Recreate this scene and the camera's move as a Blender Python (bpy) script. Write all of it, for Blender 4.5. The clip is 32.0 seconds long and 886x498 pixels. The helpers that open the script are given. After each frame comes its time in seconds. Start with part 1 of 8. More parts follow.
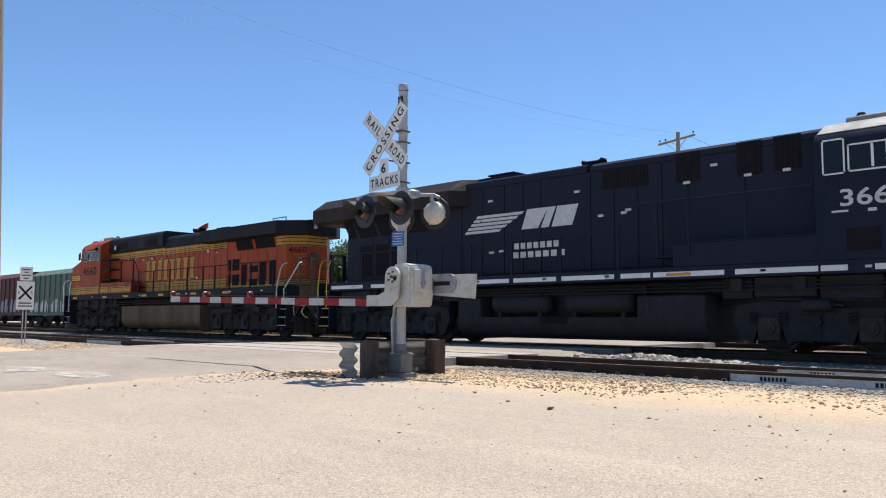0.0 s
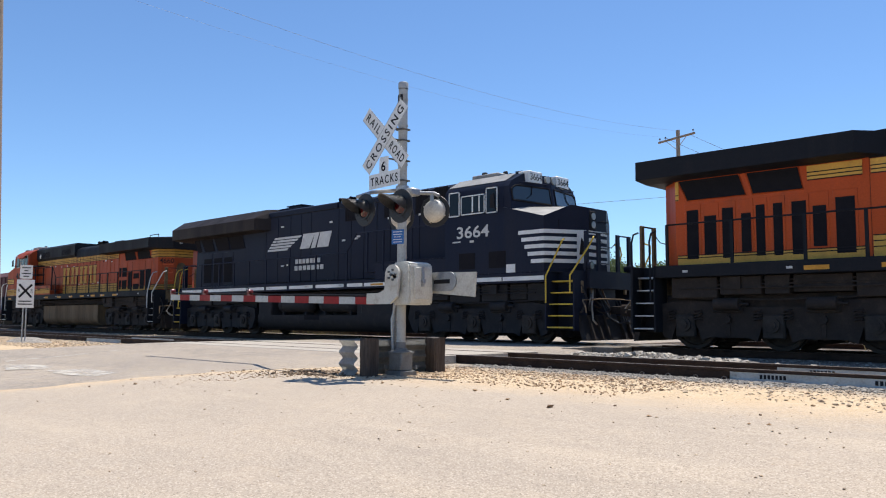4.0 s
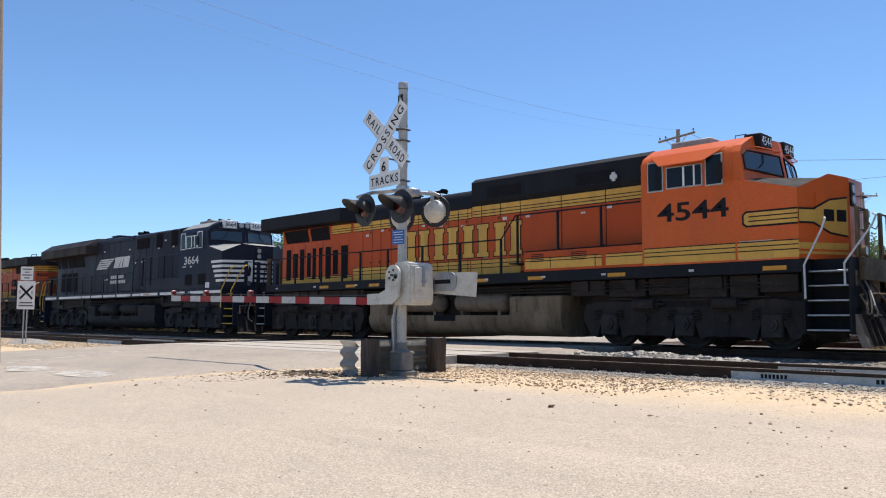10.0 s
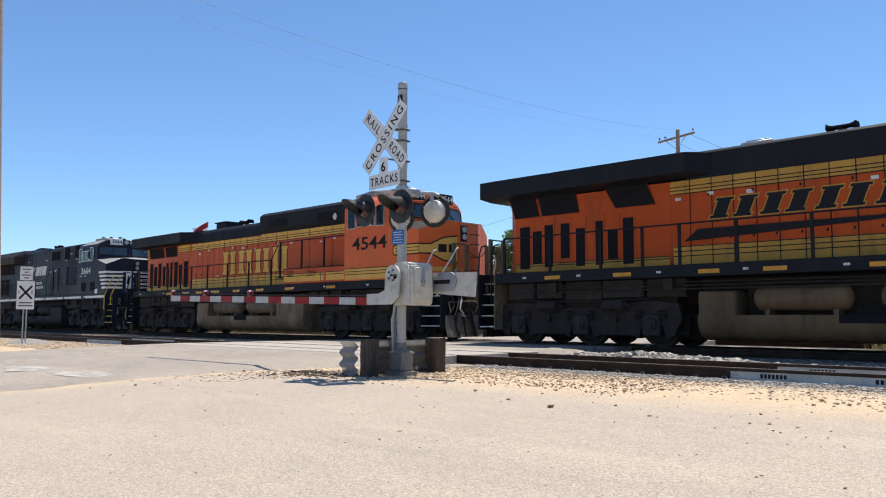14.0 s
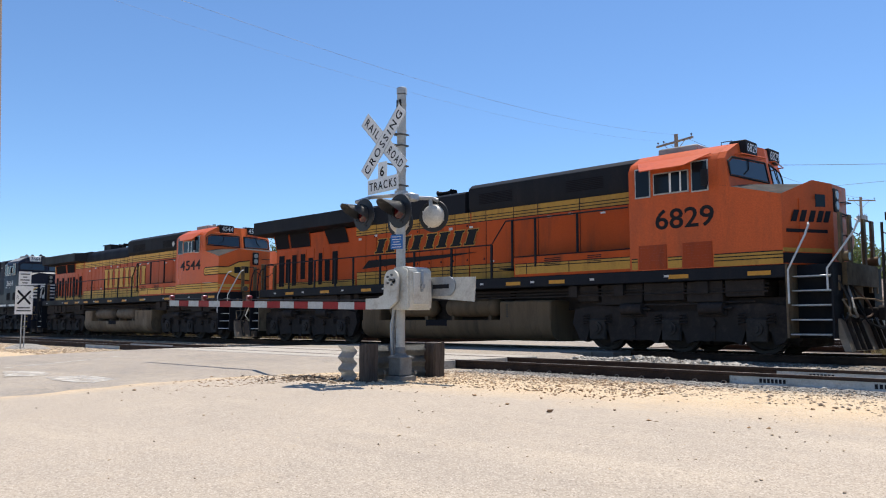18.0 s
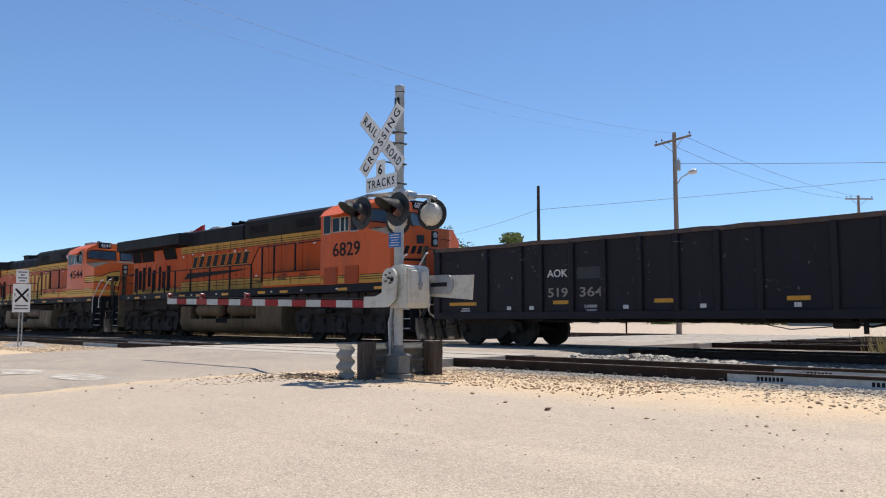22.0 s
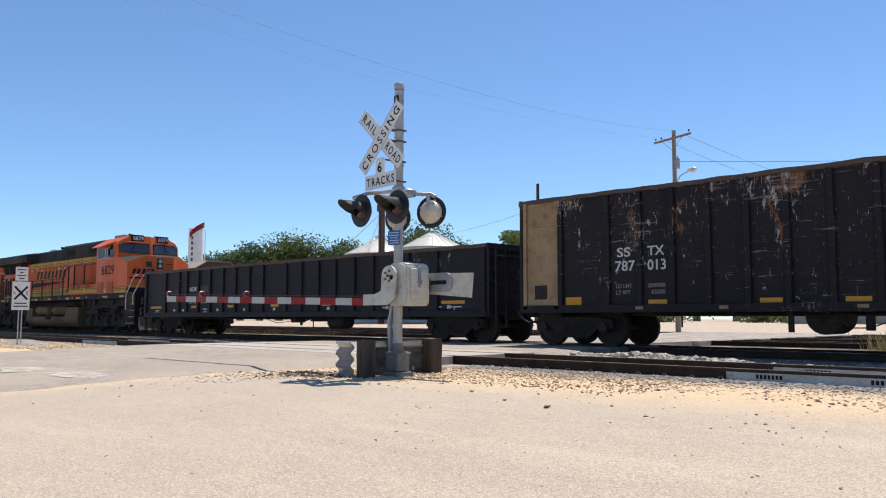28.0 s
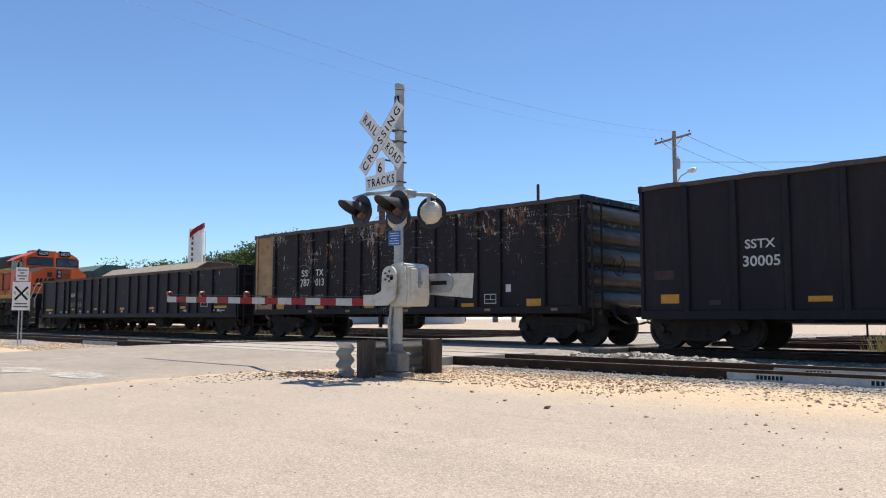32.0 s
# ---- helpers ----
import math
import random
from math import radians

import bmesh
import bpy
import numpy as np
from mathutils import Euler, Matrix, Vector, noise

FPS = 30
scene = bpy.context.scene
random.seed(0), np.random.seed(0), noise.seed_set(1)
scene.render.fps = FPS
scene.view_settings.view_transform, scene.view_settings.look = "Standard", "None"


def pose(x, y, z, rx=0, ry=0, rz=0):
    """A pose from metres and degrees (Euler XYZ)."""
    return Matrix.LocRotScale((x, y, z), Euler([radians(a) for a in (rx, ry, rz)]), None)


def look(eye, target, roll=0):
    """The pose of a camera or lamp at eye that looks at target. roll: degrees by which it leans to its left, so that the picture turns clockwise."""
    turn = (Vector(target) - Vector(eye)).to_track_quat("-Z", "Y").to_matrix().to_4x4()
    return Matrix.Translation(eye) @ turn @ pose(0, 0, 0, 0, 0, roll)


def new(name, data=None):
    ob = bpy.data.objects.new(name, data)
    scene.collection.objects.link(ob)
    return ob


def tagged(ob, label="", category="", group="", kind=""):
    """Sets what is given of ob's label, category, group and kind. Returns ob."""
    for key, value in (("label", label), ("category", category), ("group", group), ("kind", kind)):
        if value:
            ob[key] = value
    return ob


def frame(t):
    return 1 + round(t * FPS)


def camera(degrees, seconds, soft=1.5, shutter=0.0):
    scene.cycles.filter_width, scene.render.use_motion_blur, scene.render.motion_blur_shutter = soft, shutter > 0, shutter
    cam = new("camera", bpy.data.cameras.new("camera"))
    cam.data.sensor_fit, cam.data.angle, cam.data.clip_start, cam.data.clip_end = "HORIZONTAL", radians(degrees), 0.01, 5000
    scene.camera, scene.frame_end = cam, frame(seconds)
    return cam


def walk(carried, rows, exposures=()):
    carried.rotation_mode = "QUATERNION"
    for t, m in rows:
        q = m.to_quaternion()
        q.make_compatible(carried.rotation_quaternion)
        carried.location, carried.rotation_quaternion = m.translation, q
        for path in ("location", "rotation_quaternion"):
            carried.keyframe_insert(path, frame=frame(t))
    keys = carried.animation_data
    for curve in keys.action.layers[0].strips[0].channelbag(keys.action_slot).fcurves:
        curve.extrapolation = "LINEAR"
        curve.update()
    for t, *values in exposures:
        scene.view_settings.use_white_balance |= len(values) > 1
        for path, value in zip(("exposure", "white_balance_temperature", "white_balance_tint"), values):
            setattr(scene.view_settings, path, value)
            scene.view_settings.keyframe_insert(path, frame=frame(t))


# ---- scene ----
cam = camera(58.28, 32.0, soft=1.1)
EYE = (0.0, 0.0, 0.662)
YAW, PITCH, ROLL = 44.19, 5.03, 0.11   # the view leans this far from the across-track line, up and to its left
# seconds and small turns of the held camera: to the left, up, clockwise
SWAY = [
    (0.0, 0.258, 0.060, 0.174), (0.5, 0.248, 0.061, 0.202), (1.0, 0.228, 0.027, 0.231), (1.5, 0.218, -0.028, 0.224),
    (2.0, 0.224, -0.070, 0.200), (2.5, 0.234, -0.086, 0.189), (3.0, 0.244, -0.081, 0.186), (3.5, 0.248, -0.077, 0.194),
    (5.5, 0.274, -0.079, 0.038), (6.0, 0.269, -0.082, 0.048), (6.5, 0.256, -0.081, 0.055), (7.0, 0.244, -0.087, 0.063),
    (7.5, 0.245, -0.102, 0.085), (8.0, 0.245, -0.102, 0.093), (8.5, 0.245, -0.082, 0.050), (9.0, 0.265, -0.058, -0.009),
    (9.5, 0.286, -0.052, -0.023), (10.0, 0.288, -0.066, -0.016), (10.5, 0.286, -0.056, -0.030), (11.0, 0.285, -0.008, -0.043),
    (11.5, 0.281, 0.035, -0.039), (12.0, 0.275, 0.034, -0.032), (12.5, 0.277, -0.011, -0.033), (13.0, 0.280, -0.057, -0.021),
    (13.5, 0.272, -0.067, 0.003), (14.0, 0.260, -0.056, -0.001), (14.5, 0.249, -0.056, -0.012), (16.5, 0.240, 0.208, -0.087),
    (17.0, 0.230, 0.214, -0.098), (17.5, 0.207, 0.239, -0.087), (18.0, 0.177, 0.275, -0.057), (18.5, 0.165, 0.273, -0.057),
    (19.0, 0.181, 0.241, -0.082), (19.5, 0.193, 0.223, -0.096), (20.0, 0.161, 0.234, -0.096), (20.5, 0.110, 0.254, -0.070),
    (21.0, 0.070, 0.231, -0.029), (21.5, 0.044, 0.182, -0.017), (22.0, 0.037, 0.142, -0.034), (22.5, 0.039, 0.115, -0.051),
    (23.0, 0.039, 0.093, -0.043), (23.5, 0.038, 0.064, -0.013), (24.0, 0.023, 0.047, 0.024), (24.5, 0.001, 0.047, 0.049),
    (25.0, -0.001, 0.042, 0.043), (25.5, 0.006, 0.034, 0.029), (27.5, -0.006, -0.028, 0.009), (28.0, -0.003, -0.014, -0.009),
    (28.5, 0.006, 0.003, -0.043), (29.0, 0.021, 0.025, -0.068), (29.5, 0.028, 0.053, -0.074), (30.0, 0.014, 0.066, -0.058),
    (30.5, -0.014, 0.033, 0.001), (31.0, -0.018, -0.005, 0.050), (31.5, 0.004, 0.000, 0.032), (32.0, 0.015, 0.021, 0.009),
]


def aim(left, up, clockwise):
    return Matrix.Translation(EYE) @ Euler((0, 0, radians(YAW + left))).to_matrix().to_4x4() @ \
        Euler((radians(90 + PITCH + up), 0, 0)).to_matrix().to_4x4() @ pose(0, 0, 0, 0, 0, ROLL + clockwise)


walk(cam, [(t, aim(a, b, c)) for t, a, b, c in SWAY],
     [(0.0, 0.26, 6560, 10.5), (12.0, 0.25, 6540, 10.5), (16.5, 0.25, 6480, 10), (18.0, 0.25, 6500, 10), (20.0, 0.2, 6680, 11), (21.0, 0.15, 6700, 11), (22.0, 0.12, 6720, 11), (24.0, 0.2, 6720, 11), (32.0, 0.22, 6720, 11)])

# ---- world and sun ----
SUN_TO = Vector((-0.05, 0.39, 1.0)).normalized()
world = bpy.data.worlds.new("world")
scene.world = world
world.use_nodes = True
wt = world.node_tree
sky = wt.nodes.new("ShaderNodeTexSky")
sky.sky_type, sky.sun_disc = "NISHITA", False
sky.sun_elevation, sky.sun_rotation = math.asin(SUN_TO.z), math.atan2(SUN_TO.x, SUN_TO.y)
sky.air_density, sky.dust_density, sky.ozone_density, sky.altitude = 1.0, 0.15, 5.0, 1200
wt.nodes["Background"].inputs["Strength"].default_value = 0.125
clear = wt.nodes.new("ShaderNodeMix")
clear.data_type, clear.blend_type = "RGBA", "MULTIPLY"
clear.inputs[0].default_value, clear.inputs[7].default_value = 1.0, (0.876, 1.01, 1.1, 1.0)
wt.links.new(sky.outputs["Color"], clear.inputs[6])
wt.links.new(clear.outputs[2], wt.nodes["Background"].inputs["Color"])
sun_data = bpy.data.lights.new("sun", "SUN")
sun_data.energy, sun_data.angle, sun_data.color = 5.0, radians(0.53), (1.0, 0.95, 0.87)
sun = new("sun", sun_data)
sun.matrix_world = look(SUN_TO * 60, (0, 0, 0))
scene.view_settings.exposure = 0.2

# ---- materials ----
def nodes_of(name):
    m = bpy.data.materials.new(name)
    m.use_nodes = True
    t = m.node_tree
    return m, t, t.nodes["Principled BSDF"]


def link(t, a, b):
    t.links.new(a, b)


def noise_node(t, scale, detail=4.0, rough=0.6, coords="Object", stretch=None, seed=0.0):
    tc = t.nodes.new("ShaderNodeTexCoord")
    mp = t.nodes.new("ShaderNodeMapping")
    mp.inputs["Location"].default_value = (seed, seed * 1.7, seed * 0.6)
    if stretch:
        mp.inputs["Scale"].default_value = stretch
    link(t, tc.outputs[coords], mp.inputs["Vector"])
    n = t.nodes.new("ShaderNodeTexNoise")
    n.inputs["Scale"].default_value, n.inputs["Detail"].default_value, n.inputs["Roughness"].default_value = scale, detail, rough
    link(t, mp.outputs["Vector"], n.inputs["Vector"])
    return n.outputs["Fac"]


def ramp(t, fac, lo, hi, a=0.0, b=1.0):
    r = t.nodes.new("ShaderNodeMapRange")
    r.inputs["From Min"].default_value, r.inputs["From Max"].default_value = lo, hi
    r.inputs["To Min"].default_value, r.inputs["To Max"].default_value = a, b
    link(t, fac, r.inputs["Value"])
    return r.outputs["Result"]


def mixc(t, fac, a, b):
    m = t.nodes.new("ShaderNodeMix")
    m.data_type = "RGBA"
    for sock, v in ((m.inputs[0], fac), (m.inputs[6], a), (m.inputs[7], b)):
        if isinstance(v, (int, float)):
            sock.default_value = v
        elif isinstance(v, tuple):
            sock.default_value = (*v, 1.0)
        else:
            link(t, v, sock)
    return m.outputs[2]


def bump(t, b, height, strength, dist=0.01):
    n = t.nodes.new("ShaderNodeBump")
    n.inputs["Strength"].default_value, n.inputs["Distance"].default_value = strength, dist
    link(t, height, n.inputs["Height"])
    link(t, n.outputs["Normal"], b.inputs["Normal"])


def surface(name, base, second, grime=None, rough=0.6, metal=0.0, big=1.3, fine=40.0, grime_amount=0.5,
            stretch=None, bumps=0.15, spec=0.5, rough_var=0.15):
    """Two tones at two scales, streaks of grime, and fine relief."""
    m, t, b = nodes_of(name)
    n1 = noise_node(t, big, 5, 0.6, stretch=stretch)
    n2 = noise_node(t, fine, 3, 0.6, seed=3.1)
    col = mixc(t, ramp(t, n1, 0.35, 0.68), base, second)
    if grime:
        n3 = noise_node(t, big * 2.3, 8, 0.72, stretch=stretch, seed=7.7)
        col = mixc(t, ramp(t, n3, 0.5, 0.72, 0.0, grime_amount), col, grime)
    dark = t.nodes.new("ShaderNodeMix")
    dark.data_type, dark.blend_type = "RGBA", "MULTIPLY"
    dark.inputs[0].default_value = 1.0
    link(t, col, dark.inputs[6])
    g = t.nodes.new("ShaderNodeCombineColor")
    v = ramp(t, n2, 0.3, 0.7, 0.86, 1.1)
    for k in range(3):
        link(t, v, g.inputs[k])
    link(t, g.outputs[0], dark.inputs[7])
    link(t, dark.outputs[2], b.inputs["Base Color"])
    link(t, ramp(t, n1, 0.3, 0.7, max(rough - rough_var, 0.05), min(rough + rough_var, 1.0)), b.inputs["Roughness"])
    b.inputs["Metallic"].default_value = metal
    b.inputs["Specular IOR Level"].default_value = spec
    if bumps:
        bump(t, b, n2, bumps, 0.004)
    return m


def plain(name, col, rough=0.5, metal=0.0, spec=0.5):
    m, t, b = nodes_of(name)
    n = noise_node(t, 18, 4, 0.6)
    link(t, mixc(t, ramp(t, n, 0.3, 0.7), tuple(c * 0.88 for c in col), tuple(min(c * 1.08, 1) for c in col)), b.inputs["Base Color"])
    b.inputs["Roughness"].default_value, b.inputs["Metallic"].default_value = rough, metal
    b.inputs["Specular IOR Level"].default_value = spec
    return m


def lens_mat(name, col):
    m, t, b = nodes_of(name)
    b.inputs["Base Color"].default_value = (*col, 1)
    b.inputs["Roughness"].default_value = 0.12
    return m


STREAK = (1.0, 1.0, 0.16)
M = {}
M["orange"] = surface("orange paint", (0.52, 0.084, 0.018), (0.46, 0.076, 0.018), (0.2, 0.055, 0.025), 0.42, big=0.9, stretch=STREAK, grime_amount=0.55, spec=0.16)
M["orange_dusty"] = surface("dusty orange paint", (0.61, 0.116, 0.032), (0.53, 0.1, 0.03), (0.27, 0.08, 0.035), 0.48, big=0.9, stretch=STREAK, grime_amount=0.55, spec=0.15)
M["orange_clean"] = surface("bright orange paint", (0.67, 0.127, 0.027), (0.61, 0.115, 0.026), (0.4, 0.095, 0.032), 0.38, big=0.9, stretch=STREAK, grime_amount=0.35, spec=0.18)
M["orange_faded"] = surface("faded orange paint", (0.37, 0.063, 0.019), (0.29, 0.053, 0.019), (0.1, 0.042, 0.028), 0.5, big=1.0, stretch=STREAK, grime_amount=0.65, spec=0.12)
M["yellow"] = surface("stripe yellow", (0.7, 0.405, 0.09), (0.6, 0.345, 0.08), (0.28, 0.16, 0.065), 0.5, big=1.2, stretch=STREAK, grime_amount=0.45, spec=0.1)
M["yellow_dim"] = surface("grimy stripe yellow", (0.52, 0.29, 0.06), (0.4, 0.22, 0.05), (0.16, 0.092, 0.042), 0.55, big=1.2, stretch=STREAK, grime_amount=0.6, spec=0.1)
M["green_black"] = surface("roof black", (0.0145, 0.016, 0.0205), (0.019, 0.0205, 0.025), (0.038, 0.033, 0.032), 0.6, big=1.1, stretch=STREAK, grime_amount=0.4, spec=0.08)
M["ns_black"] = surface("gloss black paint", (0.0172, 0.0207, 0.036), (0.0212, 0.0248, 0.0405), (0.034, 0.032, 0.036), 0.4, big=0.8, stretch=STREAK, grime_amount=0.35, spec=0.05)
M["under"] = surface("underframe black", (0.029, 0.024, 0.0225), (0.044, 0.036, 0.032), (0.078, 0.058, 0.047), 0.8, big=2.0, grime_amount=0.65, spec=0.12)
M["tan_dirt"] = surface("dust covered tank", (0.235, 0.17, 0.108), (0.15, 0.104, 0.063), (0.042, 0.03, 0.021), 0.75, big=1.6, stretch=(1.0, 1.0, 0.4), grime_amount=0.85, spec=0.2)
M["screen"] = surface("screen black", (0.0135, 0.013, 0.0165), (0.019, 0.018, 0.021), None, 0.85, big=3, spec=0.05)
M["white"] = surface("white paint", (0.74, 0.74, 0.72), (0.66, 0.66, 0.64), (0.4, 0.37, 0.33), 0.45, big=1.6, grime_amount=0.3)
M["letter_white"] = surface("stencil white", (0.6, 0.6, 0.58), (0.5, 0.5, 0.49), (0.2, 0.2, 0.2), 0.6, big=5, grime_amount=0.5)
M["number_black"] = plain("number black", (0.019, 0.0185, 0.021), 0.6, spec=0.08)
M["silver"] = surface("silver mast paint", (0.42, 0.42, 0.4), (0.33, 0.33, 0.31), (0.17, 0.125, 0.085), 0.45, metal=0.12, big=3, grime_amount=0.6)
M["galv"] = surface("galvanised steel", (0.4, 0.41, 0.42), (0.32, 0.33, 0.34), (0.2, 0.17, 0.14), 0.45, metal=0.7, big=5, grime_amount=0.3)
M["cream"] = surface("gate box paint", (0.56, 0.545, 0.485), (0.48, 0.46, 0.4), (0.24, 0.16, 0.1), 0.5, big=2.6, grime_amount=0.6)
M["black"] = plain("signal black", (0.014, 0.014, 0.015), 0.55)
M["hood_grey"] = surface("visor grey", (0.085, 0.083, 0.08), (0.058, 0.057, 0.056), None, 0.5, big=6)
M["red_lens"] = lens_mat("red lens", (0.05, 0.003, 0.004))
M["arm_red"] = surface("reflective red", (0.27, 0.011, 0.012), (0.22, 0.01, 0.011), (0.14, 0.03, 0.025), 0.5, big=5, grime_amount=0.25, spec=0.2)
M["arm_white"] = surface("reflective white", (0.43, 0.43, 0.42), (0.36, 0.36, 0.35), (0.22, 0.2, 0.17), 0.4, big=5, grime_amount=0.35)
M["blue"] = plain("sign blue", (0.01, 0.11, 0.36), 0.4)
M["timber"] = surface("weathered timber", (0.07, 0.05, 0.038), (0.035, 0.026, 0.021), (0.15, 0.115, 0.085), 0.85, big=5, fine=70, stretch=(6, 6, 0.5), bumps=0.6, grime_amount=0.5)
M["pole_wood"] = surface("pole timber", (0.33, 0.25, 0.19), (0.24, 0.18, 0.135), (0.4, 0.33, 0.27), 0.85, big=3, stretch=(6, 6, 0.3), bumps=0.4, grime_amount=0.4)
M["rail_rust"] = surface("rusty rail", (0.05, 0.03, 0.021), (0.032, 0.021, 0.017), (0.1, 0.055, 0.032), 0.8, big=4, metal=0.0, grime_amount=0.5, spec=0.2)
M["rail_top"] = surface("worn rail head", (0.2, 0.16, 0.13), (0.3, 0.28, 0.26), (0.1, 0.06, 0.04), 0.4, metal=0.6, big=5)
M["gond_black"] = surface("gondola black", (0.0165, 0.0148, 0.0185), (0.022, 0.0195, 0.023), (0.046, 0.038, 0.037), 0.6, big=1.1, stretch=STREAK, grime_amount=0.4, spec=0.16)
M["wheel"] = surface("wheel steel", (0.045, 0.037, 0.032), (0.03, 0.026, 0.024), (0.085, 0.06, 0.045), 0.75, big=5, grime_amount=0.5, spec=0.25)
M["chrome"] = surface("grab iron white", (0.62, 0.62, 0.6), (0.5, 0.5, 0.48), (0.3, 0.28, 0.25), 0.45, big=8)
M["grab_yellow"] = surface("grab iron yellow", (0.62, 0.42, 0.03), (0.52, 0.35, 0.03), (0.25, 0.18, 0.06), 0.45, big=8)
M["reflector"] = surface("yellow reflector", (0.62, 0.28, 0.012), (0.52, 0.23, 0.012), (0.2, 0.11, 0.04), 0.5, big=7, grime_amount=0.35)
M["roof_grey"] = surface("grey anti-glare paint", (0.3, 0.29, 0.28), (0.22, 0.22, 0.21), (0.12, 0.11, 0.1), 0.7, big=2)
M["nose_grey"] = surface("worn nose walkway paint", (0.062, 0.06, 0.057), (0.045, 0.043, 0.041), (0.13, 0.065, 0.035), 0.85, big=2.5, grime_amount=0.5, spec=0.1)
M["orange_grimy"] = surface("grimy orange paint", (0.5, 0.082, 0.016), (0.41, 0.07, 0.016), (0.13, 0.045, 0.024), 0.5, big=0.9, stretch=STREAK, grime_amount=0.7, spec=0.1)
M["plough_pale"] = surface("scraped dusty plough", (0.3, 0.24, 0.18), (0.19, 0.15, 0.115), (0.06, 0.045, 0.035), 0.7, big=2.2, grime_amount=0.7)
M["dull_lens"] = plain("dull lamp glass", (0.12, 0.11, 0.1), 0.15)
M["patch_pale"] = surface("pale worn patch", (0.42, 0.33, 0.24), (0.55, 0.5, 0.42), (0.4, 0.16, 0.07), 0.7, big=4, grime_amount=0.6)
M["ns_dusty"] = surface("dust-browned black paint", (0.034, 0.027, 0.025), (0.022, 0.02, 0.022), (0.06, 0.045, 0.037), 0.6, big=0.8, stretch=STREAK, grime_amount=0.5, spec=0.08)
M["black_steel"] = surface("clean black steel", (0.021, 0.021, 0.024), (0.031, 0.03, 0.032), (0.058, 0.05, 0.047), 0.7, big=1.6, grime_amount=0.5, spec=0.12)
M["headlight"] = plain("headlight glass", (0.32, 0.32, 0.3), 0.12)


def scarred(name, a, b_, top, amount):
    """Black paint scraped by loading: pale scratches, rust where the paint is gone, most of it high on the side."""
    m, t, b = nodes_of(name)
    tc = t.nodes.new("ShaderNodeTexCoord")
    sep = t.nodes.new("ShaderNodeSeparateXYZ")
    link(t, tc.outputs["Object"], sep.inputs[0])
    col = mixc(t, ramp(t, noise_node(t, 1.1, 5, 0.6, stretch=STREAK), 0.35, 0.68), a, b_)
    hi = ramp(t, sep.outputs["Z"], 1.2, top, 0.0, 1.0)

    clump = noise_node(t, 0.9, 3, 0.5, seed=11.0)

    def plus(fac, k, kc=0.42):
        n = t.nodes.new("ShaderNodeMath")
        n.operation = "MULTIPLY_ADD"
        link(t, hi, n.inputs[0])
        n.inputs[1].default_value = k
        link(t, fac, n.inputs[2])
        c = t.nodes.new("ShaderNodeMath")
        c.operation = "MULTIPLY_ADD"
        link(t, clump, c.inputs[0])
        c.inputs[1].default_value = kc
        link(t, n.outputs[0], c.inputs[2])
        e = t.nodes.new("ShaderNodeMath")
        e.operation = "SUBTRACT"
        link(t, c.outputs[0], e.inputs[0])
        e.inputs[1].default_value = kc * 0.5
        return e.outputs[0]
    rust = plus(noise_node(t, 2.3, 9, 0.78, stretch=(1.5, 1, 0.5), seed=9.0), 0.15, 0.5)
    col = mixc(t, ramp(t, rust, 0.7 - amount, 0.76 - amount * 0.8, 0, 0.85), col, (0.2, 0.085, 0.038))
    s1 = plus(noise_node(t, 4.6, 9, 0.76, stretch=(1.9, 1, 0.8), seed=4.4), 0.08, 0.34)
    col = mixc(t, ramp(t, s1, 0.67 - amount * 0.6, 0.69 - amount * 0.5, 0, 0.85), col, (0.46, 0.44, 0.41))
    s2 = plus(noise_node(t, 9.0, 8, 0.72, stretch=(3.4, 1, 0.4), seed=6.8), 0.05, 0.28)
    col = mixc(t, ramp(t, s2, 0.67 - amount * 0.5, 0.69 - amount * 0.4, 0, 0.75), col, (0.33, 0.29, 0.26))
    s3 = plus(noise_node(t, 2.4, 8, 0.76, stretch=(0.6, 1, 9.0), seed=2.8), 0.06, 0.25)
    col = mixc(t, ramp(t, s3, 0.65 - amount, 0.665 - amount, 0, 0.6), col, (0.3, 0.26, 0.23))
    link(t, col, b.inputs["Base Color"])
    b.inputs["Roughness"].default_value = 0.55
    b.inputs["Specular IOR Level"].default_value = 0.14
    return m


M["gond_scarred"] = scarred("scarred gondola black", (0.015, 0.0135, 0.0165), (0.023, 0.019, 0.0205), 3.7, 0.006)
M["gond_worn"] = scarred("worn gondola black", (0.0165, 0.0153, 0.0205), (0.0225, 0.0205, 0.0255), 3.9, -0.045)


def glass_mat():
    m, t, b = nodes_of("cab glass")
    b.inputs["Base Color"].default_value = (0.008, 0.011, 0.014, 1)
    b.inputs["Roughness"].default_value = 0.06
    b.inputs["Specular IOR Level"].default_value = 0.22
    return m


M["glass"] = glass_mat()
M["front_glass"] = M["glass"].copy()
M["front_glass"].name = "windscreen glass"
M["front_glass"].node_tree.nodes["Principled BSDF"].inputs["Specular IOR Level"].default_value = 0.6
M["front_glass"].node_tree.nodes["Principled BSDF"].inputs["Base Color"].default_value = (0.03, 0.045, 0.058, 1)


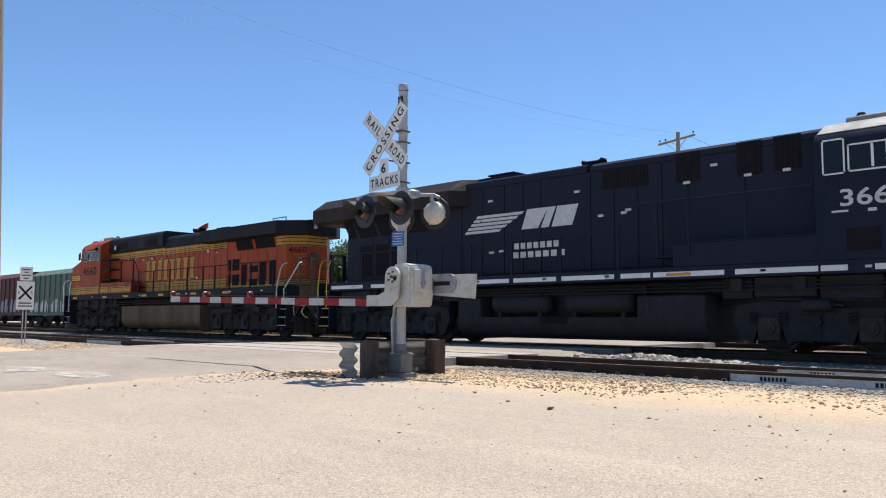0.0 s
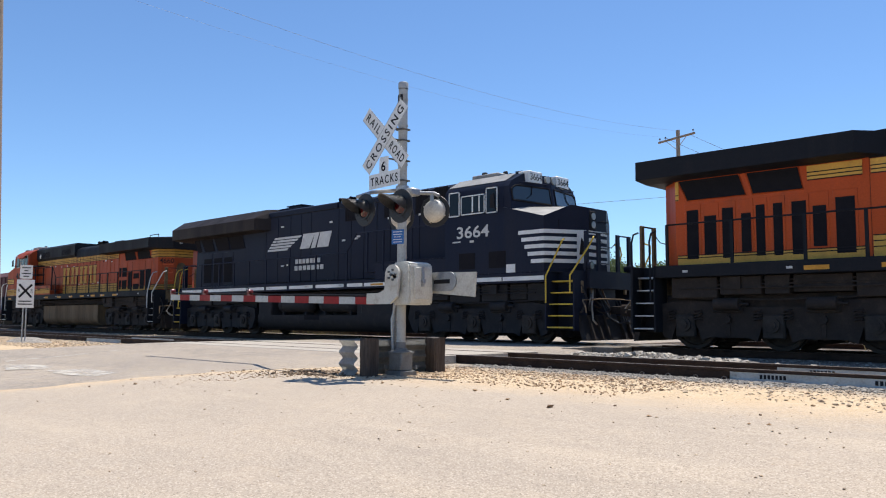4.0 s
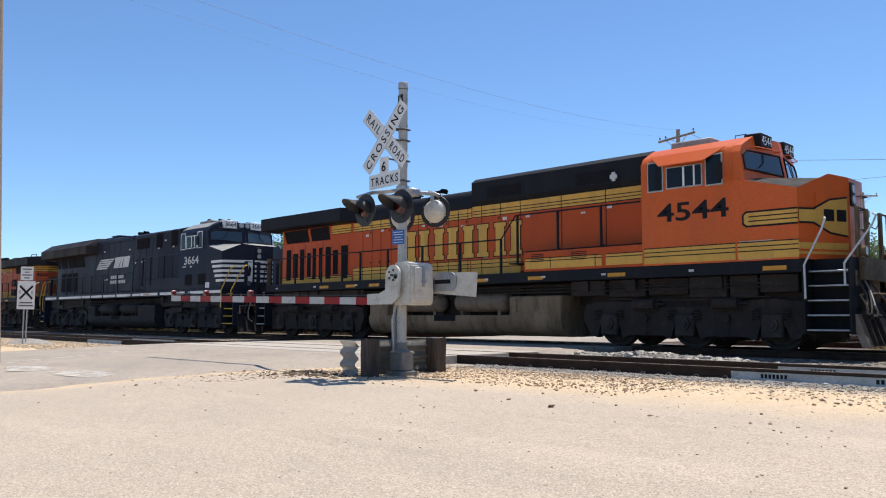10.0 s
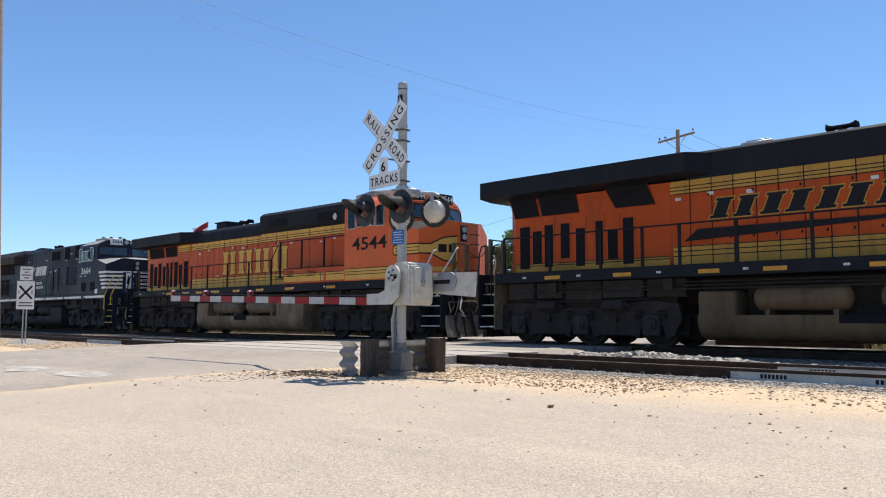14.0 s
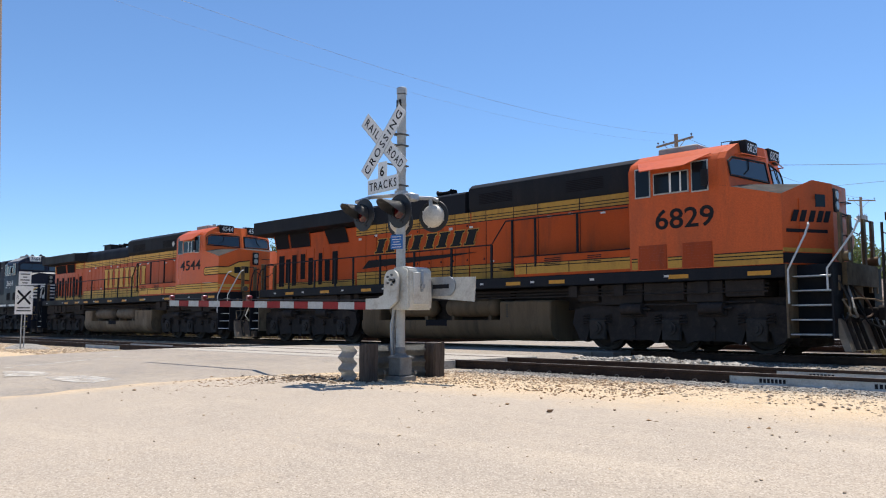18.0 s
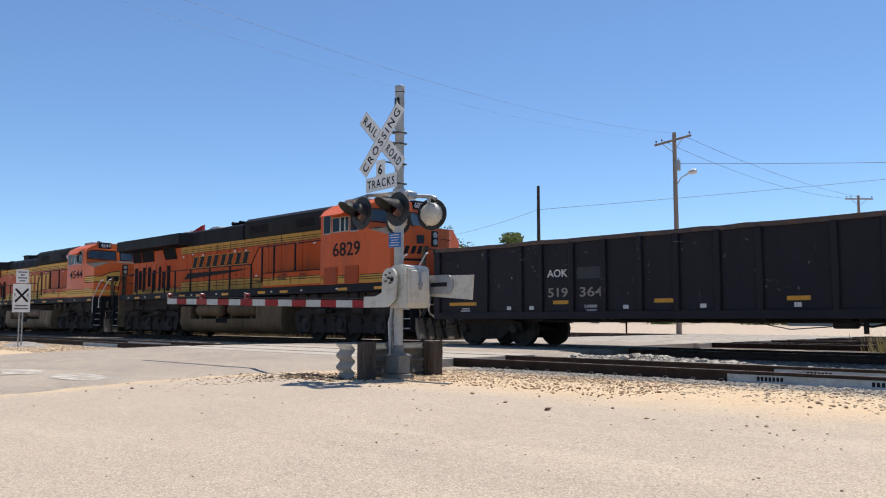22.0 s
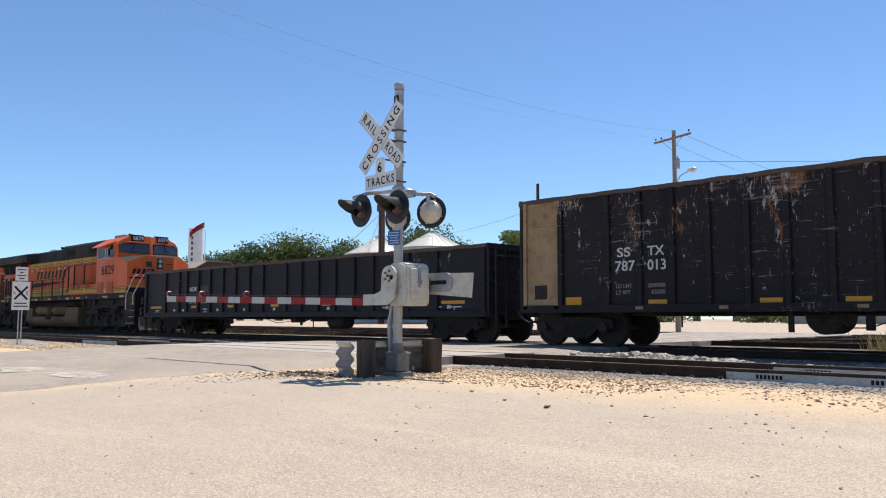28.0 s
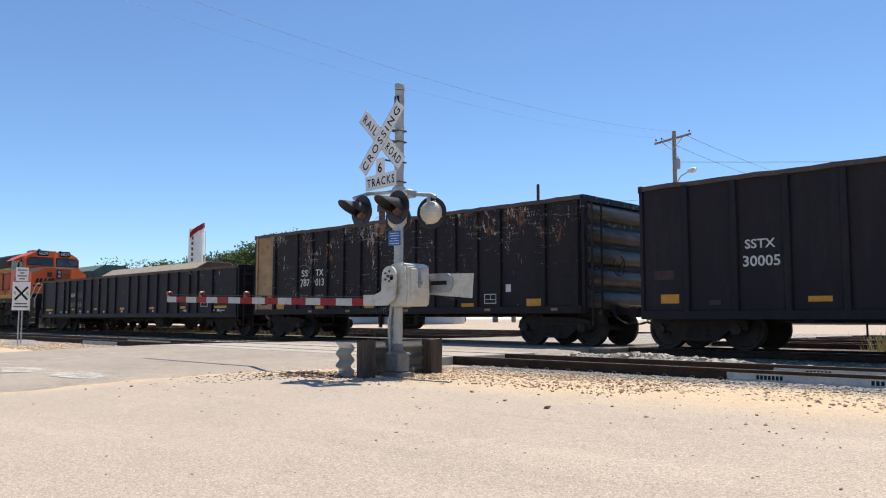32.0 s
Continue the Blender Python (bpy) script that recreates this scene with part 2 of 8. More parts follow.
def earth_mat(name, a, b_, c, fine, big, rough=0.9, relief=0.5, speck=None, speck_scale=60.0, dist=0.012):
    """Loose or paved ground: two tones in large patches, grains as cells, fine relief."""
    m, t, b = nodes_of(name)
    n1 = noise_node(t, big, 6, 0.62)
    n2 = noise_node(t, fine, 5, 0.7, seed=2.2)
    n4 = noise_node(t, big * 9, 5, 0.65, seed=5.5)
    tc = t.nodes.new("ShaderNodeTexCoord")
    v = t.nodes.new("ShaderNodeTexVoronoi")
    v.inputs["Scale"].default_value = speck_scale
    link(t, tc.outputs["Object"], v.inputs["Vector"])
    col = mixc(t, ramp(t, n1, 0.36, 0.64), a, b_)
    col = mixc(t, ramp(t, n4, 0.45, 0.75, 0, 0.55), col, c)
    col = mixc(t, ramp(t, n2, 0.52, 0.78, 0, 0.6), col, tuple(x * 0.55 for x in a))
    if speck:
        sep = t.nodes.new("ShaderNodeSeparateColor")
        link(t, v.outputs["Color"], sep.inputs[0])
        col = mixc(t, ramp(t, sep.outputs[0], 0.55, 0.95, 0, 0.75), col, speck)
        col = mixc(t, ramp(t, sep.outputs[1], 0.72, 0.98, 0, 0.7), col, tuple(x * 0.35 for x in a))
    link(t, col, b.inputs["Base Color"])
    b.inputs["Roughness"].default_value = rough
    b.inputs["Specular IOR Level"].default_value = 0.25
    add = t.nodes.new("ShaderNodeMath")
    add.operation = "ADD"
    link(t, n2, add.inputs[0])
    link(t, v.outputs["Distance"], add.inputs[1])
    bump(t, b, add.outputs[0], relief, dist)
    return m


M["sand"] = earth_mat("sandy earth", (0.5, 0.38, 0.26), (0.43, 0.33, 0.235), (0.56, 0.45, 0.33), 22, 0.35, speck=(0.6, 0.52, 0.42), speck_scale=45)
M["chipseal"] = earth_mat("worn chip seal", (0.4, 0.345, 0.28), (0.455, 0.385, 0.3), (0.34, 0.305, 0.26), 70, 0.28, speck=(0.58, 0.53, 0.46), speck_scale=95, dist=0.006)
M["asphalt"] = earth_mat("bleached asphalt", (0.26, 0.225, 0.19), (0.38, 0.32, 0.255), (0.52, 0.41, 0.28), 60, 0.4, speck=(0.46, 0.4, 0.34), speck_scale=110, dist=0.004)
M["concrete"] = earth_mat("pale concrete", (0.46, 0.41, 0.345), (0.4, 0.355, 0.3), (0.35, 0.29, 0.23), 50, 0.6, speck=(0.5, 0.46, 0.4), speck_scale=90, dist=0.003)
# panel concrete with the shade under the train put into its colour
M["oily_concrete"] = earth_mat("shade-darkened concrete", (0.2, 0.175, 0.15), (0.15, 0.13, 0.11), (0.26, 0.22, 0.18), 50, 0.6, speck=(0.26, 0.24, 0.21), speck_scale=90, dist=0.003)
M["gravel"] = earth_mat("grey ballast", (0.3, 0.275, 0.24), (0.36, 0.32, 0.27), (0.42, 0.35, 0.265), 30, 0.8, speck=(0.5, 0.47, 0.43), speck_scale=26, relief=0.9, dist=0.03)
M["yard"] = earth_mat("yard dirt", (0.42, 0.35, 0.28), (0.36, 0.305, 0.25), (0.47, 0.41, 0.34), 12, 0.12, speck=(0.5, 0.46, 0.4), speck_scale=20)

M["trackbed"] = earth_mat("dark trackbed", (0.09, 0.066, 0.05), (0.13, 0.098, 0.074), (0.27, 0.21, 0.155), 20, 0.8, speck=(0.2, 0.17, 0.14), speck_scale=24, dist=0.02)


def stone_mat(name, a, b_):
    m, t, b = nodes_of(name)
    g = t.nodes.new("ShaderNodeNewGeometry")
    n = noise_node(t, 60, 3, 0.6)
    col = mixc(t, g.outputs["Random Per Island"], a, b_)
    col = mixc(t, ramp(t, n, 0.4, 0.75, 0, 0.4), col, tuple(x * 0.6 for x in a))
    link(t, col, b.inputs["Base Color"])
    b.inputs["Roughness"].default_value = 0.9
    return m


M["stone"] = stone_mat("loose stones", (0.64, 0.49, 0.33), (0.34, 0.26, 0.185))
M["ballast"] = stone_mat("ballast stones", (0.36, 0.33, 0.285), (0.15, 0.135, 0.118))

M["ridge_stone"] = stone_mat("pale crushed ballast", (0.5, 0.45, 0.38), (0.26, 0.23, 0.195))
M["debris"] = stone_mat("bark and dirt crumbs", (0.4, 0.25, 0.13), (0.14, 0.085, 0.05))
M["dark_debris"] = stone_mat("dark clods", (0.2, 0.13, 0.075), (0.05, 0.035, 0.025))
M["guard_zinc"] = surface("dull zinc sheet", (0.5, 0.49, 0.46), (0.4, 0.39, 0.365), (0.22, 0.18, 0.13), 0.55, big=4, grime_amount=0.55)
M["reservoir_grey"] = surface("dusty grey reservoir", (0.19, 0.15, 0.11), (0.12, 0.09, 0.065), (0.036, 0.026, 0.019), 0.7, big=2.6, grime_amount=0.6, spec=0.12)
M["brown_tank"] = surface("oily brown tank", (0.155, 0.106, 0.061), (0.1, 0.07, 0.042), (0.036, 0.027, 0.02), 0.7, big=1.1, stretch=STREAK, grime_amount=0.7, spec=0.15)


# ---- mesh helpers ----
def shade(me, smooth):
    if smooth:
        me.polygons.foreach_set("use_smooth", [True] * len(me.polygons))
        me.set_sharp_from_angle(angle=radians(38))


def mesh_ob(name, bm, mat, parent=None, label="", smooth=True):
    bmesh.ops.recalc_face_normals(bm, faces=bm.faces)
    me = bpy.data.meshes.new(name)
    bm.to_mesh(me)
    bm.free()
    for one in (mat if isinstance(mat, (list, tuple)) else [mat]):
        me.materials.append(M[one] if isinstance(one, str) else one)
    shade(me, smooth)
    ob = new(name, me)
    if parent is not None:
        ob.parent = parent
    if label:
        ob["label"] = label
    return ob


def part(name, bm, mat, parent, label="", at=None, smooth=True):
    ob = mesh_ob(name, bm, mat, parent, label, smooth)
    if at is not None:
        ob.matrix_basis = at
    return ob


def base(name, x=0, y=0, z=0, rz=0):
    ob = new(name)
    ob.empty_display_size = 0.2
    ob.matrix_basis = pose(x, y, z, 0, 0, rz)
    return ob


def B():
    return bmesh.new()


def box(bm, x0, x1, y0, y1, z0, z1, bev=0.0, m=None, mi=0):
    vs = [bm.verts.new((x, y, z)) for z in (z0, z1) for y in (y0, y1) for x in (x0, x1)]
    fs = [bm.faces.new([vs[i] for i in f]) for f in ((0, 2, 3, 1), (4, 5, 7, 6), (0, 1, 5, 4), (2, 6, 7, 3), (0, 4, 6, 2), (1, 3, 7, 5))]
    for f in fs:
        f.material_index = mi
    if bev:
        es = list({e for f in fs for e in f.edges})
        r = bmesh.ops.bevel(bm, geom=es, offset=bev, segments=1, affect="EDGES", profile=0.5)
        vs = list({v for f in r["faces"] for v in f.verts} | {v for v in vs if v.is_valid})
        for f in r["faces"]:
            f.material_index = mi
    if m is not None:
        bmesh.ops.transform(bm, matrix=m, verts=[v for v in vs if v.is_valid])
    return bm


def prism(bm, pts, y0, y1, plane="xz", mi=0):
    """A flat outline pushed through a thickness: outline in xz (thick along y), xy (along z) or yz (along x)."""
    def at(a, b, c):
        return {"xz": (a, c, b), "xy": (a, b, c), "yz": (c, a, b)}[plane]
    lo = [bm.verts.new(at(a, b, y0)) for a, b in pts]
    hi = [bm.verts.new(at(a, b, y1)) for a, b in pts]
    fs = [bm.faces.new(lo), bm.faces.new(hi[::-1])]
    n = len(pts)
    for i in range(n):
        fs.append(bm.faces.new((lo[i], lo[(i + 1) % n], hi[(i + 1) % n], hi[i])))
    for f in fs:
        f.material_index = mi
    return bm


def tube(bm, a, b, r, r2=None, n=10, caps=True, mi=0):
    a, b = Vector(a), Vector(b)
    q = (b - a).to_track_quat("Z", "Y").to_matrix()
    r2 = r if r2 is None else r2
    rings = []
    for p, rr in ((a, r), (b, r2)):
        rings.append([bm.verts.new(p + q @ Vector((math.cos(2 * math.pi * i / n) * rr, math.sin(2 * math.pi * i / n) * rr, 0))) for i in range(n)])
    fs = [bm.faces.new((rings[0][i], rings[0][(i + 1) % n], rings[1][(i + 1) % n], rings[1][i])) for i in range(n)]
    if caps:
        fs += [bm.faces.new(rings[0][::-1]), bm.faces.new(rings[1])]
    for f in fs:
        f.material_index = mi
    return bm


def pipe(bm, pts, r, n=6, mi=0):
    """A bent rod through points."""
    pts = [Vector(p) for p in pts]
    rings = []
    for i, p in enumerate(pts):
        d = (pts[min(i + 1, len(pts) - 1)] - pts[max(i - 1, 0)]).normalized()
        q = d.to_track_quat("Z", "Y").to_matrix()
        rings.append([bm.verts.new(p + q @ Vector((math.cos(2 * math.pi * k / n) * r, math.sin(2 * math.pi * k / n) * r, 0))) for k in range(n)])
    for a, b in zip(rings, rings[1:]):
        # keep the rings from twisting against one another
        off = min(range(n), key=lambda o: sum((a[k].co - b[(k + o) % n].co).length for k in range(n)))
        for k in range(n):
            f = bm.faces.new((a[k], a[(k + 1) % n], b[(k + 1 + off) % n], b[(k + off) % n]))
            f.material_index = mi
    bm.faces.new(rings[0][::-1]).material_index = mi
    bm.faces.new(rings[-1]).material_index = mi
    return bm


def lathe(bm, prof, n=20, m=None, mi=0):
    """A profile of (radius, height) turned about z."""
    rings = []
    for r, z in prof:
        if r < 1e-5:
            rings.append([bm.verts.new((0, 0, z))])
        else:
            rings.append([bm.verts.new((r * math.cos(2 * math.pi * i / n), r * math.sin(2 * math.pi * i / n), z)) for i in range(n)])
    for a, b in zip(rings, rings[1:]):
        for i in range(n):
            j = (i + 1) % n
            if len(a) == 1 and len(b) == 1:
                continue
            if len(a) == 1:
                f = bm.faces.new((a[0], b[j], b[i]))
            elif len(b) == 1:
                f = bm.faces.new((a[i], a[j], b[0]))
            else:
                f = bm.faces.new((a[i], a[j], b[j], b[i]))
            f.material_index = mi
    if m is not None:
        bmesh.ops.transform(bm, matrix=m, verts=[v for ring in rings for v in ring])
    return bm


def letters(name, text, size, mat, parent, at, label="", depth=0.003, spacing=1.0, xscale=1.0, bold=0.0):
    """Raised writing in the built-in font; at is the pose of its lower left corner, facing its own +z."""
    cu = bpy.data.curves.new(name, "FONT")
    cu.body, cu.size, cu.extrude, cu.space_character, cu.offset = text, size, depth, spacing, bold
    cu.resolution_u = 3
    tmp = bpy.data.objects.new(name + "_src", cu)
    me = bpy.data.meshes.new_from_object(tmp)
    bpy.data.objects.remove(tmp)
    me.transform(Matrix.Diagonal((xscale, 1, 1, 1)))
    me.materials.clear()
    me.materials.append(M[mat] if isinstance(mat, str) else mat)
    ob = new(name, me)
    if parent is not None:
        ob.parent = parent
    ob.matrix_basis = at
    if label:
        ob["label"] = label
    return ob


def side(x, y, z, turn=0):
    """Pose of writing on a wall that faces -y."""
    return Matrix.Translation((x, y, z)) @ pose(0, 0, 0, 90, 0, 0) @ pose(0, 0, 0, 0, 0, turn)

# ---- railway vehicles ----
TRACK_Y = 17.71      # middle of the track in use


def wheelset(parent, x, r, mat="wheel"):
    """Two flanged wheels on an axle, turning about its middle."""
    bm = B()
    prof = [(0.06, -0.06), (0.11, -0.07), (0.13, -0.02), (r * 0.8, -0.015), (r * 0.86, -0.055), (r, -0.06), (r, 0.055), (r + 0.025, 0.06), (r + 0.025, 0.085), (r * 0.84, 0.085), (r * 0.8, 0.03), (0.06, 0.05)]
    for sgn in (-1, 1):
        m = Matrix.Translation((0, sgn * 0.74, 0)) @ (pose(0, 0, 0, -90, 0, 0) if sgn < 0 else pose(0, 0, 0, 90, 0, 0))
        lathe(bm, prof, 28, m)
    tube(bm, (0, -0.95, 0), (0, 0.95, 0), 0.075, n=12)
    for k in range(6):
        a = k * math.pi / 3
        for yy in (-0.975,):
            tube(bm, (0.05 * math.cos(a), yy, 0.05 * math.sin(a)), (0.05 * math.cos(a), yy + 0.03, 0.05 * math.sin(a)), 0.012, n=6)
    ob = part("wheelset", bm, mat, parent, "steel wheels on an axle", at=pose(x, 0, r))
    ob["radius"] = r
    return ob


def coil(bm, x, y, z0, z1, r, turns=4, wire=0.016):
    n = turns * 8
    pipe(bm, [(x + r * math.cos(2 * math.pi * k / 8), y + r * math.sin(2 * math.pi * k / 8), z0 + (z1 - z0) * k / n) for k in range(n + 1)], wire, 5)


def loco_truck(parent, xs, label="", mat="under"):
    """Three-axle truck: side frames with pedestals, axle boxes, springs, brake cylinders."""
    c = (xs[0] + xs[-1]) / 2
    for sgn in (-1, 1):
        y0, y1 = (-1.22, -1.06) if sgn < 0 else (1.06, 1.22)
        bm = B()
        half = abs(xs[-1] - xs[0]) / 2 + 0.75
        lower = []
        for x in sorted(xs, reverse=True):
            lower += [(x + 0.55, 0.27), (x + 0.36, 0.2), (x + 0.26, 0.5), (x - 0.26, 0.5), (x - 0.36, 0.2), (x - 0.55, 0.27)]
        pts = [(c - half, 0.66), (c - half + 0.08, 1.0), (c - half + 0.7, 1.08), (c - 1.3, 1.04), (c - 0.75, 0.92), (c + 0.75, 0.92), (c + 1.3, 1.04), (c + half - 0.7, 1.08), (c + half - 0.08, 1.0), (c + half, 0.66)]
        prism(bm, pts + lower, y0, y1)
        for x in (c - 0.98, c + 0.98):
            box(bm, x - 0.34, x + 0.34, y0 - 0.06 * (sgn < 0), y1 + 0.06 * (sgn > 0), 0.8, 1.06, 0.03)
            tube(bm, (x, y0 - 0.1 if sgn < 0 else y1 + 0.1, 0.66), (x, y0 if sgn < 0 else y1, 0.66), 0.09, n=12)
        part("side_frame", bm, mat, parent, "cast steel truck side frame")
        for x in xs:
            bm = B()
            yy = y0 - 0.07 if sgn < 0 else y1 - 0.05
            box(bm, x - 0.23, x + 0.23, yy, yy + 0.12, 0.26, 0.76, 0.03)
            tube(bm, (x, yy - 0.05 if sgn < 0 else yy + 0.1, 0.54), (x, yy + 0.03 if sgn < 0 else yy + 0.18, 0.54), 0.15, n=16)
            tube(bm, (x, yy - 0.075 if sgn < 0 else yy + 0.1, 0.54), (x, yy + 0.03 if sgn < 0 else yy + 0.2, 0.54), 0.085, n=12)
            part("axle_box", bm, "wheel", parent)
            for dx in (-0.31, 0.31):
                bm = B()
                coil(bm, x + dx, yy + 0.02, 0.62, 0.86, 0.085)
                part("coil_spring", bm, mat, parent)
        for x in ((xs[0] + xs[1]) / 2, (xs[1] + xs[2]) / 2):
            bm = B()
            tube(bm, (x - 0.25, y0 - 0.1 if sgn < 0 else y1 + 0.1, 0.98), (x + 0.3, y0 - 0.1 if sgn < 0 else y1 + 0.1, 0.98), 0.13, n=12)
            tube(bm, (x + 0.3, y0 - 0.1 if sgn < 0 else y1 + 0.1, 0.98), (x + 0.5, y0 - 0.1 if sgn < 0 else y1 + 0.1, 0.98), 0.03, n=8)
            part("brake_cylinder", bm, mat, parent)
            bm = B()
            box(bm, x - 0.05, x + 0.05, min(y0, y1) - 0.02, max(y0, y1) + 0.02, 0.3, 0.8, 0.01)
            part("brake_hanger", bm, mat, parent)
        bm = B()
        pipe(bm, [(xs[0], y0 - 0.05, 1.12), (c, y0 - 0.06, 1.07), (xs[2], y0 - 0.05, 1.12)], 0.02)
        part("sand_pipe", bm, mat, parent)
    bm = B()
    box(bm, c - 2.5, c + 2.5, -1.04, 1.04, 0.78, 1.2)
    part("bolster", bm, mat, parent)
    for k, x in enumerate(xs):
        bm = B()
        box(bm, x + 0.12, x + 0.92, -0.6, 0.6, 0.17, 0.82, 0.06)
        tube(bm, (x + 0.1, -0.5, 0.36), (x + 0.1, 0.5, 0.36), 0.16, n=10)
        part("traction_motor", bm, mat, parent, "traction motor slung between the wheels")
        for q in (x - 0.66, x + 0.6):
            bm = B()
            prism(bm, [(q, 0.24), (q + 0.1, 0.2), (q + 0.14, 0.72), (q - 0.02, 0.72)], -0.82, -0.66)
            box(bm, q - 0.05, q + 0.2, -0.98, -0.9, 0.3, 0.36)
            part("brake_shoe", bm, mat, parent)


def coupler(parent, x, d, mat="under"):
    bm = B()
    box(bm, min(x - 0.75 * d, x), max(x - 0.75 * d, x), -0.09, 0.09, 0.78, 0.98, 0.02)
    box(bm, min(x - 0.16 * d, x + 0.12 * d), max(x - 0.16 * d, x + 0.12 * d), -0.2, 0.16, 0.72, 1.02, 0.05)
    part("coupler", bm, mat, parent, "knuckle coupler")
    bm = B()
    for k, yy in enumerate((-0.45, -0.32, 0.35, 0.5)):
        pipe(bm, [(x - 0.62 * d, yy, 1.2), (x - 0.35 * d, yy * 0.9, 0.7 - 0.05 * k), (x - 0.1 * d, yy * 0.75, 0.55), (x + 0.1 * d, yy * 0.6, 0.6)], 0.022)
    part("air_hoses", bm, "black", parent)


def seg_digits(parent, text, x, y, z, w, h, mat, name="road_number", slant=0.0):
    at = side(x, y, z)
    ob = letters(name, text, h / 0.72, mat, parent, at, depth=0.002, bold=0.006 * h / 0.3)
    ww = max(v.co.x for v in ob.data.vertices) - min(v.co.x for v in ob.data.vertices)
    k = w / ww
    sh = Matrix.Identity(4)
    sh[0][1] = slant
    ob.data.transform(sh @ Matrix.Diagonal((k, 1, 1, 1)))
    return ob


def emblem(parent, x0, x1, z0, z1, y, mat, edge=None, cells=4, slant=0.0, name="emblem"):
    """A word mark as plain upright bars with flared ends, two to a cell."""
    w = (x1 - x0) / cells
    for k in range(cells):
        a, b = x0 + w * (k + 0.1), x0 + w * (k + 0.9)
        for grow, mt, yy in ((0.025, edge, y + 0.002), (0.0, mat, y)):
            if mt is None:
                continue
            bm = B()
            t = (b - a) * 0.33
            hh = z1 - z0
            bars = [(p + o * (b - a) * 0.06 * -1, q + o * (b - a) * 0.06, r, s) for p, q in ((a + 0.04 * (b - a), a + 0.04 * (b - a) + t), (b - 0.04 * (b - a) - t, b - 0.04 * (b - a)))
                    for o, r, s in ((0, z0, z1), (1, z1 - hh * 0.13, z1), (1, z0, z0 + hh * 0.13))]
            for i, (p, q, r, s) in enumerate(bars):
                yo = yy - 0.0004 * i
                box(bm, p - grow, q + grow, yo - 0.002, yo + 0.002, r - grow, s + grow)
            if slant:
                for v in bm.verts:
                    v.co.x += slant * (v.co.z - z0)
            part(name if mt == mat else name + "_outline", bm, mt, parent)


def grab(bm, pts, r=0.019):
    pipe(bm, pts, r, 6)


def locomotive(name, label, x0, d, sp):
    """Six-axle road locomotive. x0: where cab side and nose meet; d: +1 when the cab leads to +x."""
    L = base(name, x0, TRACK_Y, 0)
    tagged(L, label, "locomotive", "locomotives of the train")
    X = lambda v: d * v
    paint, roofm, low = sp["paint"], sp["roof"], sp.get("low", "green_black")

    def bx(bm, a, b, y0, y1, z0, z1, bev=0.0, mi=0):
        a, b = X(a), X(b)
        return box(bm, min(a, b), max(a, b), y0, y1, z0, z1, bev, mi=mi)

    def pz(bm, pts, y0, y1, mi=0):
        return prism(bm, [(X(a), b) for a, b in pts], y0, y1, mi=mi)

    # frame and walkway
    bm = B()
    bx(bm, -19.0, 0.05, -1.53, 1.53, 1.58, 1.85, 0.015)
    part("frame", bm, low, L, "black side sill and walkway")
    bm = B()
    bx(bm, -18.9, 0.3, -0.6, 0.6, 1.0, 1.58)
    gear = sp.get("gear", "under")
    part("center_sill", bm, gear, L)
    rnd = random.Random(int(abs(x0) * 7))
    q = -18.7
    while q < -0.6:
        w = rnd.uniform(0.5, 1.25)
        if not (-13.5 < q + w / 2 < -5.8):
            bm = B()
            bx(bm, q, min(q + w, -0.1), -1.36 + rnd.uniform(0, 0.12), -0.5, 1.08 + rnd.uniform(0, 0.14), 1.575, 0.02)
            part("equipment_box", bm, gear, L)
        q += w + 0.06
    for a, b in ((-19.62, -19.0), (0.05, 1.0)):
        bm = B()
        bx(bm, a, b, -0.62, 0.62, 1.6, 1.85, 0.01)
        bx(bm, a - 0.02 if a < -5 else b - 0.08, a + 0.08 if a < -5 else b + 0.02, -1.0, 1.0, 1.42, 1.866)
        bx(bm, a + 0.1 if a < -5 else b - 0.5, a + 0.5 if a < -5 else b - 0.1, -0.36, 0.36, 0.7, 1.5)
        part("end_platform", bm, sp.get("end_post", low), L)
    # hood
    hw = 0.98
    hood_z = sp.get("hood_z", 4.12)
    bm = B()
    seam = sp.get("doors_from", -14.8)
    prism(bm, [(X(a), y) for a, y in ((seam, -hw), (-18.75, -hw), (-19.28, -0.45), (-19.28, 0.45), (-18.75, hw), (seam, hw))], 1.85, hood_z, "xy")
    part("rear_hood", bm, paint, L, "rear end of the engine hood")
    bm = B()
    bx(bm, seam, -3.5, -hw, hw, 1.85, hood_z)
    part("hood", bm, "number_black", L, "engine hood behind its doors")
    bm = B()
    mz = sp.get('mid_top', 4.34)
    e1, e2, e3 = sp.get("roof_edge", (0.24, 0.1, 0.24))
    sec = [(-hw - 0.02, hood_z), (-hw - 0.02, mz - e1), (-hw + e3 * 0.25, mz - e2), (-hw + e3, mz), (hw - e3, mz), (hw - e3 * 0.25, mz - e2), (hw + 0.02, mz - e1), (hw + 0.02, hood_z)]
    prism(bm, sec, X(sp.get("roof_from", -14.7)), X(-9.2), "yz")
    part("hood_roof", bm, roofm, L, "black hood roof")
    bm = B()
    top = sp.get("box_top", 4.64)
    bw = sp.get("box_w", 1.2)
    sec = [(-hw - 0.02, hood_z), (-bw, hood_z + 0.12), (-bw, top - 0.12), (-bw + 0.16, top), (bw - 0.16, top), (bw, top - 0.12), (bw, hood_z + 0.12), (hw + 0.02, hood_z)]
    prism(bm, sec, X(sp.get("box_from", -9.2)), X(-3.5), "yz")
    part("brake_grid_housing", bm, roofm, L, "raised black housing behind the cab")
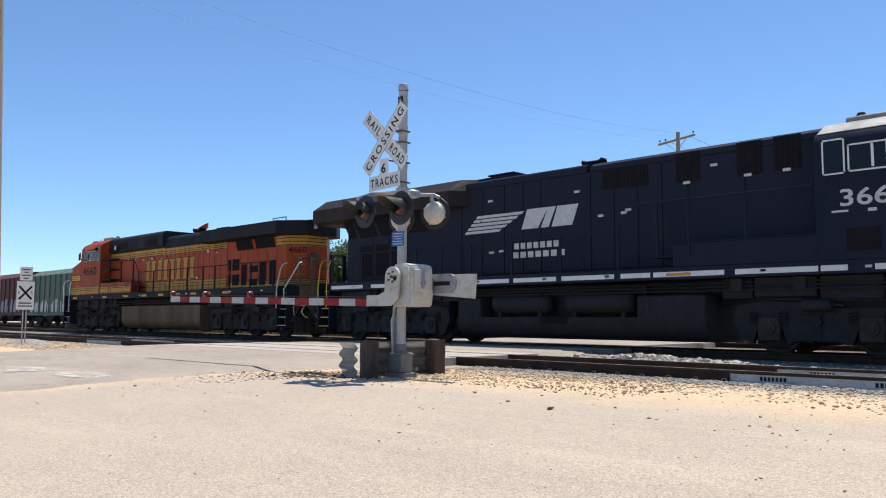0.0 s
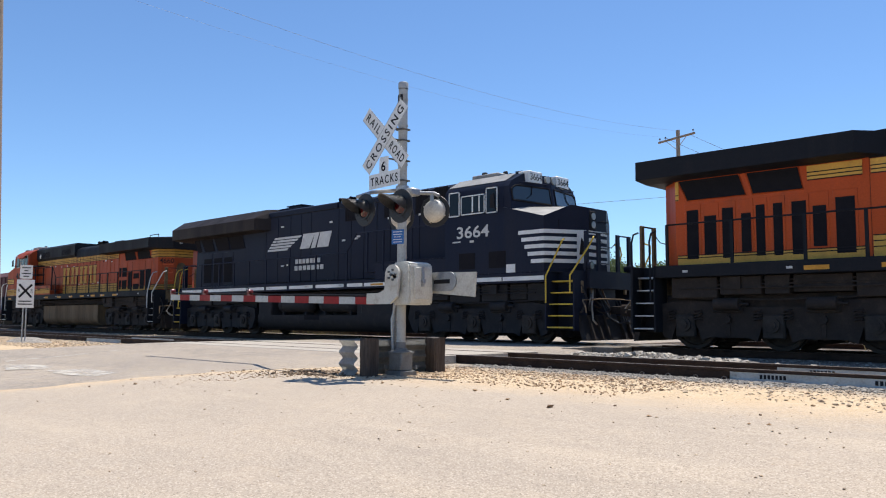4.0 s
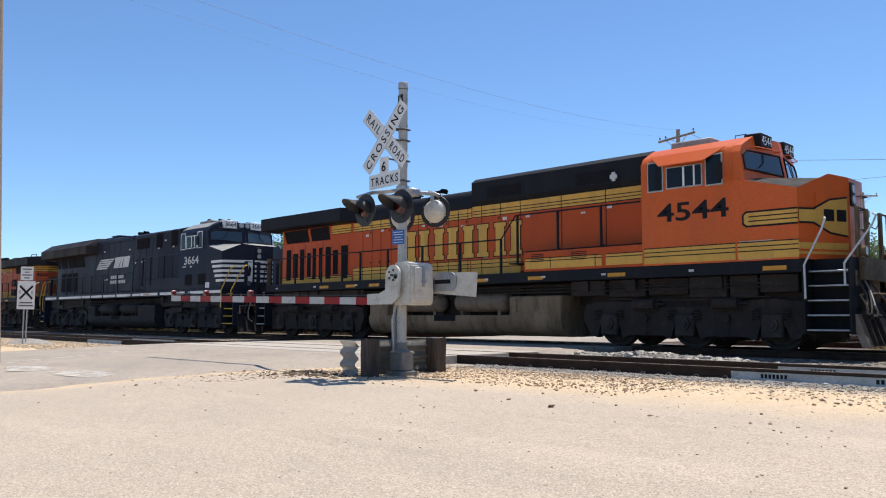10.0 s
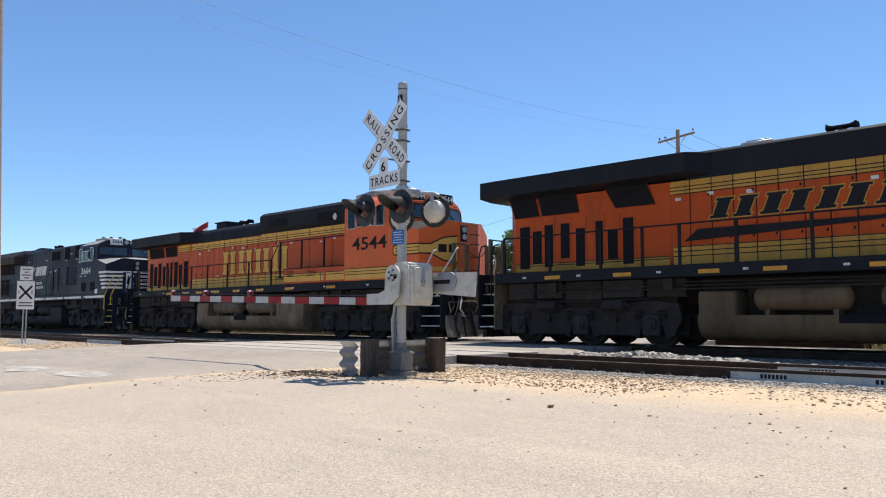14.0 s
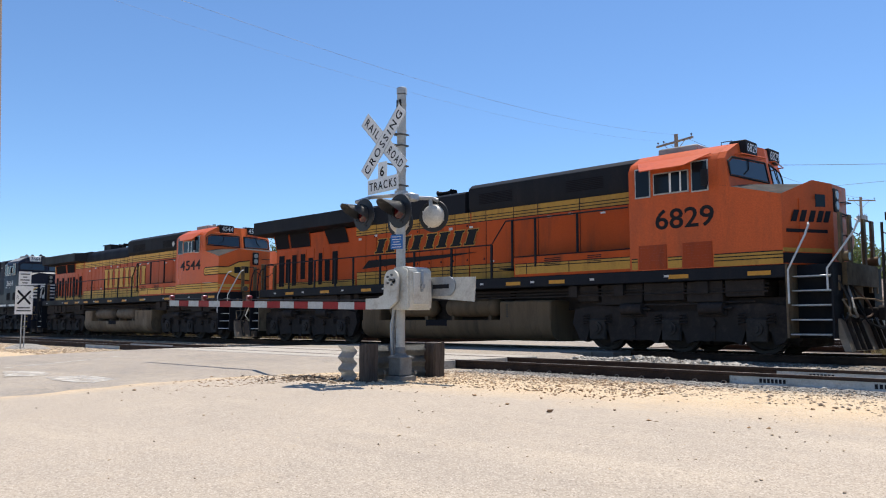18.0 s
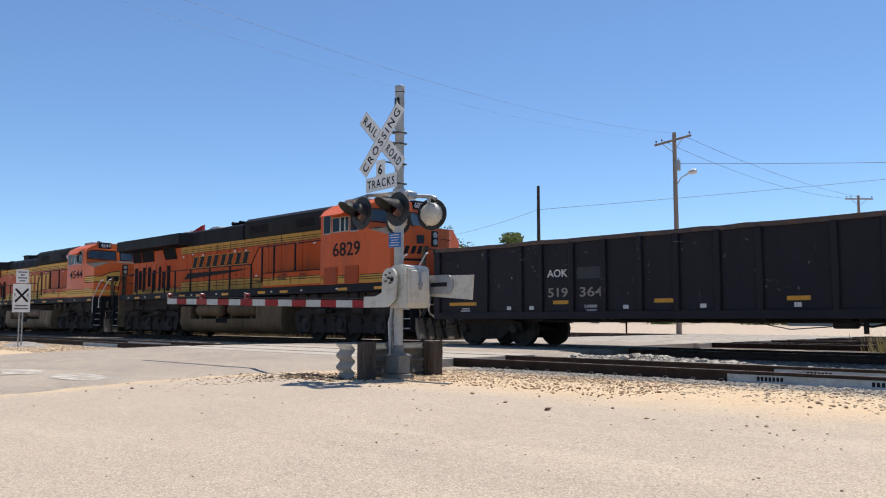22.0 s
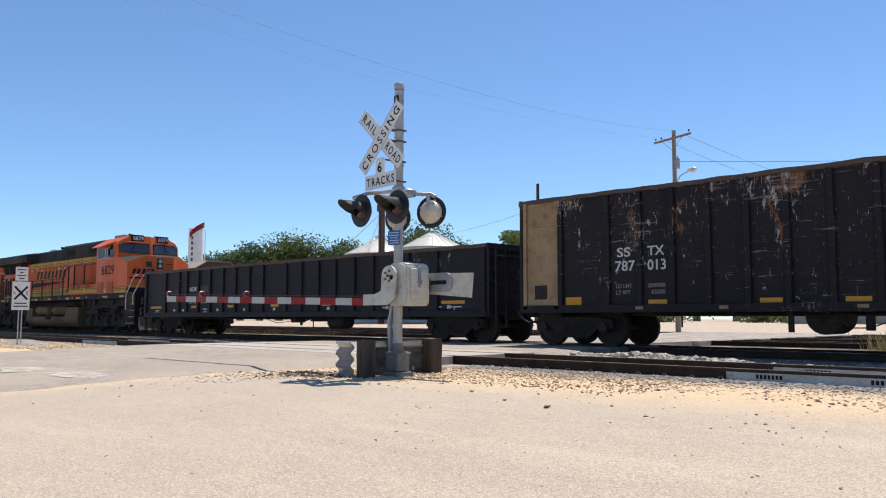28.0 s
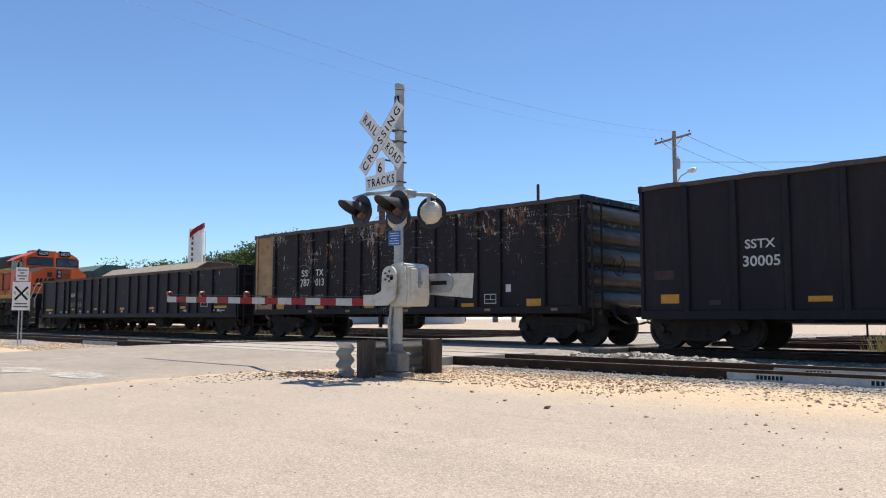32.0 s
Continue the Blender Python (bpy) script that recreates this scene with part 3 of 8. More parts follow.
    # grilles in the housing
    for a, b in sp.get("grilles", ((-8.6, -7.4), (-5.6, -4.5))):
        bm = B()
        for k in range(7):
            zz = hood_z + 0.17 + k * 0.045
            bx(bm, a, b, -bw - 0.012, -bw + 0.01, zz, zz + 0.024)
        part("grille", bm, "screen", L)
    # radiator wings: flared housing, narrowed at both ends
    r0, r1 = sp.get("rad", (-19.65, -13.4))
    zb, zt, zr = sp.get("rad_z", (3.88, 4.31, 4.33))
    rings = []
    bm = B()
    for v, w in ((r0, sp.get("rad_tail", 1.46)), (r0 + 0.8, 1.48), (r1, 1.48), (r1 + 0.42, hw)):
        lowz = zb if w > 1 else zb - 0.02
        ring = ((-min(hw, w - 0.02), zb - 0.05), (-w, lowz), (-w, zt), (-w * 0.62, zr), (w * 0.62, zr), (w, zt), (w, lowz), (min(hw, w - 0.02), zb - 0.05))
        rings.append([bm.verts.new((X(v), y, z)) for y, z in ring])
    for ra, rb in zip(rings, rings[1:]):
        for i in range(8):
            bm.faces.new((ra[i], ra[(i + 1) % 8], rb[(i + 1) % 8], rb[i]))
    bm.faces.new(rings[0])
    bm.faces.new(rings[-1])
    part("radiator_housing", bm, sp.get("rad_mat", roofm), L, "overhanging radiator housing at the rear", smooth=False)
    if sp.get("rad_panel"):
        bm = B()
        for k in range(4):
            a0 = r0 + 1.1 + (r1 - r0 - 1.4) * k / 4
            bx(bm, a0, a0 + (r1 - r0 - 1.4) / 4 - 0.05, -0.9, 0.9, zr, zr + 0.05, 0.01)
        part("radiator_grille", bm, sp["rad_panel"], L, "grey radiator top grating")
    for pts, y0, y1 in sp.get("fairings", ()):
        bm = B()
        pz(bm, pts, y0, y1)
        part("roof_fairing", bm, roofm, L, smooth=False)
    # slanted dark intake windows below the wings
    for a, b, s in sp.get("intakes", ((-18.5, -16.9, 0.12), (-16.7, -15.2, 0.1))):
        bm = B()
        zi = sp.get("intake_top", 3.81)
        pz(bm, [(a + s, 3.355), (b, 3.355), (b - s * 0.7, zi), (a, zi)], -hw - 0.012, -hw + 0.02)
        part("intake_screen", bm, "screen", L, "dark intake screen")
        bm = B()
        rim = [(a + s - 0.02, 3.34), (b + 0.02, 3.34), (b - s * 0.7 + 0.02, zi + 0.015), (a - 0.02, zi + 0.015)]
        pipe(bm, [(X(q), -hw - 0.01, z) for q, z in rim + rim[:1]], 0.012, 4)
        part("intake_rim", bm, paint, L)
    # rear doors with dark screens
    doors = {}
    for a, b, z0, z1 in sp.get("screens", ()):
        if a not in doors:
            door = B()
            bx(door, a - 0.05, b + 0.05, -hw - 0.014, -hw + 0.01, 1.95, 3.25, 0.004)
            doors[a] = part("screen_door", door, paint, L)
        dd = doors[a]
        bm = B()
        bx(bm, a, b, -hw - 0.024, -hw - 0.012, z0, z1)
        part("door_screen", bm, "screen", dd)
    # hood doors between the seams
    seams = sp["seams"]
    for k, (v, e_) in enumerate(zip(seams, seams[1:])):
        bm = B()
        bx(bm, v + 0.012, e_ - 0.012, -hw - 0.02, -hw + 0.01, 1.93, hood_z - 0.04, 0.006)
        door = part("hood_door", bm, paint, L)
        for zz in ((2.42, 3.4) if k % 2 else (2.42,)):
            bm = B()
            bx(bm, e_ - 0.09, e_ - 0.05, -hw - 0.035, -hw - 0.018, zz, zz + 0.06, 0.004)
            part("latch", bm, low, door)
    # raised running board in front of the electrical cabinet
    l0, lz = sp.get("ledge", -7.0), 2.37
    bm = B()
    bx(bm, l0, -3.5, -1.5, -0.9, 1.85, lz, 0.012)
    ledge = part("raised_walkway", bm, paint, L, "raised walkway box behind the cab")
    bm = B()
    bx(bm, l0, -3.5, -1.51, -0.99, lz, lz + 0.025, 0.004)
    part("walkway_tread", bm, low, ledge)
    bm = B()
    bx(bm, l0 - 0.5, l0, -1.5, -0.99, 2.08, 2.11, 0.004)
    part("walkway_step", bm, low, ledge)
    for a, b in sp.get("ledge_grilles", ()):
        bm = B()
        for k in range(5):
            bx(bm, a, b, -1.512, -1.495, 2.1 + 0.045 * k, 2.12 + 0.045 * k)
        part("ledge_grille", bm, "number_black", ledge)
    # stripes
    for (a, b, z0, z1, yy, nlines) in sp.get("stripes", ()):
        bm = B()
        bx(bm, a, b, yy - 0.004, yy + 0.004, z0, z1)
        band = part("yellow_stripe", bm, sp.get("gold", "yellow"), L, "yellow stripe with thin black lines")
        bm = B()
        for i in range(nlines):
            f_ = 0.03 + 0.26 * i
            zz = z0 + (z1 - z0) * (f_ if z0 > 3 else 1 - f_)
            bx(bm, a, b, yy - 0.006, yy, zz - 0.011, zz + 0.011)
        for vv in seams:
            if a < vv < b:
                bx(bm, vv - 0.011, vv + 0.011, yy - 0.0065, yy, z0, z1)
        part("stripe_lining", bm, "number_black", band)
    # cab
    bm = B()
    sec = [(-1.53, 1.85), (-1.53, 4.18), (-1.42, 4.34), (-0.95, 4.6), (0.95, 4.6), (1.42, 4.34), (1.53, 4.18), (1.53, 1.85)]
    prism(bm, sec, X(-3.5), X(-1.32), "yz")
    bmesh.ops.bevel(bm, geom=[e for e in bm.edges if abs(e.verts[0].co.z - e.verts[1].co.z) < 0.01 and e.calc_length() < 2.5 and min(vv.co.z for vv in e.verts) > 4], offset=0.02, segments=1, affect="EDGES")
    cab = part("cab", bm, sp.get("cab_paint", paint), L, "crew cab")
    if sp.get("top_lamps"):
        for yy in (-0.14, 0.14):
            bm = B()
            tube(bm, (X(-1.25), yy, 4.48), (X(-0.88), yy, 4.48), 0.1, n=14)
            part("headlight", bm, "headlight", L)
    bm = B()
    bx(bm, -3.1, -2.1, -0.85, 0.55, 4.58, 4.76, 0.03)
    part("roof_cooler", bm, sp.get("ac", "roof_grey"), L)
    for q, yy, w, hh in sp.get("antennas", ((-2.6, -0.3, 0.09, 0.12), (-1.7, 0.3, 0.07, 0.1))):
        bm = B()
        lathe(bm, [(w, 0), (w, hh * 0.5), (w * 0.7, hh * 0.9), (0, hh)], 12, Matrix.Translation((X(q), yy, 4.6 if abs(q) < 2.05 else 4.76)))
        part("antenna_dome", bm, "black", L)
    for yy in (-0.7, 0.5):
        bm = B()
        pipe(bm, [(X(-1.6), yy, 4.6), (X(-1.6), yy, 4.72), (X(-1.35), yy, 4.72), (X(-1.35), yy, 4.6)], 0.012, 5)
        part("roof_grab", bm, "number_black", L)
    if sp.get("roof_panel"):
        for sgn in (-1, 1):
            bm = B()
            vs = [bm.verts.new((X(a), sgn * y, z)) for a, y, z in ((-3.46, 0.96, 4.612), (-1.36, 0.96, 4.612), (-1.36, 1.41, 4.355), (-3.46, 1.41, 4.355))]
            r = bmesh.ops.extrude_face_region(bm, geom=[bm.faces.new(vs)])
            bmesh.ops.translate(bm, vec=(0, 0, 0.012), verts=[g for g in r["geom"] if isinstance(g, bmesh.types.BMVert)])
            part("roof_panel", bm, sp["roof_panel"], L)
    # nose: straight sides, then angled faces to a narrow front
    ring = [(-1.32, -1.53, 3.62), (0, -1.53, 3.28), (0.37, -0.84, 3.6), (0.62, -0.42, 3.54), (0.62, 0.42, 3.54), (0.37, 0.84, 3.6), (0, 1.53, 3.28), (-1.32, 1.53, 3.62)]
    bm = B()
    lo = [bm.verts.new((X(a), y, 1.85)) for a, y, z in ring]
    hi = [bm.verts.new((X(a), y, z)) for a, y, z in ring]
    mid = bm.verts.new((X(-0.1), 0, 3.68))
    mid2 = bm.verts.new((X(-1.32), 0, 3.72))
    n = len(ring)
    for i in range(n):
        j = (i + 1) % n
        bm.faces.new((lo[i], lo[j], hi[j], hi[i]))
    bm.faces.new(lo)
    for tri in [(hi[i], hi[i + 1], mid) for i in range(n - 1)] + [(hi[n - 1], mid2, mid), (mid2, hi[0], mid)]:
        f = bm.faces.new(tri)
        f.material_index = 1
    bmesh.ops.remove_doubles(bm, verts=bm.verts, dist=0.0005)
    nose = part("nose", bm, [sp.get("cab_paint", paint), sp.get("nose_top", "nose_grey")], L, "short nose with angled faces", smooth=False)
    # windscreen: a slanted dark band with two panes and a middle post
    def wx(y, z, lift=0.0):
        """How far forward the slightly pointed cab front stands."""
        k = 1 - abs(y) / 1.53
        return -1.06 + 0.32 * k - (z - 3.55) * (0.14 + 0.05 * k) + lift

    bm = B()
    rows = []
    for z, half_w in ((3.5, 1.522), (4.19, 1.522), (4.35, 1.4), (4.594, 0.94)):
        rows.append([bm.verts.new((X(q), y, z)) for q, y in ((-1.33, -half_w), (wx(half_w, z), -half_w), (wx(0, z), 0), (wx(half_w, z), half_w), (-1.33, half_w))])
    for r0_, r1_ in zip(rows, rows[1:]):
        for i in range(5):
            bm.faces.new((r0_[i], r0_[(i + 1) % 5], r1_[(i + 1) % 5], r1_[i]))
    bm.faces.new(rows[0])
    bm.faces.new(rows[-1])
    part("windscreen_frame", bm, sp.get("cab_paint", paint), cab, smooth=False)
    for sgn in (-1, 1):
        corners = ((0.14, 4.2), (1.28, 4.2), (1.42, 4.1), (1.42, 3.84), (0.14, 3.8))
        bm = B()
        f = bm.faces.new([bm.verts.new((X(wx(y, z)), sgn * y, z)) for y, z in corners])
        r = bmesh.ops.extrude_face_region(bm, geom=[f])
        bmesh.ops.translate(bm, vec=(X(0.012), 0, 0), verts=[g for g in r["geom"] if isinstance(g, bmesh.types.BMVert)])
        pane = part("windscreen_pane", bm, "front_glass", cab, "dark windscreen pane")
        bm = B()
        edge = [(X(wx(y, z, 0.01)), sgn * y, z) for y, z in ((0.11, 4.23), (1.3, 4.23), (1.46, 4.12), (1.46, 3.81), (0.11, 3.77))]
        pipe(bm, edge + edge[:1], 0.022, 6)
        part("pane_gasket", bm, "number_black", pane)
        bm = B()
        pipe(bm, [(X(wx(y, z, 0.03)), sgn * y, z) for y, z in ((0.75, 4.24), (0.8, 4.0), (0.98, 3.88))], 0.012, 5)
        part("wiper", bm, "number_black", pane)
        bm = B()
        pipe(bm, [(X(wx(y, 4.3, q)), sgn * y, 4.31) for y, q in ((0.25, 0.0), (0.25, 0.14), (1.15, 0.14), (1.15, 0.0))], 0.014, 5)
        part("board_handrail", bm, sp.get("cab_paint", paint), cab)
        bm = B()
        a, b = (sgn * 0.32, sgn * 0.92)
        bx(bm, -1.32, -0.94, min(a, b), max(a, b), 4.34, 4.66, 0.02)
        nb = part("number_board", bm, "number_black" if sp.get("board") != "white" else "white", cab, "lit number board above the windscreen")
        if d > 0:
            t = letters("board_digits", sp["number"], 0.27, "white" if sp.get("board") != "white" else "number_black", nb,
                        Matrix.Translation((X(-0.935), min(a, b) + 0.04, 4.41)) @ pose(0, 0, 0, 90, 0, 90), depth=0.002)
            ww = max(q.co.x for q in t.data.vertices)
            t.data.transform(Matrix.Diagonal((0.52 / ww, 1, 1, 1)))
        bm = B()
        tube(bm, (X(0.84), sgn * 0.95, 1.98), (X(1.06), sgn * 0.95, 1.98), 0.08, 0.11, 16)
        part("ditch_light", bm, sp.get("end_post", low), L)
        bm = B()
        tube(bm, (X(1.05), sgn * 0.95, 1.98), (X(1.07), sgn * 0.95, 1.98), 0.085, n=16)
        part("ditch_lens", bm, "dull_lens", L)
    for zz in (2.1, 2.5, 2.9, 3.2):
        bm = B()
        pipe(bm, [(X(0.62), 0.04, zz), (X(0.74), 0.04, zz), (X(0.74), 0.34, zz), (X(0.62), 0.34, zz)], 0.012, 5)
        part("nose_rung", bm, "number_black", L)
    # headlights and door on the nose
    bm = B()
    bx(bm, 0.6, 0.65, -0.39, -0.11, 2.96, 3.46, 0.02)
    hl = part("headlight_housing", bm, "number_black", L)
    for zz in (3.1, 3.32):
        bm = B()
        tube(bm, (X(0.63), -0.25, zz), (X(0.67), -0.25, zz), 0.09, n=16)
        part("headlight", bm, "headlight", hl)
    bm = B()
    vs0 = Vector((X(0.0), -1.53, 0))
    u_ = (Vector((X(0.62), -0.42, 0)) - vs0).normalized()
    n_ = Vector((u_.y, -u_.x, 0))
    if n_.y > 0:
        n_ = -n_
    def onface(s, z, off):
        p = vs0 + u_ * s + n_ * off
        return (p.x, p.y, z)
    vs = [bm.verts.new(onface(s, z, o)) for o in (0.0, 0.02) for s, z in ((0.42, 1.95), (1.05, 1.95), (1.05, 3.2), (0.42, 3.2))]
    for f in ((0, 1, 2, 3), (4, 5, 6, 7), (0, 1, 5, 4), (1, 2, 6, 5), (2, 3, 7, 6), (3, 0, 4, 7)):
        bm.faces.new([vs[i] for i in f])
    nd = part("nose_door", bm, sp.get("cab_paint", paint), nose)
    bm = B()
    vs = [bm.verts.new(onface(s, z, o)) for o in (0.018, 0.03) for s, z in ((0.82, 3.04), (1.06, 3.04), (1.06, 3.3), (0.82, 3.3))]
    for f in ((0, 1, 2, 3), (4, 5, 6, 7), (0, 1, 5, 4), (1, 2, 6, 5), (2, 3, 7, 6), (3, 0, 4, 7)):
        bm.faces.new([vs[i] for i in f])
    if sp.get("nose_window"):
        part("door_window", bm, "glass", nd)
    else:
        bm.free()
    for pts, mt, lift in sp.get("nose_polys", ()):
        bm = B()
        lo = [bm.verts.new(onface(s, z, lift)) for s, z in pts]
        hi = [bm.verts.new(onface(s, z, lift + 0.004)) for s, z in pts]
        bm.faces.new(lo)
        bm.faces.new(hi)
        for i in range(len(pts)):
            j = (i + 1) % len(pts)
            bm.faces.new((lo[i], lo[j], hi[j], hi[i]))
        part("nose_emblem", bm, mt, nose)
    for (s0, s1, z0, z1, mt) in sp.get("nose_bands", ()):
        bm = B()
        vs = [bm.verts.new(onface(s, z, o)) for o in (0.0, 0.024) for s, z in ((s0, z0), (s1, z0), (s1, z1), (s0, z1))]
        for f in ((0, 1, 2, 3), (4, 5, 6, 7), (0, 1, 5, 4), (1, 2, 6, 5), (2, 3, 7, 6), (3, 0, 4, 7)):
            bm.faces.new([vs[i] for i in f])
        part("nose_stripe", bm, mt, nose)
    for pts, mt, lift in sp.get("cab_polys", ()):
        bm = B()
        pz(bm, pts, -1.534 - lift, -1.528)
        part("cab_emblem", bm, mt, cab)
    for (a, b, z0, z1, mt) in sp.get("cab_bands", ()):
        bm = B()
        bx(bm, a, b, -1.537, -1.528, z0, z1)
        part("cab_stripe", bm, mt, cab)
    # side windows
    fr = sp.get("win_frame", "silver")
    for a, b, zl, zh in ((-3.3, -2.96, 3.55, 4.18), (-2.83, -2.44, 3.58, 4.02), (-2.41, -2.02, 3.58, 4.02), (-1.9, -1.56, 3.55, 4.18)):
        bm = B()
        bx(bm, a - 0.03, b + 0.03, -1.55, -1.51, zl - 0.03, zh + 0.03, 0.004)
        w = part("window", bm, fr, cab)
        bm = B()
        bx(bm, a, b, -1.556, -1.54, zl, zh)
        part("pane", bm, "glass", w)
    for a, b in ((-2.455, -2.405), (-2.2, -2.16)):
        bm = B()
        bx(bm, a, b, -1.564, -1.54, 3.58, 4.02, 0.004)
        part("window_divider", bm, "white", cab)
    bm = B()
    vo, vz = sp.get('visor_out', (-1.7, 4.06))
    vs = [(-3.3, -1.44, 4.34), (-1.5, -1.44, 4.34), (-1.9, vo, vz), (-2.95, vo, vz)]
    f = bm.faces.new([bm.verts.new((X(a), y, z)) for a, y, z in vs])
    r = bmesh.ops.extrude_face_region(bm, geom=[f])
    bmesh.ops.translate(bm, vec=(0, 0, 0.02), verts=[g for g in r["geom"] if isinstance(g, bmesh.types.BMVert)])
    if sp.get("visor", True):
        part("window_visor", bm, sp.get("cab_paint", paint), cab)
    else:
        bm.free()
    bm = B()
    pipe(bm, [(X(-1.6), -1.55, 3.6), (X(-1.5), -1.75, 3.65), (X(-1.5), -1.75, 4.0)], 0.015)
    bx(bm, -1.58, -1.44, -1.8, -1.74, 3.6, 3.95)
    part("mirror", bm, "number_black", cab)
    # number on the cab side
    n0, n1, nz, nh = sp["num_at"]
    xs = sorted((X(n0), X(n1)))
    seg_digits(cab, sp["number"], xs[0], -1.534, nz, xs[1] - xs[0], nh, sp["num_mat"])
    # steps and grab irons at both ends
    for a, dirn in ((0.05, 1), (-19.02, -1)):
        e = a + 0.86 * dirn if dirn > 0 else a - 0.58
        for sgn in (-1, 1):
            ys = (-1.53, -1.0) if sgn < 0 else (1.0, 1.53)
            for k in range(5):
                zz = 0.42 + k * 0.29
                ins = 0.05 * k
                bm = B()
                bx(bm, min(a, e) + 0.04, max(a, e) - 0.04, ys[0] + (ins if sgn < 0 else 0), ys[1] - (ins if sgn > 0 else 0), zz, zz + 0.035, 0.006)
                part("step_tread", bm, sp.get("tread", "galv"), L, "steel step tread")
            for q in (a, e):
                bm = B()
                bx(bm, q - 0.02, q + 0.02, ys[0] - 0.01, ys[1], 0.36, 1.85)
                part("step_side", bm, sp.get("step_side", low) if q == a else low, L)
            bm = B()
            bx(bm, min(a, e), max(a, e), (-1.02 if sgn < 0 else 0.98), (-0.98 if sgn < 0 else 1.02), 0.36, 1.85)
            part("step_back", bm, low, L)
        for sgn in (-1, 1):
            for q in (a + 0.06 * dirn, e - 0.06 * dirn):
                bm = B()
                yy = sgn * 1.6
                sl = (0.34 if q == a + 0.06 * dirn else 0.52) if dirn > 0 else sp.get("rear_iron", (0.1, 0.1))[0 if q == a + 0.06 * dirn else 1]
                grab(bm, [(X(q), yy, 1.05 if q == a + 0.06 * dirn else 1.3), (X(q), yy, 1.72), (X(q + sl * 0.9 * dirn), sgn * 1.46, 2.42), (X(q + sl * dirn), sgn * 1.36, 2.62), (X(q + sl * 0.8 * dirn), sgn * 1.18, 2.68)], 0.022)
                part("grab_iron", bm, sp["grab"] if dirn > 0 else sp.get("grab_rear", sp["grab"]), L, "bent tubular grab iron")
        # end rail
        ex = e + 0.02 * dirn
        for yy in (-1.0, -0.45, 0.45, 1.0):
            bm = B()
            bx(bm, ex - 0.03, ex + 0.03, yy - 0.07, yy + 0.07, 1.85, 2.86, 0.008)
            part("end_post", bm, sp.get("end_post", low), L)
        bm = B()
        grab(bm, [(X(ex), -1.0, 2.84), (X(ex), -0.45, 2.84)], 0.02)
        grab(bm, [(X(ex), 0.45, 2.84), (X(ex), 1.0, 2.84)], 0.02)
        pipe(bm, [(X(ex), -0.45, 2.7), (X(ex), -0.15, 2.52), (X(ex), 0.15, 2.5), (X(ex), 0.45, 2.7)], 0.012)
        part("safety_chain", bm, low, L)
        # plough / end sheet
        bm = B()
        if dirn > 0:
            pz(bm, [(e - 0.1, 0.75), (e + 0.05, 0.75), (e + 0.25, 0.12), (e + 0.12, 0.12)], -1.35, 1.35)
        else:
            pz(bm, [(e + 0.1, 0.75), (e - 0.05, 0.75), (e - 0.15, 0.15), (e - 0.05, 0.15)], -1.2, 1.2)
        part("pilot_plate", bm, sp.get("plough", "plough_pale") if dirn > 0 else "under", L)
        coupler(L, X(e + 0.62 * dirn), d * dirn)
        rh = random.Random(int(abs(x0) * 3) + dirn)
        for k in range(6):
            y_ = -1.25 + 0.21 * k
            za = 1.5 - 0.05 * (k % 3)
            drop = rh.uniform(0.55, 0.95)
            out = rh.uniform(0.15, 0.45)
            bm = B()
            pts = [(X(e + (0.02 + out * 0.6 * math.sin(math.pi * i / 8)) * dirn), y_ + rh.uniform(-0.04, 0.04) + 0.14 * math.sin(i * 0.9 + k), za - drop * math.sin(math.pi * i / 12)) for i in range(9)]
            pipe(bm, pts, 0.024, 6)
            part("cable_hose", bm, ("black", "black", "hose_pale", "under", "black", "rust_hose")[k], L, "hanging control hose")
        bm = B()
        for yy in (-1.2, -0.8, 0.8, 1.2):
            bx(bm, e - 0.02, e + 0.04, yy - 0.05, yy + 0.05, 1.3, 1.6, 0.01)
        part("hose_bracket", bm, "tan_dirt", L)
        bm = B()
        pipe(bm, [(X(e + 0.1 * dirn), -1.3, 1.12), (X(e + 0.16 * dirn), -0.5, 1.16), (X(e + 0.16 * dirn), 0.5, 1.16), (X(e + 0.1 * dirn), 1.3, 1.12)], 0.02)
        pipe(bm, [(X(e + 0.1 * dirn), -1.3, 1.12), (X(e + 0.22 * dirn), -1.36, 0.95), (X(e + 0.26 * dirn), -1.38, 0.8)], 0.02)
        part("uncoupling_lever", bm, "tan_dirt", L)
        for yy in (-1.05, -0.7, -0.35, 0.35, 0.7, 1.05):
            bm = B()
            pz(bm, [(e + 0.04 * dirn, 0.74), (e + 0.12 * dirn, 0.74), (e + (0.33 if dirn > 0 else 0.24) * dirn, 0.14), (e + 0.2 * dirn, 0.14)], yy - 0.03, yy + 0.03)
            part("pilot_rib", bm, "under", L)
    # small white notices and yellow latch plates on the doors
    rl = random.Random(int(abs(x0) * 11))
    for k in range(sp.get("notices", 12 if sp["num_mat"] == "number_black" else 0)):
        q = -14.0 + 0.86 * k + rl.uniform(-0.2, 0.2)
        zz = rl.choice((3.36, 3.3, 2.34, 3.42))
        bm = B()
        bx(bm, q - 0.07, q + 0.07, -hw - 0.028, -hw - 0.015, zz, zz + rl.uniform(0.04, 0.09))
        part("notice", bm, "letter_white", L)
    for k in range(9):
        q = -18.0 + 1.95 * k + rl.uniform(-0.3, 0.3)
        bm = B()
        bx(bm, q - 0.06, q + 0.06, -1.537, -1.528, 1.68, 1.73)
        part("sill_notice", bm, "letter_white", L)
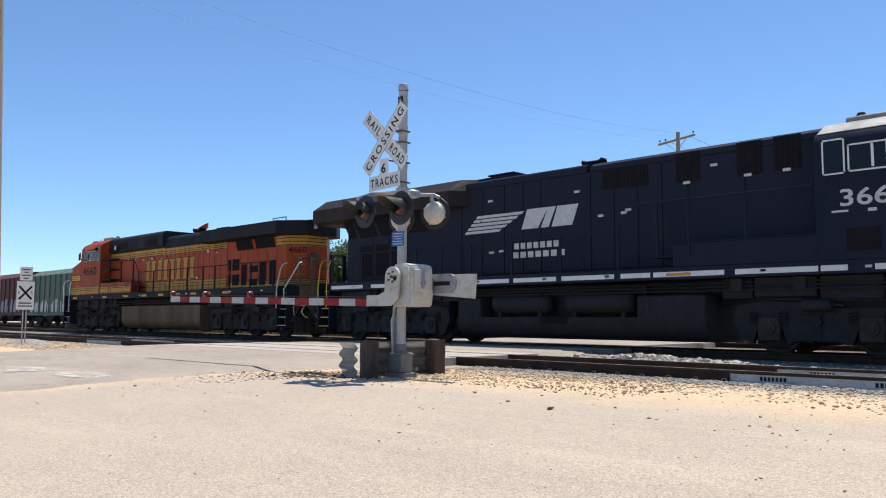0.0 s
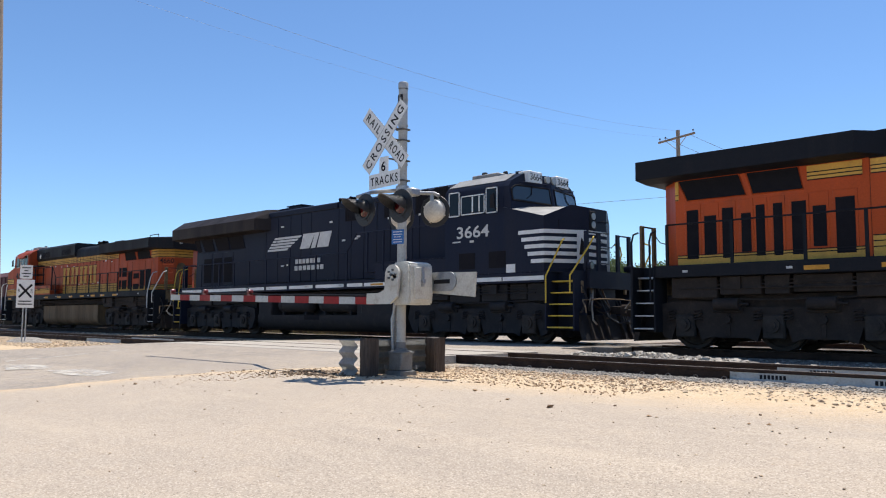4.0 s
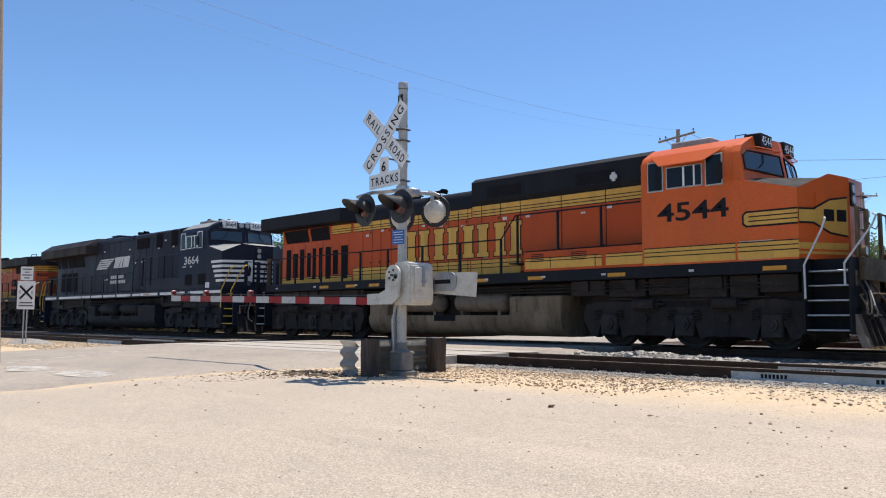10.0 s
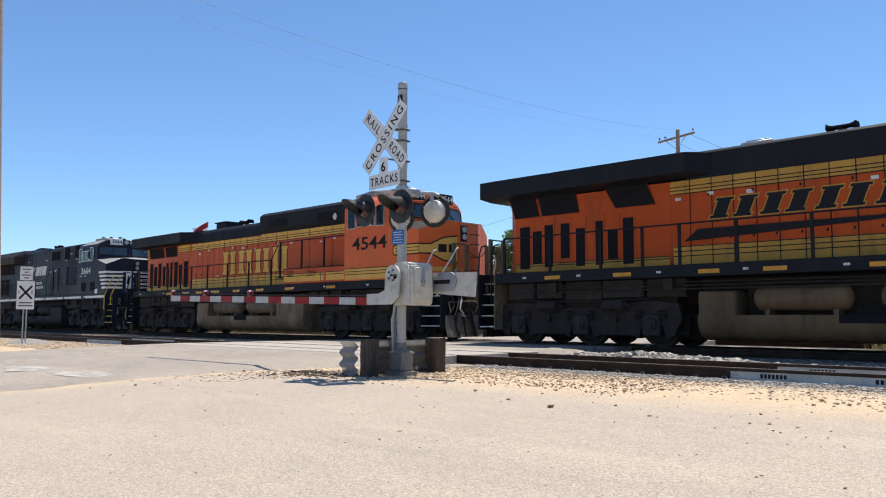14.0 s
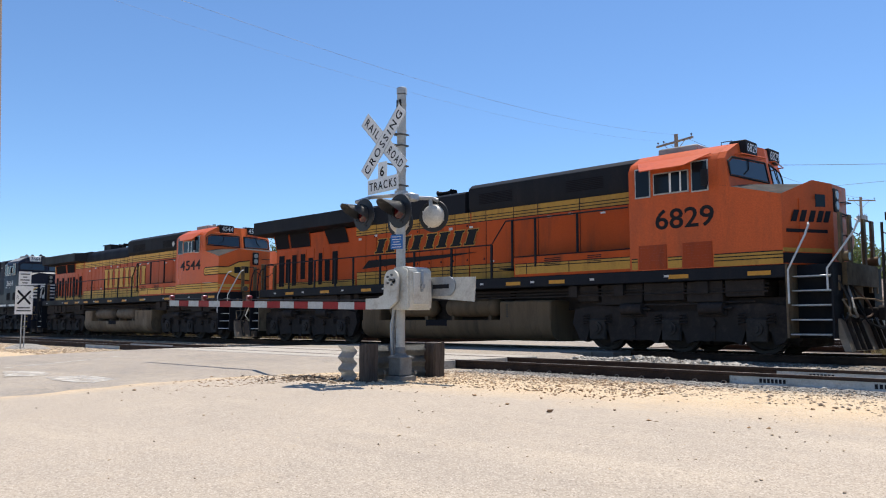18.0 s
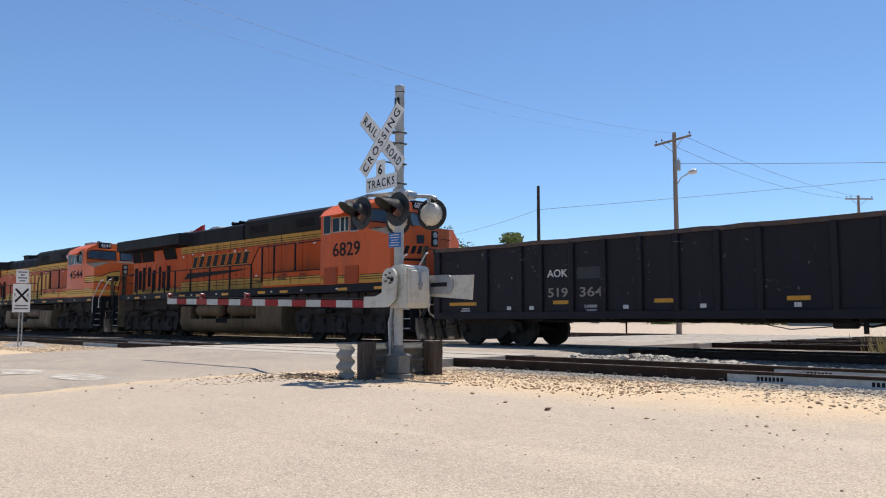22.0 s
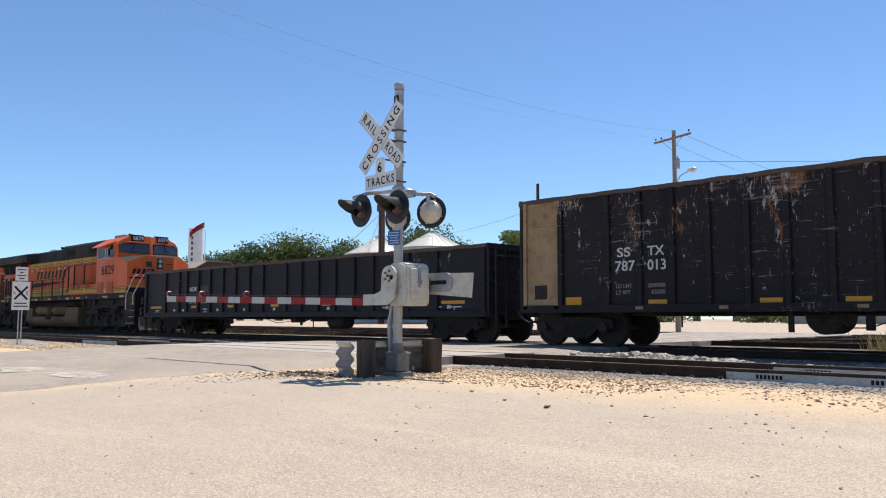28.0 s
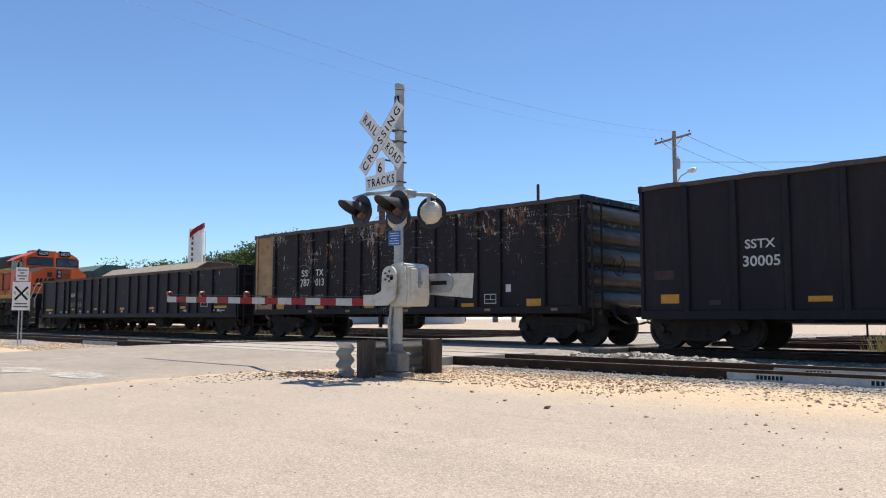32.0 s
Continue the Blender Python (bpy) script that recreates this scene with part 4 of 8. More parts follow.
    # handrails along the walkway
    for sgn in (-1, 1):
        posts = sp.get("posts", (-18.7, -17.2, -15.7, -14.57, -13.64, -12.33, -10.8, -9.27, -7.77))
        for q in posts:
            bm = B()
            bx(bm, q - 0.032, q + 0.032, sgn * 1.5 - 0.02, sgn * 1.5 + 0.02, 1.8, 2.76)
            part("handrail_post", bm, sp.get("rail", low), L)
        bm = B()
        pts = [(X(posts[0]), sgn * 1.5, 2.76), (X(posts[-1]), sgn * 1.5, 2.76), (X(posts[-1] + 0.5), sgn * 1.5, 3.36), (X(-3.55), sgn * 1.5, 3.36)]
        pipe(bm, pts, 0.021)
        part("handrail", bm, sp.get("rail", low), L)
        for q, zl in sp.get("stanchions", ((-7.2, 2.1), (-5.9, 2.38), (-4.62, 2.38))):
            bm = B()
            pipe(bm, [(X(q), sgn * 1.5, 3.36), (X(q), sgn * 1.5, zl)], 0.034, 8)
            part("grab_post", bm, sp.get("rail", low), L)
    # fuel tank with air reservoirs
    t0, t1 = -13.3, -5.9
    bm = B()
    cut = sp.get("tank_cut", True)
    belly = [(1.4, 0.62), (1.385, 0.5), (1.33, 0.38), (1.24, 0.29), (1.1, 0.22), (0.85, 0.185)]
    zc = 0.74 if cut else 1.22
    prism(bm, [(-1.4, zc)] + [(-y, z) for y, z in belly] + [(y, z) for y, z in belly[::-1]] + [(1.4, zc)], X(t0), X(t1), "yz")
    if cut:
        bx(bm, t0 + 0.004, t0 + 0.86, -1.396, 1.396, 0.7, 1.26, 0.04)
        bx(bm, t1 - 1.7, t1 - 0.004, -1.396, 1.396, 0.7, 1.24, 0.04)
    part("fuel_tank", bm, sp.get("tank", "tan_dirt"), L, "fuel tank under the frame")
    if cut:
        bm = B()
        bx(bm, t0 + 2.9, t0 + 3.75, -1.404, -1.3, 0.58, 0.745)
        part("tank_recess", bm, "screen", L)
        bm = B()
        for k in range(6):
            bx(bm, t1 - 1.45, t1 - 1.4, -1.408, -1.39, 0.82 + 0.06 * k, 0.85 + 0.06 * k)
        part("fuel_gauge", bm, "black", L)
        bm = B()
        bx(bm, t0 + 0.9, t1 - 1.75, -0.85, 0.85, 0.6, 1.5)
        part("equipment_rack", bm, gear, L)
        for a, b in ((t0 + 1.18, t0 + 3.12), (t0 + 3.6, t0 + 5.58)):
            bm = B()
            m = Matrix.Translation((X((a + b) / 2), -1.14, 1.09)) @ pose(0, 0, 0, 0, 90, 0)
            hl_ = (b - a) / 2
            lathe(bm, [(0, -hl_), (0.16, -hl_ + 0.03), (0.235, -hl_ + 0.09), (0.262, -hl_ + 0.18), (0.262, hl_ - 0.18), (0.235, hl_ - 0.09), (0.16, hl_ - 0.03), (0, hl_)], 22, m)
            for q in (-hl_ + 0.3, hl_ - 0.3):
                lathe(bm, [(0.264, q - 0.03), (0.272, q - 0.03), (0.272, q + 0.03), (0.264, q + 0.03)], 22, m)
            for q in (a + 0.3, b - 0.3):
                bx(bm, q - 0.05, q + 0.05, -1.3, -0.96, 0.72, 0.86)
            part("air_reservoir", bm, sp.get("reservoir", sp.get("tank", "tan_dirt")), L, "horizontal air reservoir")
    bm = B()
    for k, zz in enumerate((1.32, 1.4, 1.48)):
        pipe(bm, [(X(-18.5), -1.36 + 0.05 * k, zz), (X(-10), -1.38 + 0.05 * k, zz), (X(-0.4), -1.36 + 0.05 * k, zz)], 0.02)
    for q in (-17.2, -14.0, -5.2, -3.9, -1.8):
        bx(bm, q - 0.12, q + 0.12, -1.42, -1.1, 1.3, 1.56)
    part("underframe_piping", bm, gear, L)
    # trucks
    front, rear = (-4.6, -2.65, -0.7), (-18.42, -16.47, -14.52)
    for xs in (front, rear):
        xx = sorted(X(q) for q in xs)
        loco_truck(L, xx, mat=gear)
        for q in xx:
            wheelset(L, q, 0.533)
    # reflectors on the sill
    for q in sp.get("reflectors", (-18.4, -16.0, -13.4, -12.2, -9.5, -7.2, -4.6, -1.6)):
        bm = B()
        bx(bm, q - 0.24, q + 0.24, -1.536, -1.528, 1.64, 1.73)
        part("reflector", bm, sp.get("refl", "reflector"), L)
    # white sill stripe
    for a, b in sp.get("sill_white", ()):
        bm = B()
        bx(bm, a, b, -1.537, -1.526, 1.64, 1.75)
        part("sill_stripe", bm, "white", L, "white edge stripe on the sill")
    # roof fittings
    hx = sp.get("horn", -11.0)
    bm = B()
    hz = sp.get("horn_z", 4.52)
    bx(bm, hx - 0.07, hx + 0.07, -0.48, -0.34, 4.25, hz)
    horn = part("horn", bm, "number_black", L, "multi-chime air horn")
    for k in (-1, 0, 1):
        for dd in (-1, 1):
            bm = B()
            m = Matrix.Translation((X(hx), -0.42 + 0.09 * k, hz + 0.02)) @ pose(0, 0, 0, 0, 90 * dd, 0) @ Matrix.Scale(0.95, 4)
            lathe(bm, [(0.03, 0), (0.03, 0.16), (0.05, 0.25), (0.085, 0.3), (0.07, 0.3), (0.03, 0.2)], 12, m)
            part("trumpet", bm, "number_black", horn)
    if "stack" in sp:
        q = sp["stack"]
        bm = B()
        zs = sp.get("stack_top", 4.72)
        bx(bm, q - 0.44, q + 0.44, -0.4, 0.4, 4.3, zs - 0.03, 0.03)
        bx(bm, q - 0.48, q + 0.48, -0.46, 0.46, zs - 0.04, zs)
        part("exhaust_outlet", bm, roofm, L)
    sp.get("extra", lambda *a: None)(L, X, bx, cab, nose, onface)
    return L


BAND = ((-14.6, -9.35, 1.88, 2.31, -1.003, 3), (-9.3, -7.5, 1.88, 2.31, -1.003, 3), (-14.6, -9.3, 3.5, 3.79, -1.003, 3), (-9.25, -3.5, 3.51, 3.83, -1.003, 3),
        (-18.7, -14.7, 1.88, 2.1, -0.999, 2), (-18.74, -18.66, 3.36, 3.8, -0.999, 2), (-15.8, -14.75, 3.5, 3.8, -0.999, 3), (-6.95, -4.62, 1.92, 2.2, -1.503, 2), (-4.5, -3.52, 1.92, 2.2, -1.503, 2),
        (-3.45, -1.3, 1.89, 2.25, -1.537, 3), (-1.25, 0.0, 1.89, 2.25, -1.537, 3))
SEAMS = (-14.63, -14.13, -13.66, -13.23, -12.74, -12.33, -11.91, -11.49, -11.1, -10.67, -10.21, -9.81, -9.43, -8.9, -8.2, -7.5, -6.14, -4.8, -3.52)


def heritage_extra(L, X, bx, cab, nose, onface, gold="yellow"):
    xs = sorted((X(-12.1), X(-7.35)))
    emblem(L, xs[0], xs[1], 2.38, 3.3, -1.014, gold, "number_black", 4)
    bm = B()
    bx(bm, -4.49, -4.39, -1.215, -1.2, 3.98, 4.2)
    bx(bm, -4.54, -4.34, -1.217, -1.2, 4.04, 4.14)
    part("cross_plate", bm, "letter_white", L)


def swoosh_extra(L, X, bx, cab, nose, onface):
    emblem(L, X(-13.25), X(-8.75), 2.88, 3.32, -1.014, "number_black", "yellow_dim", 4, slant=0.4)
    bm = B()
    prism(bm, [(X(-13.76), 2.41), (X(-13.44), 2.67), (X(-8.75), 2.66), (X(-9.9), 2.57), (X(-11.5), 2.5)], -1.03, -1.004)
    part("emblem_bar", bm, "number_black", L)
    bm = B()
    bx(bm, -12.6, -11.9, -0.55, 0.3, 4.44, 4.58, 0.02)
    bx(bm, -12.5, -12.0, -0.5, 0.2, 4.57, 4.62, 0.01)
    part("exhaust_cover", bm, "galv", L, "bare metal exhaust cover")
    for a, b in ((-3.26, -2.57), (-2.17, -1.49)):
        bm = B()
        bx(bm, a, b, -1.548, -1.53, 1.87, 2.42)
        for k in range(9):
            zz = 1.89 + k * 0.058
            bx(bm, a + 0.03, b - 0.03, -1.556, -1.54, zz, zz + 0.03)
        part("side_grille", bm, "orange_faded", cab)


def ns_extra(L, X, bx, cab, nose, onface):
    # speed lines and word mark as plain shapes
    for k in range(5):
        bm = B()
        z = 3.1 + k * 0.105
        prism(bm, [(X(-13.39 + k * 0.11), z), (X(-12.1 + k * 0.2), z), (X(-12.0 + k * 0.2), z + 0.075), (X(-13.33 + k * 0.11), z + 0.075)], -1.006, -1.001)
        part("emblem_line", bm, "letter_white", L)
    bm = B()
    prism(bm, [(X(-11.3), 3.1), (X(-10.75), 3.1), (X(-10.4), 3.63), (X(-11.1), 3.63)], -1.006, -1.001)
    prism(bm, [(X(-10.65), 3.1), (X(-10.4), 3.1), (X(-10.15), 3.63), (X(-10.4), 3.63)], -1.0065, -1.001)
    prism(bm, [(X(-10.3), 3.1), (X(-9.65), 3.1), (X(-9.45), 3.63), (X(-10.1), 3.63)], -1.006, -1.001)
    part("emblem", bm, "letter_white", L)
    for z, a, b in ((2.57, -11.53, -10.0), (2.33, -11.57, -9.8)):
        n = 7
        for k in range(n):
            bm = B()
            w = (b - a) / n
            bx(bm, a + w * k, a + w * (k + 0.72), -1.034, -1.022, z, z + 0.16)
            part("wordmark_block", bm, "letter_white", L)
    for a, b, z0, z1 in ((-3.34, -2.92, 3.5, 4.2), (-2.87, -1.98, 3.52, 4.06), (-1.94, -1.52, 3.5, 4.2)):
        for q, r, zl, zh in ((a, b, z1 - 0.03, z1), (a, b, z0, z0 + 0.03), (a, a + 0.03, z0, z1), (b - 0.03, b, z0, z1)):
            bm = B()
            bx(bm, q, r, -1.562, -1.545, zl, zh)
            part("window_surround", bm, "white", cab)
    for k in range(5):
        bm = B()
        bx(bm, 0.61, 0.632, -0.42, 0.42, 2.08 + 0.19 * k, 2.18 + 0.19 * k)
        part("front_stripe", bm, "white", nose)
    # upper grilles along the hood
    for a, b, z0, z1 in ((-8.73, -7.46, 3.88, 4.36), (-6.74, -6.15, 3.83, 4.52), (-5.29, -4.74, 3.82, 4.54), (-4.49, -3.92, 3.83, 4.55)):
        bm = B()
        bx(bm, a, b, -1.016, -0.99, z0, z1)
        for q in np.arange(a + 0.06, b - 0.05, 0.11):
            bx(bm, q, q + 0.03, -1.024, -1.01, z0 + 0.02, z1 - 0.02)
        part("louvre_panel", bm, "screen", L)
    for q, z in ((-9.48, 3.9), (-8.78, 3.22), (-8.12, 3.24), (-5.81, 4.1), (-6.47, 3.78), (-5.05, 3.78), (-4.22, 3.79), (-12.4, 3.95), (-12.35, 2.5), (-12.0, 2.52), (-8.0, 3.3)):
        bm = B()
        bx(bm, q - 0.08, q + 0.08, -1.03, -1.01, z, z + 0.06)
        part("hood_notice", bm, "letter_white", L)
    bm = B()
    bx(bm, -6.75, -6.16, -1.5395, -1.53, 1.66, 1.72)
    part("yellow_scuff", bm, "reflector", L)
    for a, b in ((-2.95, -2.35), (-1.85, -1.25)):
        bm = B()
        bx(bm, a, b, -1.536, -1.528, 2.0, 2.45)
        part("side_grille", bm, "screen", cab)
    bm = B()
    bx(bm, -3.2, -2.9, -1.538, -1.53, 2.76, 2.8)
    part("class_bar", bm, "letter_white", cab)
    bm = B()
    bx(bm, -2.55, -2.4, -1.538, -1.53, 2.74, 2.8)
    part("class_bar", bm, "letter_white", cab)
    bm = B()
    bx(bm, -1.23, -0.93, -1.54, -1.53, 1.86, 2.08)
    part("white_plate", bm, "white", cab)


M["brown_dirt"] = surface("dusty brown steel", (0.17, 0.115, 0.058), (0.1, 0.07, 0.04), (0.05, 0.036, 0.024), 0.75, big=2.5, grime_amount=0.6, spec=0.25)
M["hose_pale"] = surface("pale hose", (0.42, 0.4, 0.36), (0.3, 0.29, 0.27), None, 0.6, big=6)
M["rust_hose"] = surface("brown hose", (0.13, 0.07, 0.04), (0.08, 0.05, 0.035), None, 0.7, big=6)
SPEC_HERITAGE = dict(paint="orange", cab_paint="orange_clean", roof="green_black", low="green_black", number="4544", num_at=(-3.1, -1.42, 2.83, 0.41), num_mat="number_black",
                     rad=(-19.5, -14.75), rad_z=(3.87, 4.3, 4.33), hood_z=3.84, box_top=4.62, box_w=1.1, mid_top=4.36, stack=-13.25, stack_top=4.7, horn=-11.24,
                     fairings=(([(-14.8, 3.9), (-13.9, 3.9), (-14.0, 4.36), (-14.8, 4.33)], -0.96, 0.96),),
                     screens=((-18.47, -18.19, 2.01, 3.12), (-18.05, -17.77, 2.1, 2.96), (-17.63, -17.38, 2.0, 3.1), (-17.2, -16.99, 2.11, 2.95), (-16.88, -16.69, 2.01, 3.1), (-16.51, -16.32, 2.0, 3.1), (-16.13, -15.84, 2.0, 3.1), (-15.71, -15.45, 2.14, 2.97), (-15.27, -14.91, 1.98, 3.1)),
                     intakes=((-18.66, -17.1, 0.22), (-17.06, -15.9, 0.13)), doors_from=-14.63, seams=SEAMS, ledge_grilles=((-6.75, -6.35), (-5.5, -5.05)),
                     reflectors=(-15.49, -14.09, -12.93, -11.57, -10.08, -8.46, -6.6, -4.2, -0.5),
                     stripes=BAND, cab_polys=(([(-1.14, 2.62), (-1.06, 2.55), (0.0, 2.55), (0.0, 2.89), (-1.06, 2.89), (-1.14, 2.82)], "number_black", 0.002), ([(-1.1, 2.64), (-1.04, 2.59), (0.0, 2.59), (0.0, 2.85), (-1.04, 2.85), (-1.1, 2.8)], "yellow", 0.005),
                                ([(-1.0, 2.66), (0.0, 2.66), (0.0, 2.685), (-1.0, 2.685)], "number_black", 0.008), ([(-1.0, 2.755), (0.0, 2.755), (0.0, 2.78), (-1.0, 2.78)], "number_black", 0.008)),
                     cab_bands=((-1.22, -0.5, 1.88, 2.27, "patch_pale"),),
                     nose_bands=((0.0, 1.19, 1.95, 2.0, "yellow"), (0.0, 1.19, 2.05, 2.18, "yellow")),
                     nose_polys=(([(0, 2.56), (0.35, 2.56), (0.75, 2.36), (1.19, 2.3), (1.19, 3.14), (0.75, 3.08), (0.35, 2.88), (0, 2.88)], "number_black", 0.022),
                                 ([(0, 2.6), (0.36, 2.6), (0.76, 2.4), (1.19, 2.34), (1.19, 3.1), (0.76, 3.04), (0.36, 2.84), (0, 2.84)], "yellow", 0.026),
                                 ([(0.6, 2.62), (0.85, 2.62), (0.85, 2.86), (0.6, 2.86)], "number_black", 0.03), ([(0.92, 2.62), (1.15, 2.62), (1.15, 2.86), (0.92, 2.86)], "number_black", 0.03)),
                     grab="chrome", reservoir="reservoir_grey", grab_rear="green_black", end_post="brown_dirt", extra=heritage_extra, ac="roof_grey")
SPEC_SWOOSH = dict(paint="orange_grimy", cab_paint="orange_dusty", roof="green_black", low="green_black", number="6829", num_at=(-2.85, -1.45, 2.77, 0.45), num_mat="number_black",
                   rad=(-19.6, -13.5), rad_z=(3.92, 4.37, 4.44), hood_z=3.82, box_top=4.6, box_w=1.06, box_from=-9.0, mid_top=4.46, roof_edge=(0.08, 0.03, 0.12), roof_from=-13.7, nose_window=True, visor_out=(-2.0, 4.04), horn=-10.5, horn_z=4.6, rad_panel="roof_grey",
                   screens=((-18.56, -18.23, 1.97, 3.1), (-18.13, -17.84, 2.09, 2.96), (-17.74, -17.47, 1.99, 3.1), (-17.22, -16.95, 2.2, 3.1), (-16.75, -16.48, 1.98, 2.94), (-16.16, -15.95, 1.98, 3.08), (-15.81, -15.53, 2.11, 2.83), (-15.38, -15.09, 1.97, 3.09)),
                   intakes=((-18.95, -17.92, 0.22), (-17.97, -16.66, 0.16), (-15.92, -14.51, 0.35)), intake_top=3.93, doors_from=-14.1,
                   seams=(-14.1, -13.62, -13.1, -12.6, -12.1, -11.62, -11.1, -10.6, -10.1, -9.6, -9.05, -8.4, -7.4, -6.57, -5.24, -3.52),
                   stanchions=((-7.05, 2.1), (-6.28, 2.1), (-4.98, 2.38)), ledge_grilles=((-6.0, -5.5), (-4.7, -4.3)), reflectors=(-17.11, -15.1, -12.96, -11.54, -9.54, -7.0, -5.6, -2.3, -0.5),
                   stripes=((-14.05, -9.05, 1.89, 2.31, -1.003, 3), (-9.0, -7.4, 1.89, 2.31, -1.003, 3), (-14.1, -9.0, 3.5, 3.81, -1.003, 3), (-8.95, -3.5, 3.51, 3.81, -1.003, 3), (-18.7, -14.15, 1.89, 2.1, -0.999, 2), (-6.95, -3.52, 1.92, 2.2, -1.503, 2), (-3.45, -3.3, 1.88, 2.13, -1.537, 2), (-2.54, -2.2, 1.88, 2.13, -1.537, 2), (-1.46, 0.0, 1.86, 2.13, -1.537, 3)),
                   cab_bands=((-1.18, -0.88, 1.87, 2.09, "letter_white"),),
                   nose_bands=((0.0, 1.19, 1.87, 2.08, "number_black"), (0.0, 1.19, 2.1, 2.18, "yellow_dim"), (0.1, 1.1, 2.5, 2.57, "number_black")),
                   nose_polys=[([(q, 2.72), (q + 0.13, 2.72), (q + 0.21, 2.96), (q + 0.08, 2.96)], "number_black", 0.024) for q in (0.2, 0.4, 0.62, 0.82, 0.99)],
                   grab="chrome", gold="yellow_dim", tank="brown_tank", grab_rear="green_black", end_post="brown_dirt", step_side="tan_dirt", extra=swoosh_extra, ac="roof_grey")
SPEC_NS = dict(paint="ns_black", roof="ns_black", low="ns_black", number="3664", num_at=(-3.07, -1.87, 2.88, 0.33), num_mat="letter_white",
               rad=(-20.1, -13.6), rad_z=(3.93, 4.36, 4.74), rad_mat="ns_dusty", hood_z=4.4, box_top=4.61, box_w=1.005, box_from=-9.08, horn=-9.35, horn_z=4.74, roof_panel="roof_grey", visor=False, nose_top="roof_grey", grilles=(),
               fairings=(([(-13.6, 4.3), (-11.0, 4.3), (-11.0, 4.6), (-12.0, 4.76), (-13.6, 4.74)], -0.62, 0.62),), stack=-12.5, stack_top=4.86, roof_from=-13.9, roof_edge=(0.05, 0.02, 0.07),
               screens=((-18.1, -17.5, 2.05, 3.05), (-17.3, -16.7, 2.05, 3.05), (-16.5, -15.9, 2.05, 3.05)), intakes=((-19.0, -18.33, 0.4), (-18.43, -17.29, 0.4), (-17.36, -16.12, 0.35), (-16.3, -14.99, 0.32)), intake_top=3.9, doors_from=-14.8,
               seams=(-14.8, -13.5, -12.7, -11.9, -11.24, -10.64, -9.08, -8.4, -7.74, -7.1, -6.45, -5.12, -3.52), ledge=-6.6, stanchions=((-6.97, 2.1), (-6.2, 2.1), (-4.92, 2.38)),
               posts=(-18.9, -17.4, -16.0, -14.9, -13.85, -12.7, -11.24, -9.67, -8.0),
               grab="grab_yellow", tread="grab_yellow", board="white", tank="black_steel", gear="black_steel", plough="black_steel", refl="letter_white", extra=ns_extra,
               sill_white=((-18.9, -17.3), (-16.9, -13.95), (-13.75, -12.75), (-12.6, -11.31), (-11.15, -9.78), (-9.61, -8.1), (-7.92, -7.15), (-7.07, -5.4), (-5.16, -3.49), (-3.44, -2.95), (-2.47, -1.4), (-1.36, 0.0)), reflectors=(),
               nose_bands=[(0.0, 1.19, 2.08 + 0.19 * k, 2.18 + 0.19 * k, "white") for k in range(5)], top_lamps=True, mid_top=4.61,
               nose_polys=(([(0.92, 2.08), (1.19, 2.08), (1.19, 2.94), (0.92, 2.94)], "white", 0.026), ([(0.98, 2.3), (1.1, 2.3), (1.14, 2.6), (1.04, 2.75)], "number_black", 0.031)),
               cab_bands=[(-0.41 - 0.103 * k, 0.0, 2.08 + 0.19 * k, 2.18 + 0.19 * k, "white") for k in range(5)], win_frame="ns_black",
               antennas=((-2.9, -0.5, 0.1, 0.14), (-2.5, 0.2, 0.1, 0.16), (-2.2, -0.4, 0.08, 0.1), (-1.8, 0.1, 0.12, 0.18), (-1.6, -0.6, 0.06, 0.14)))


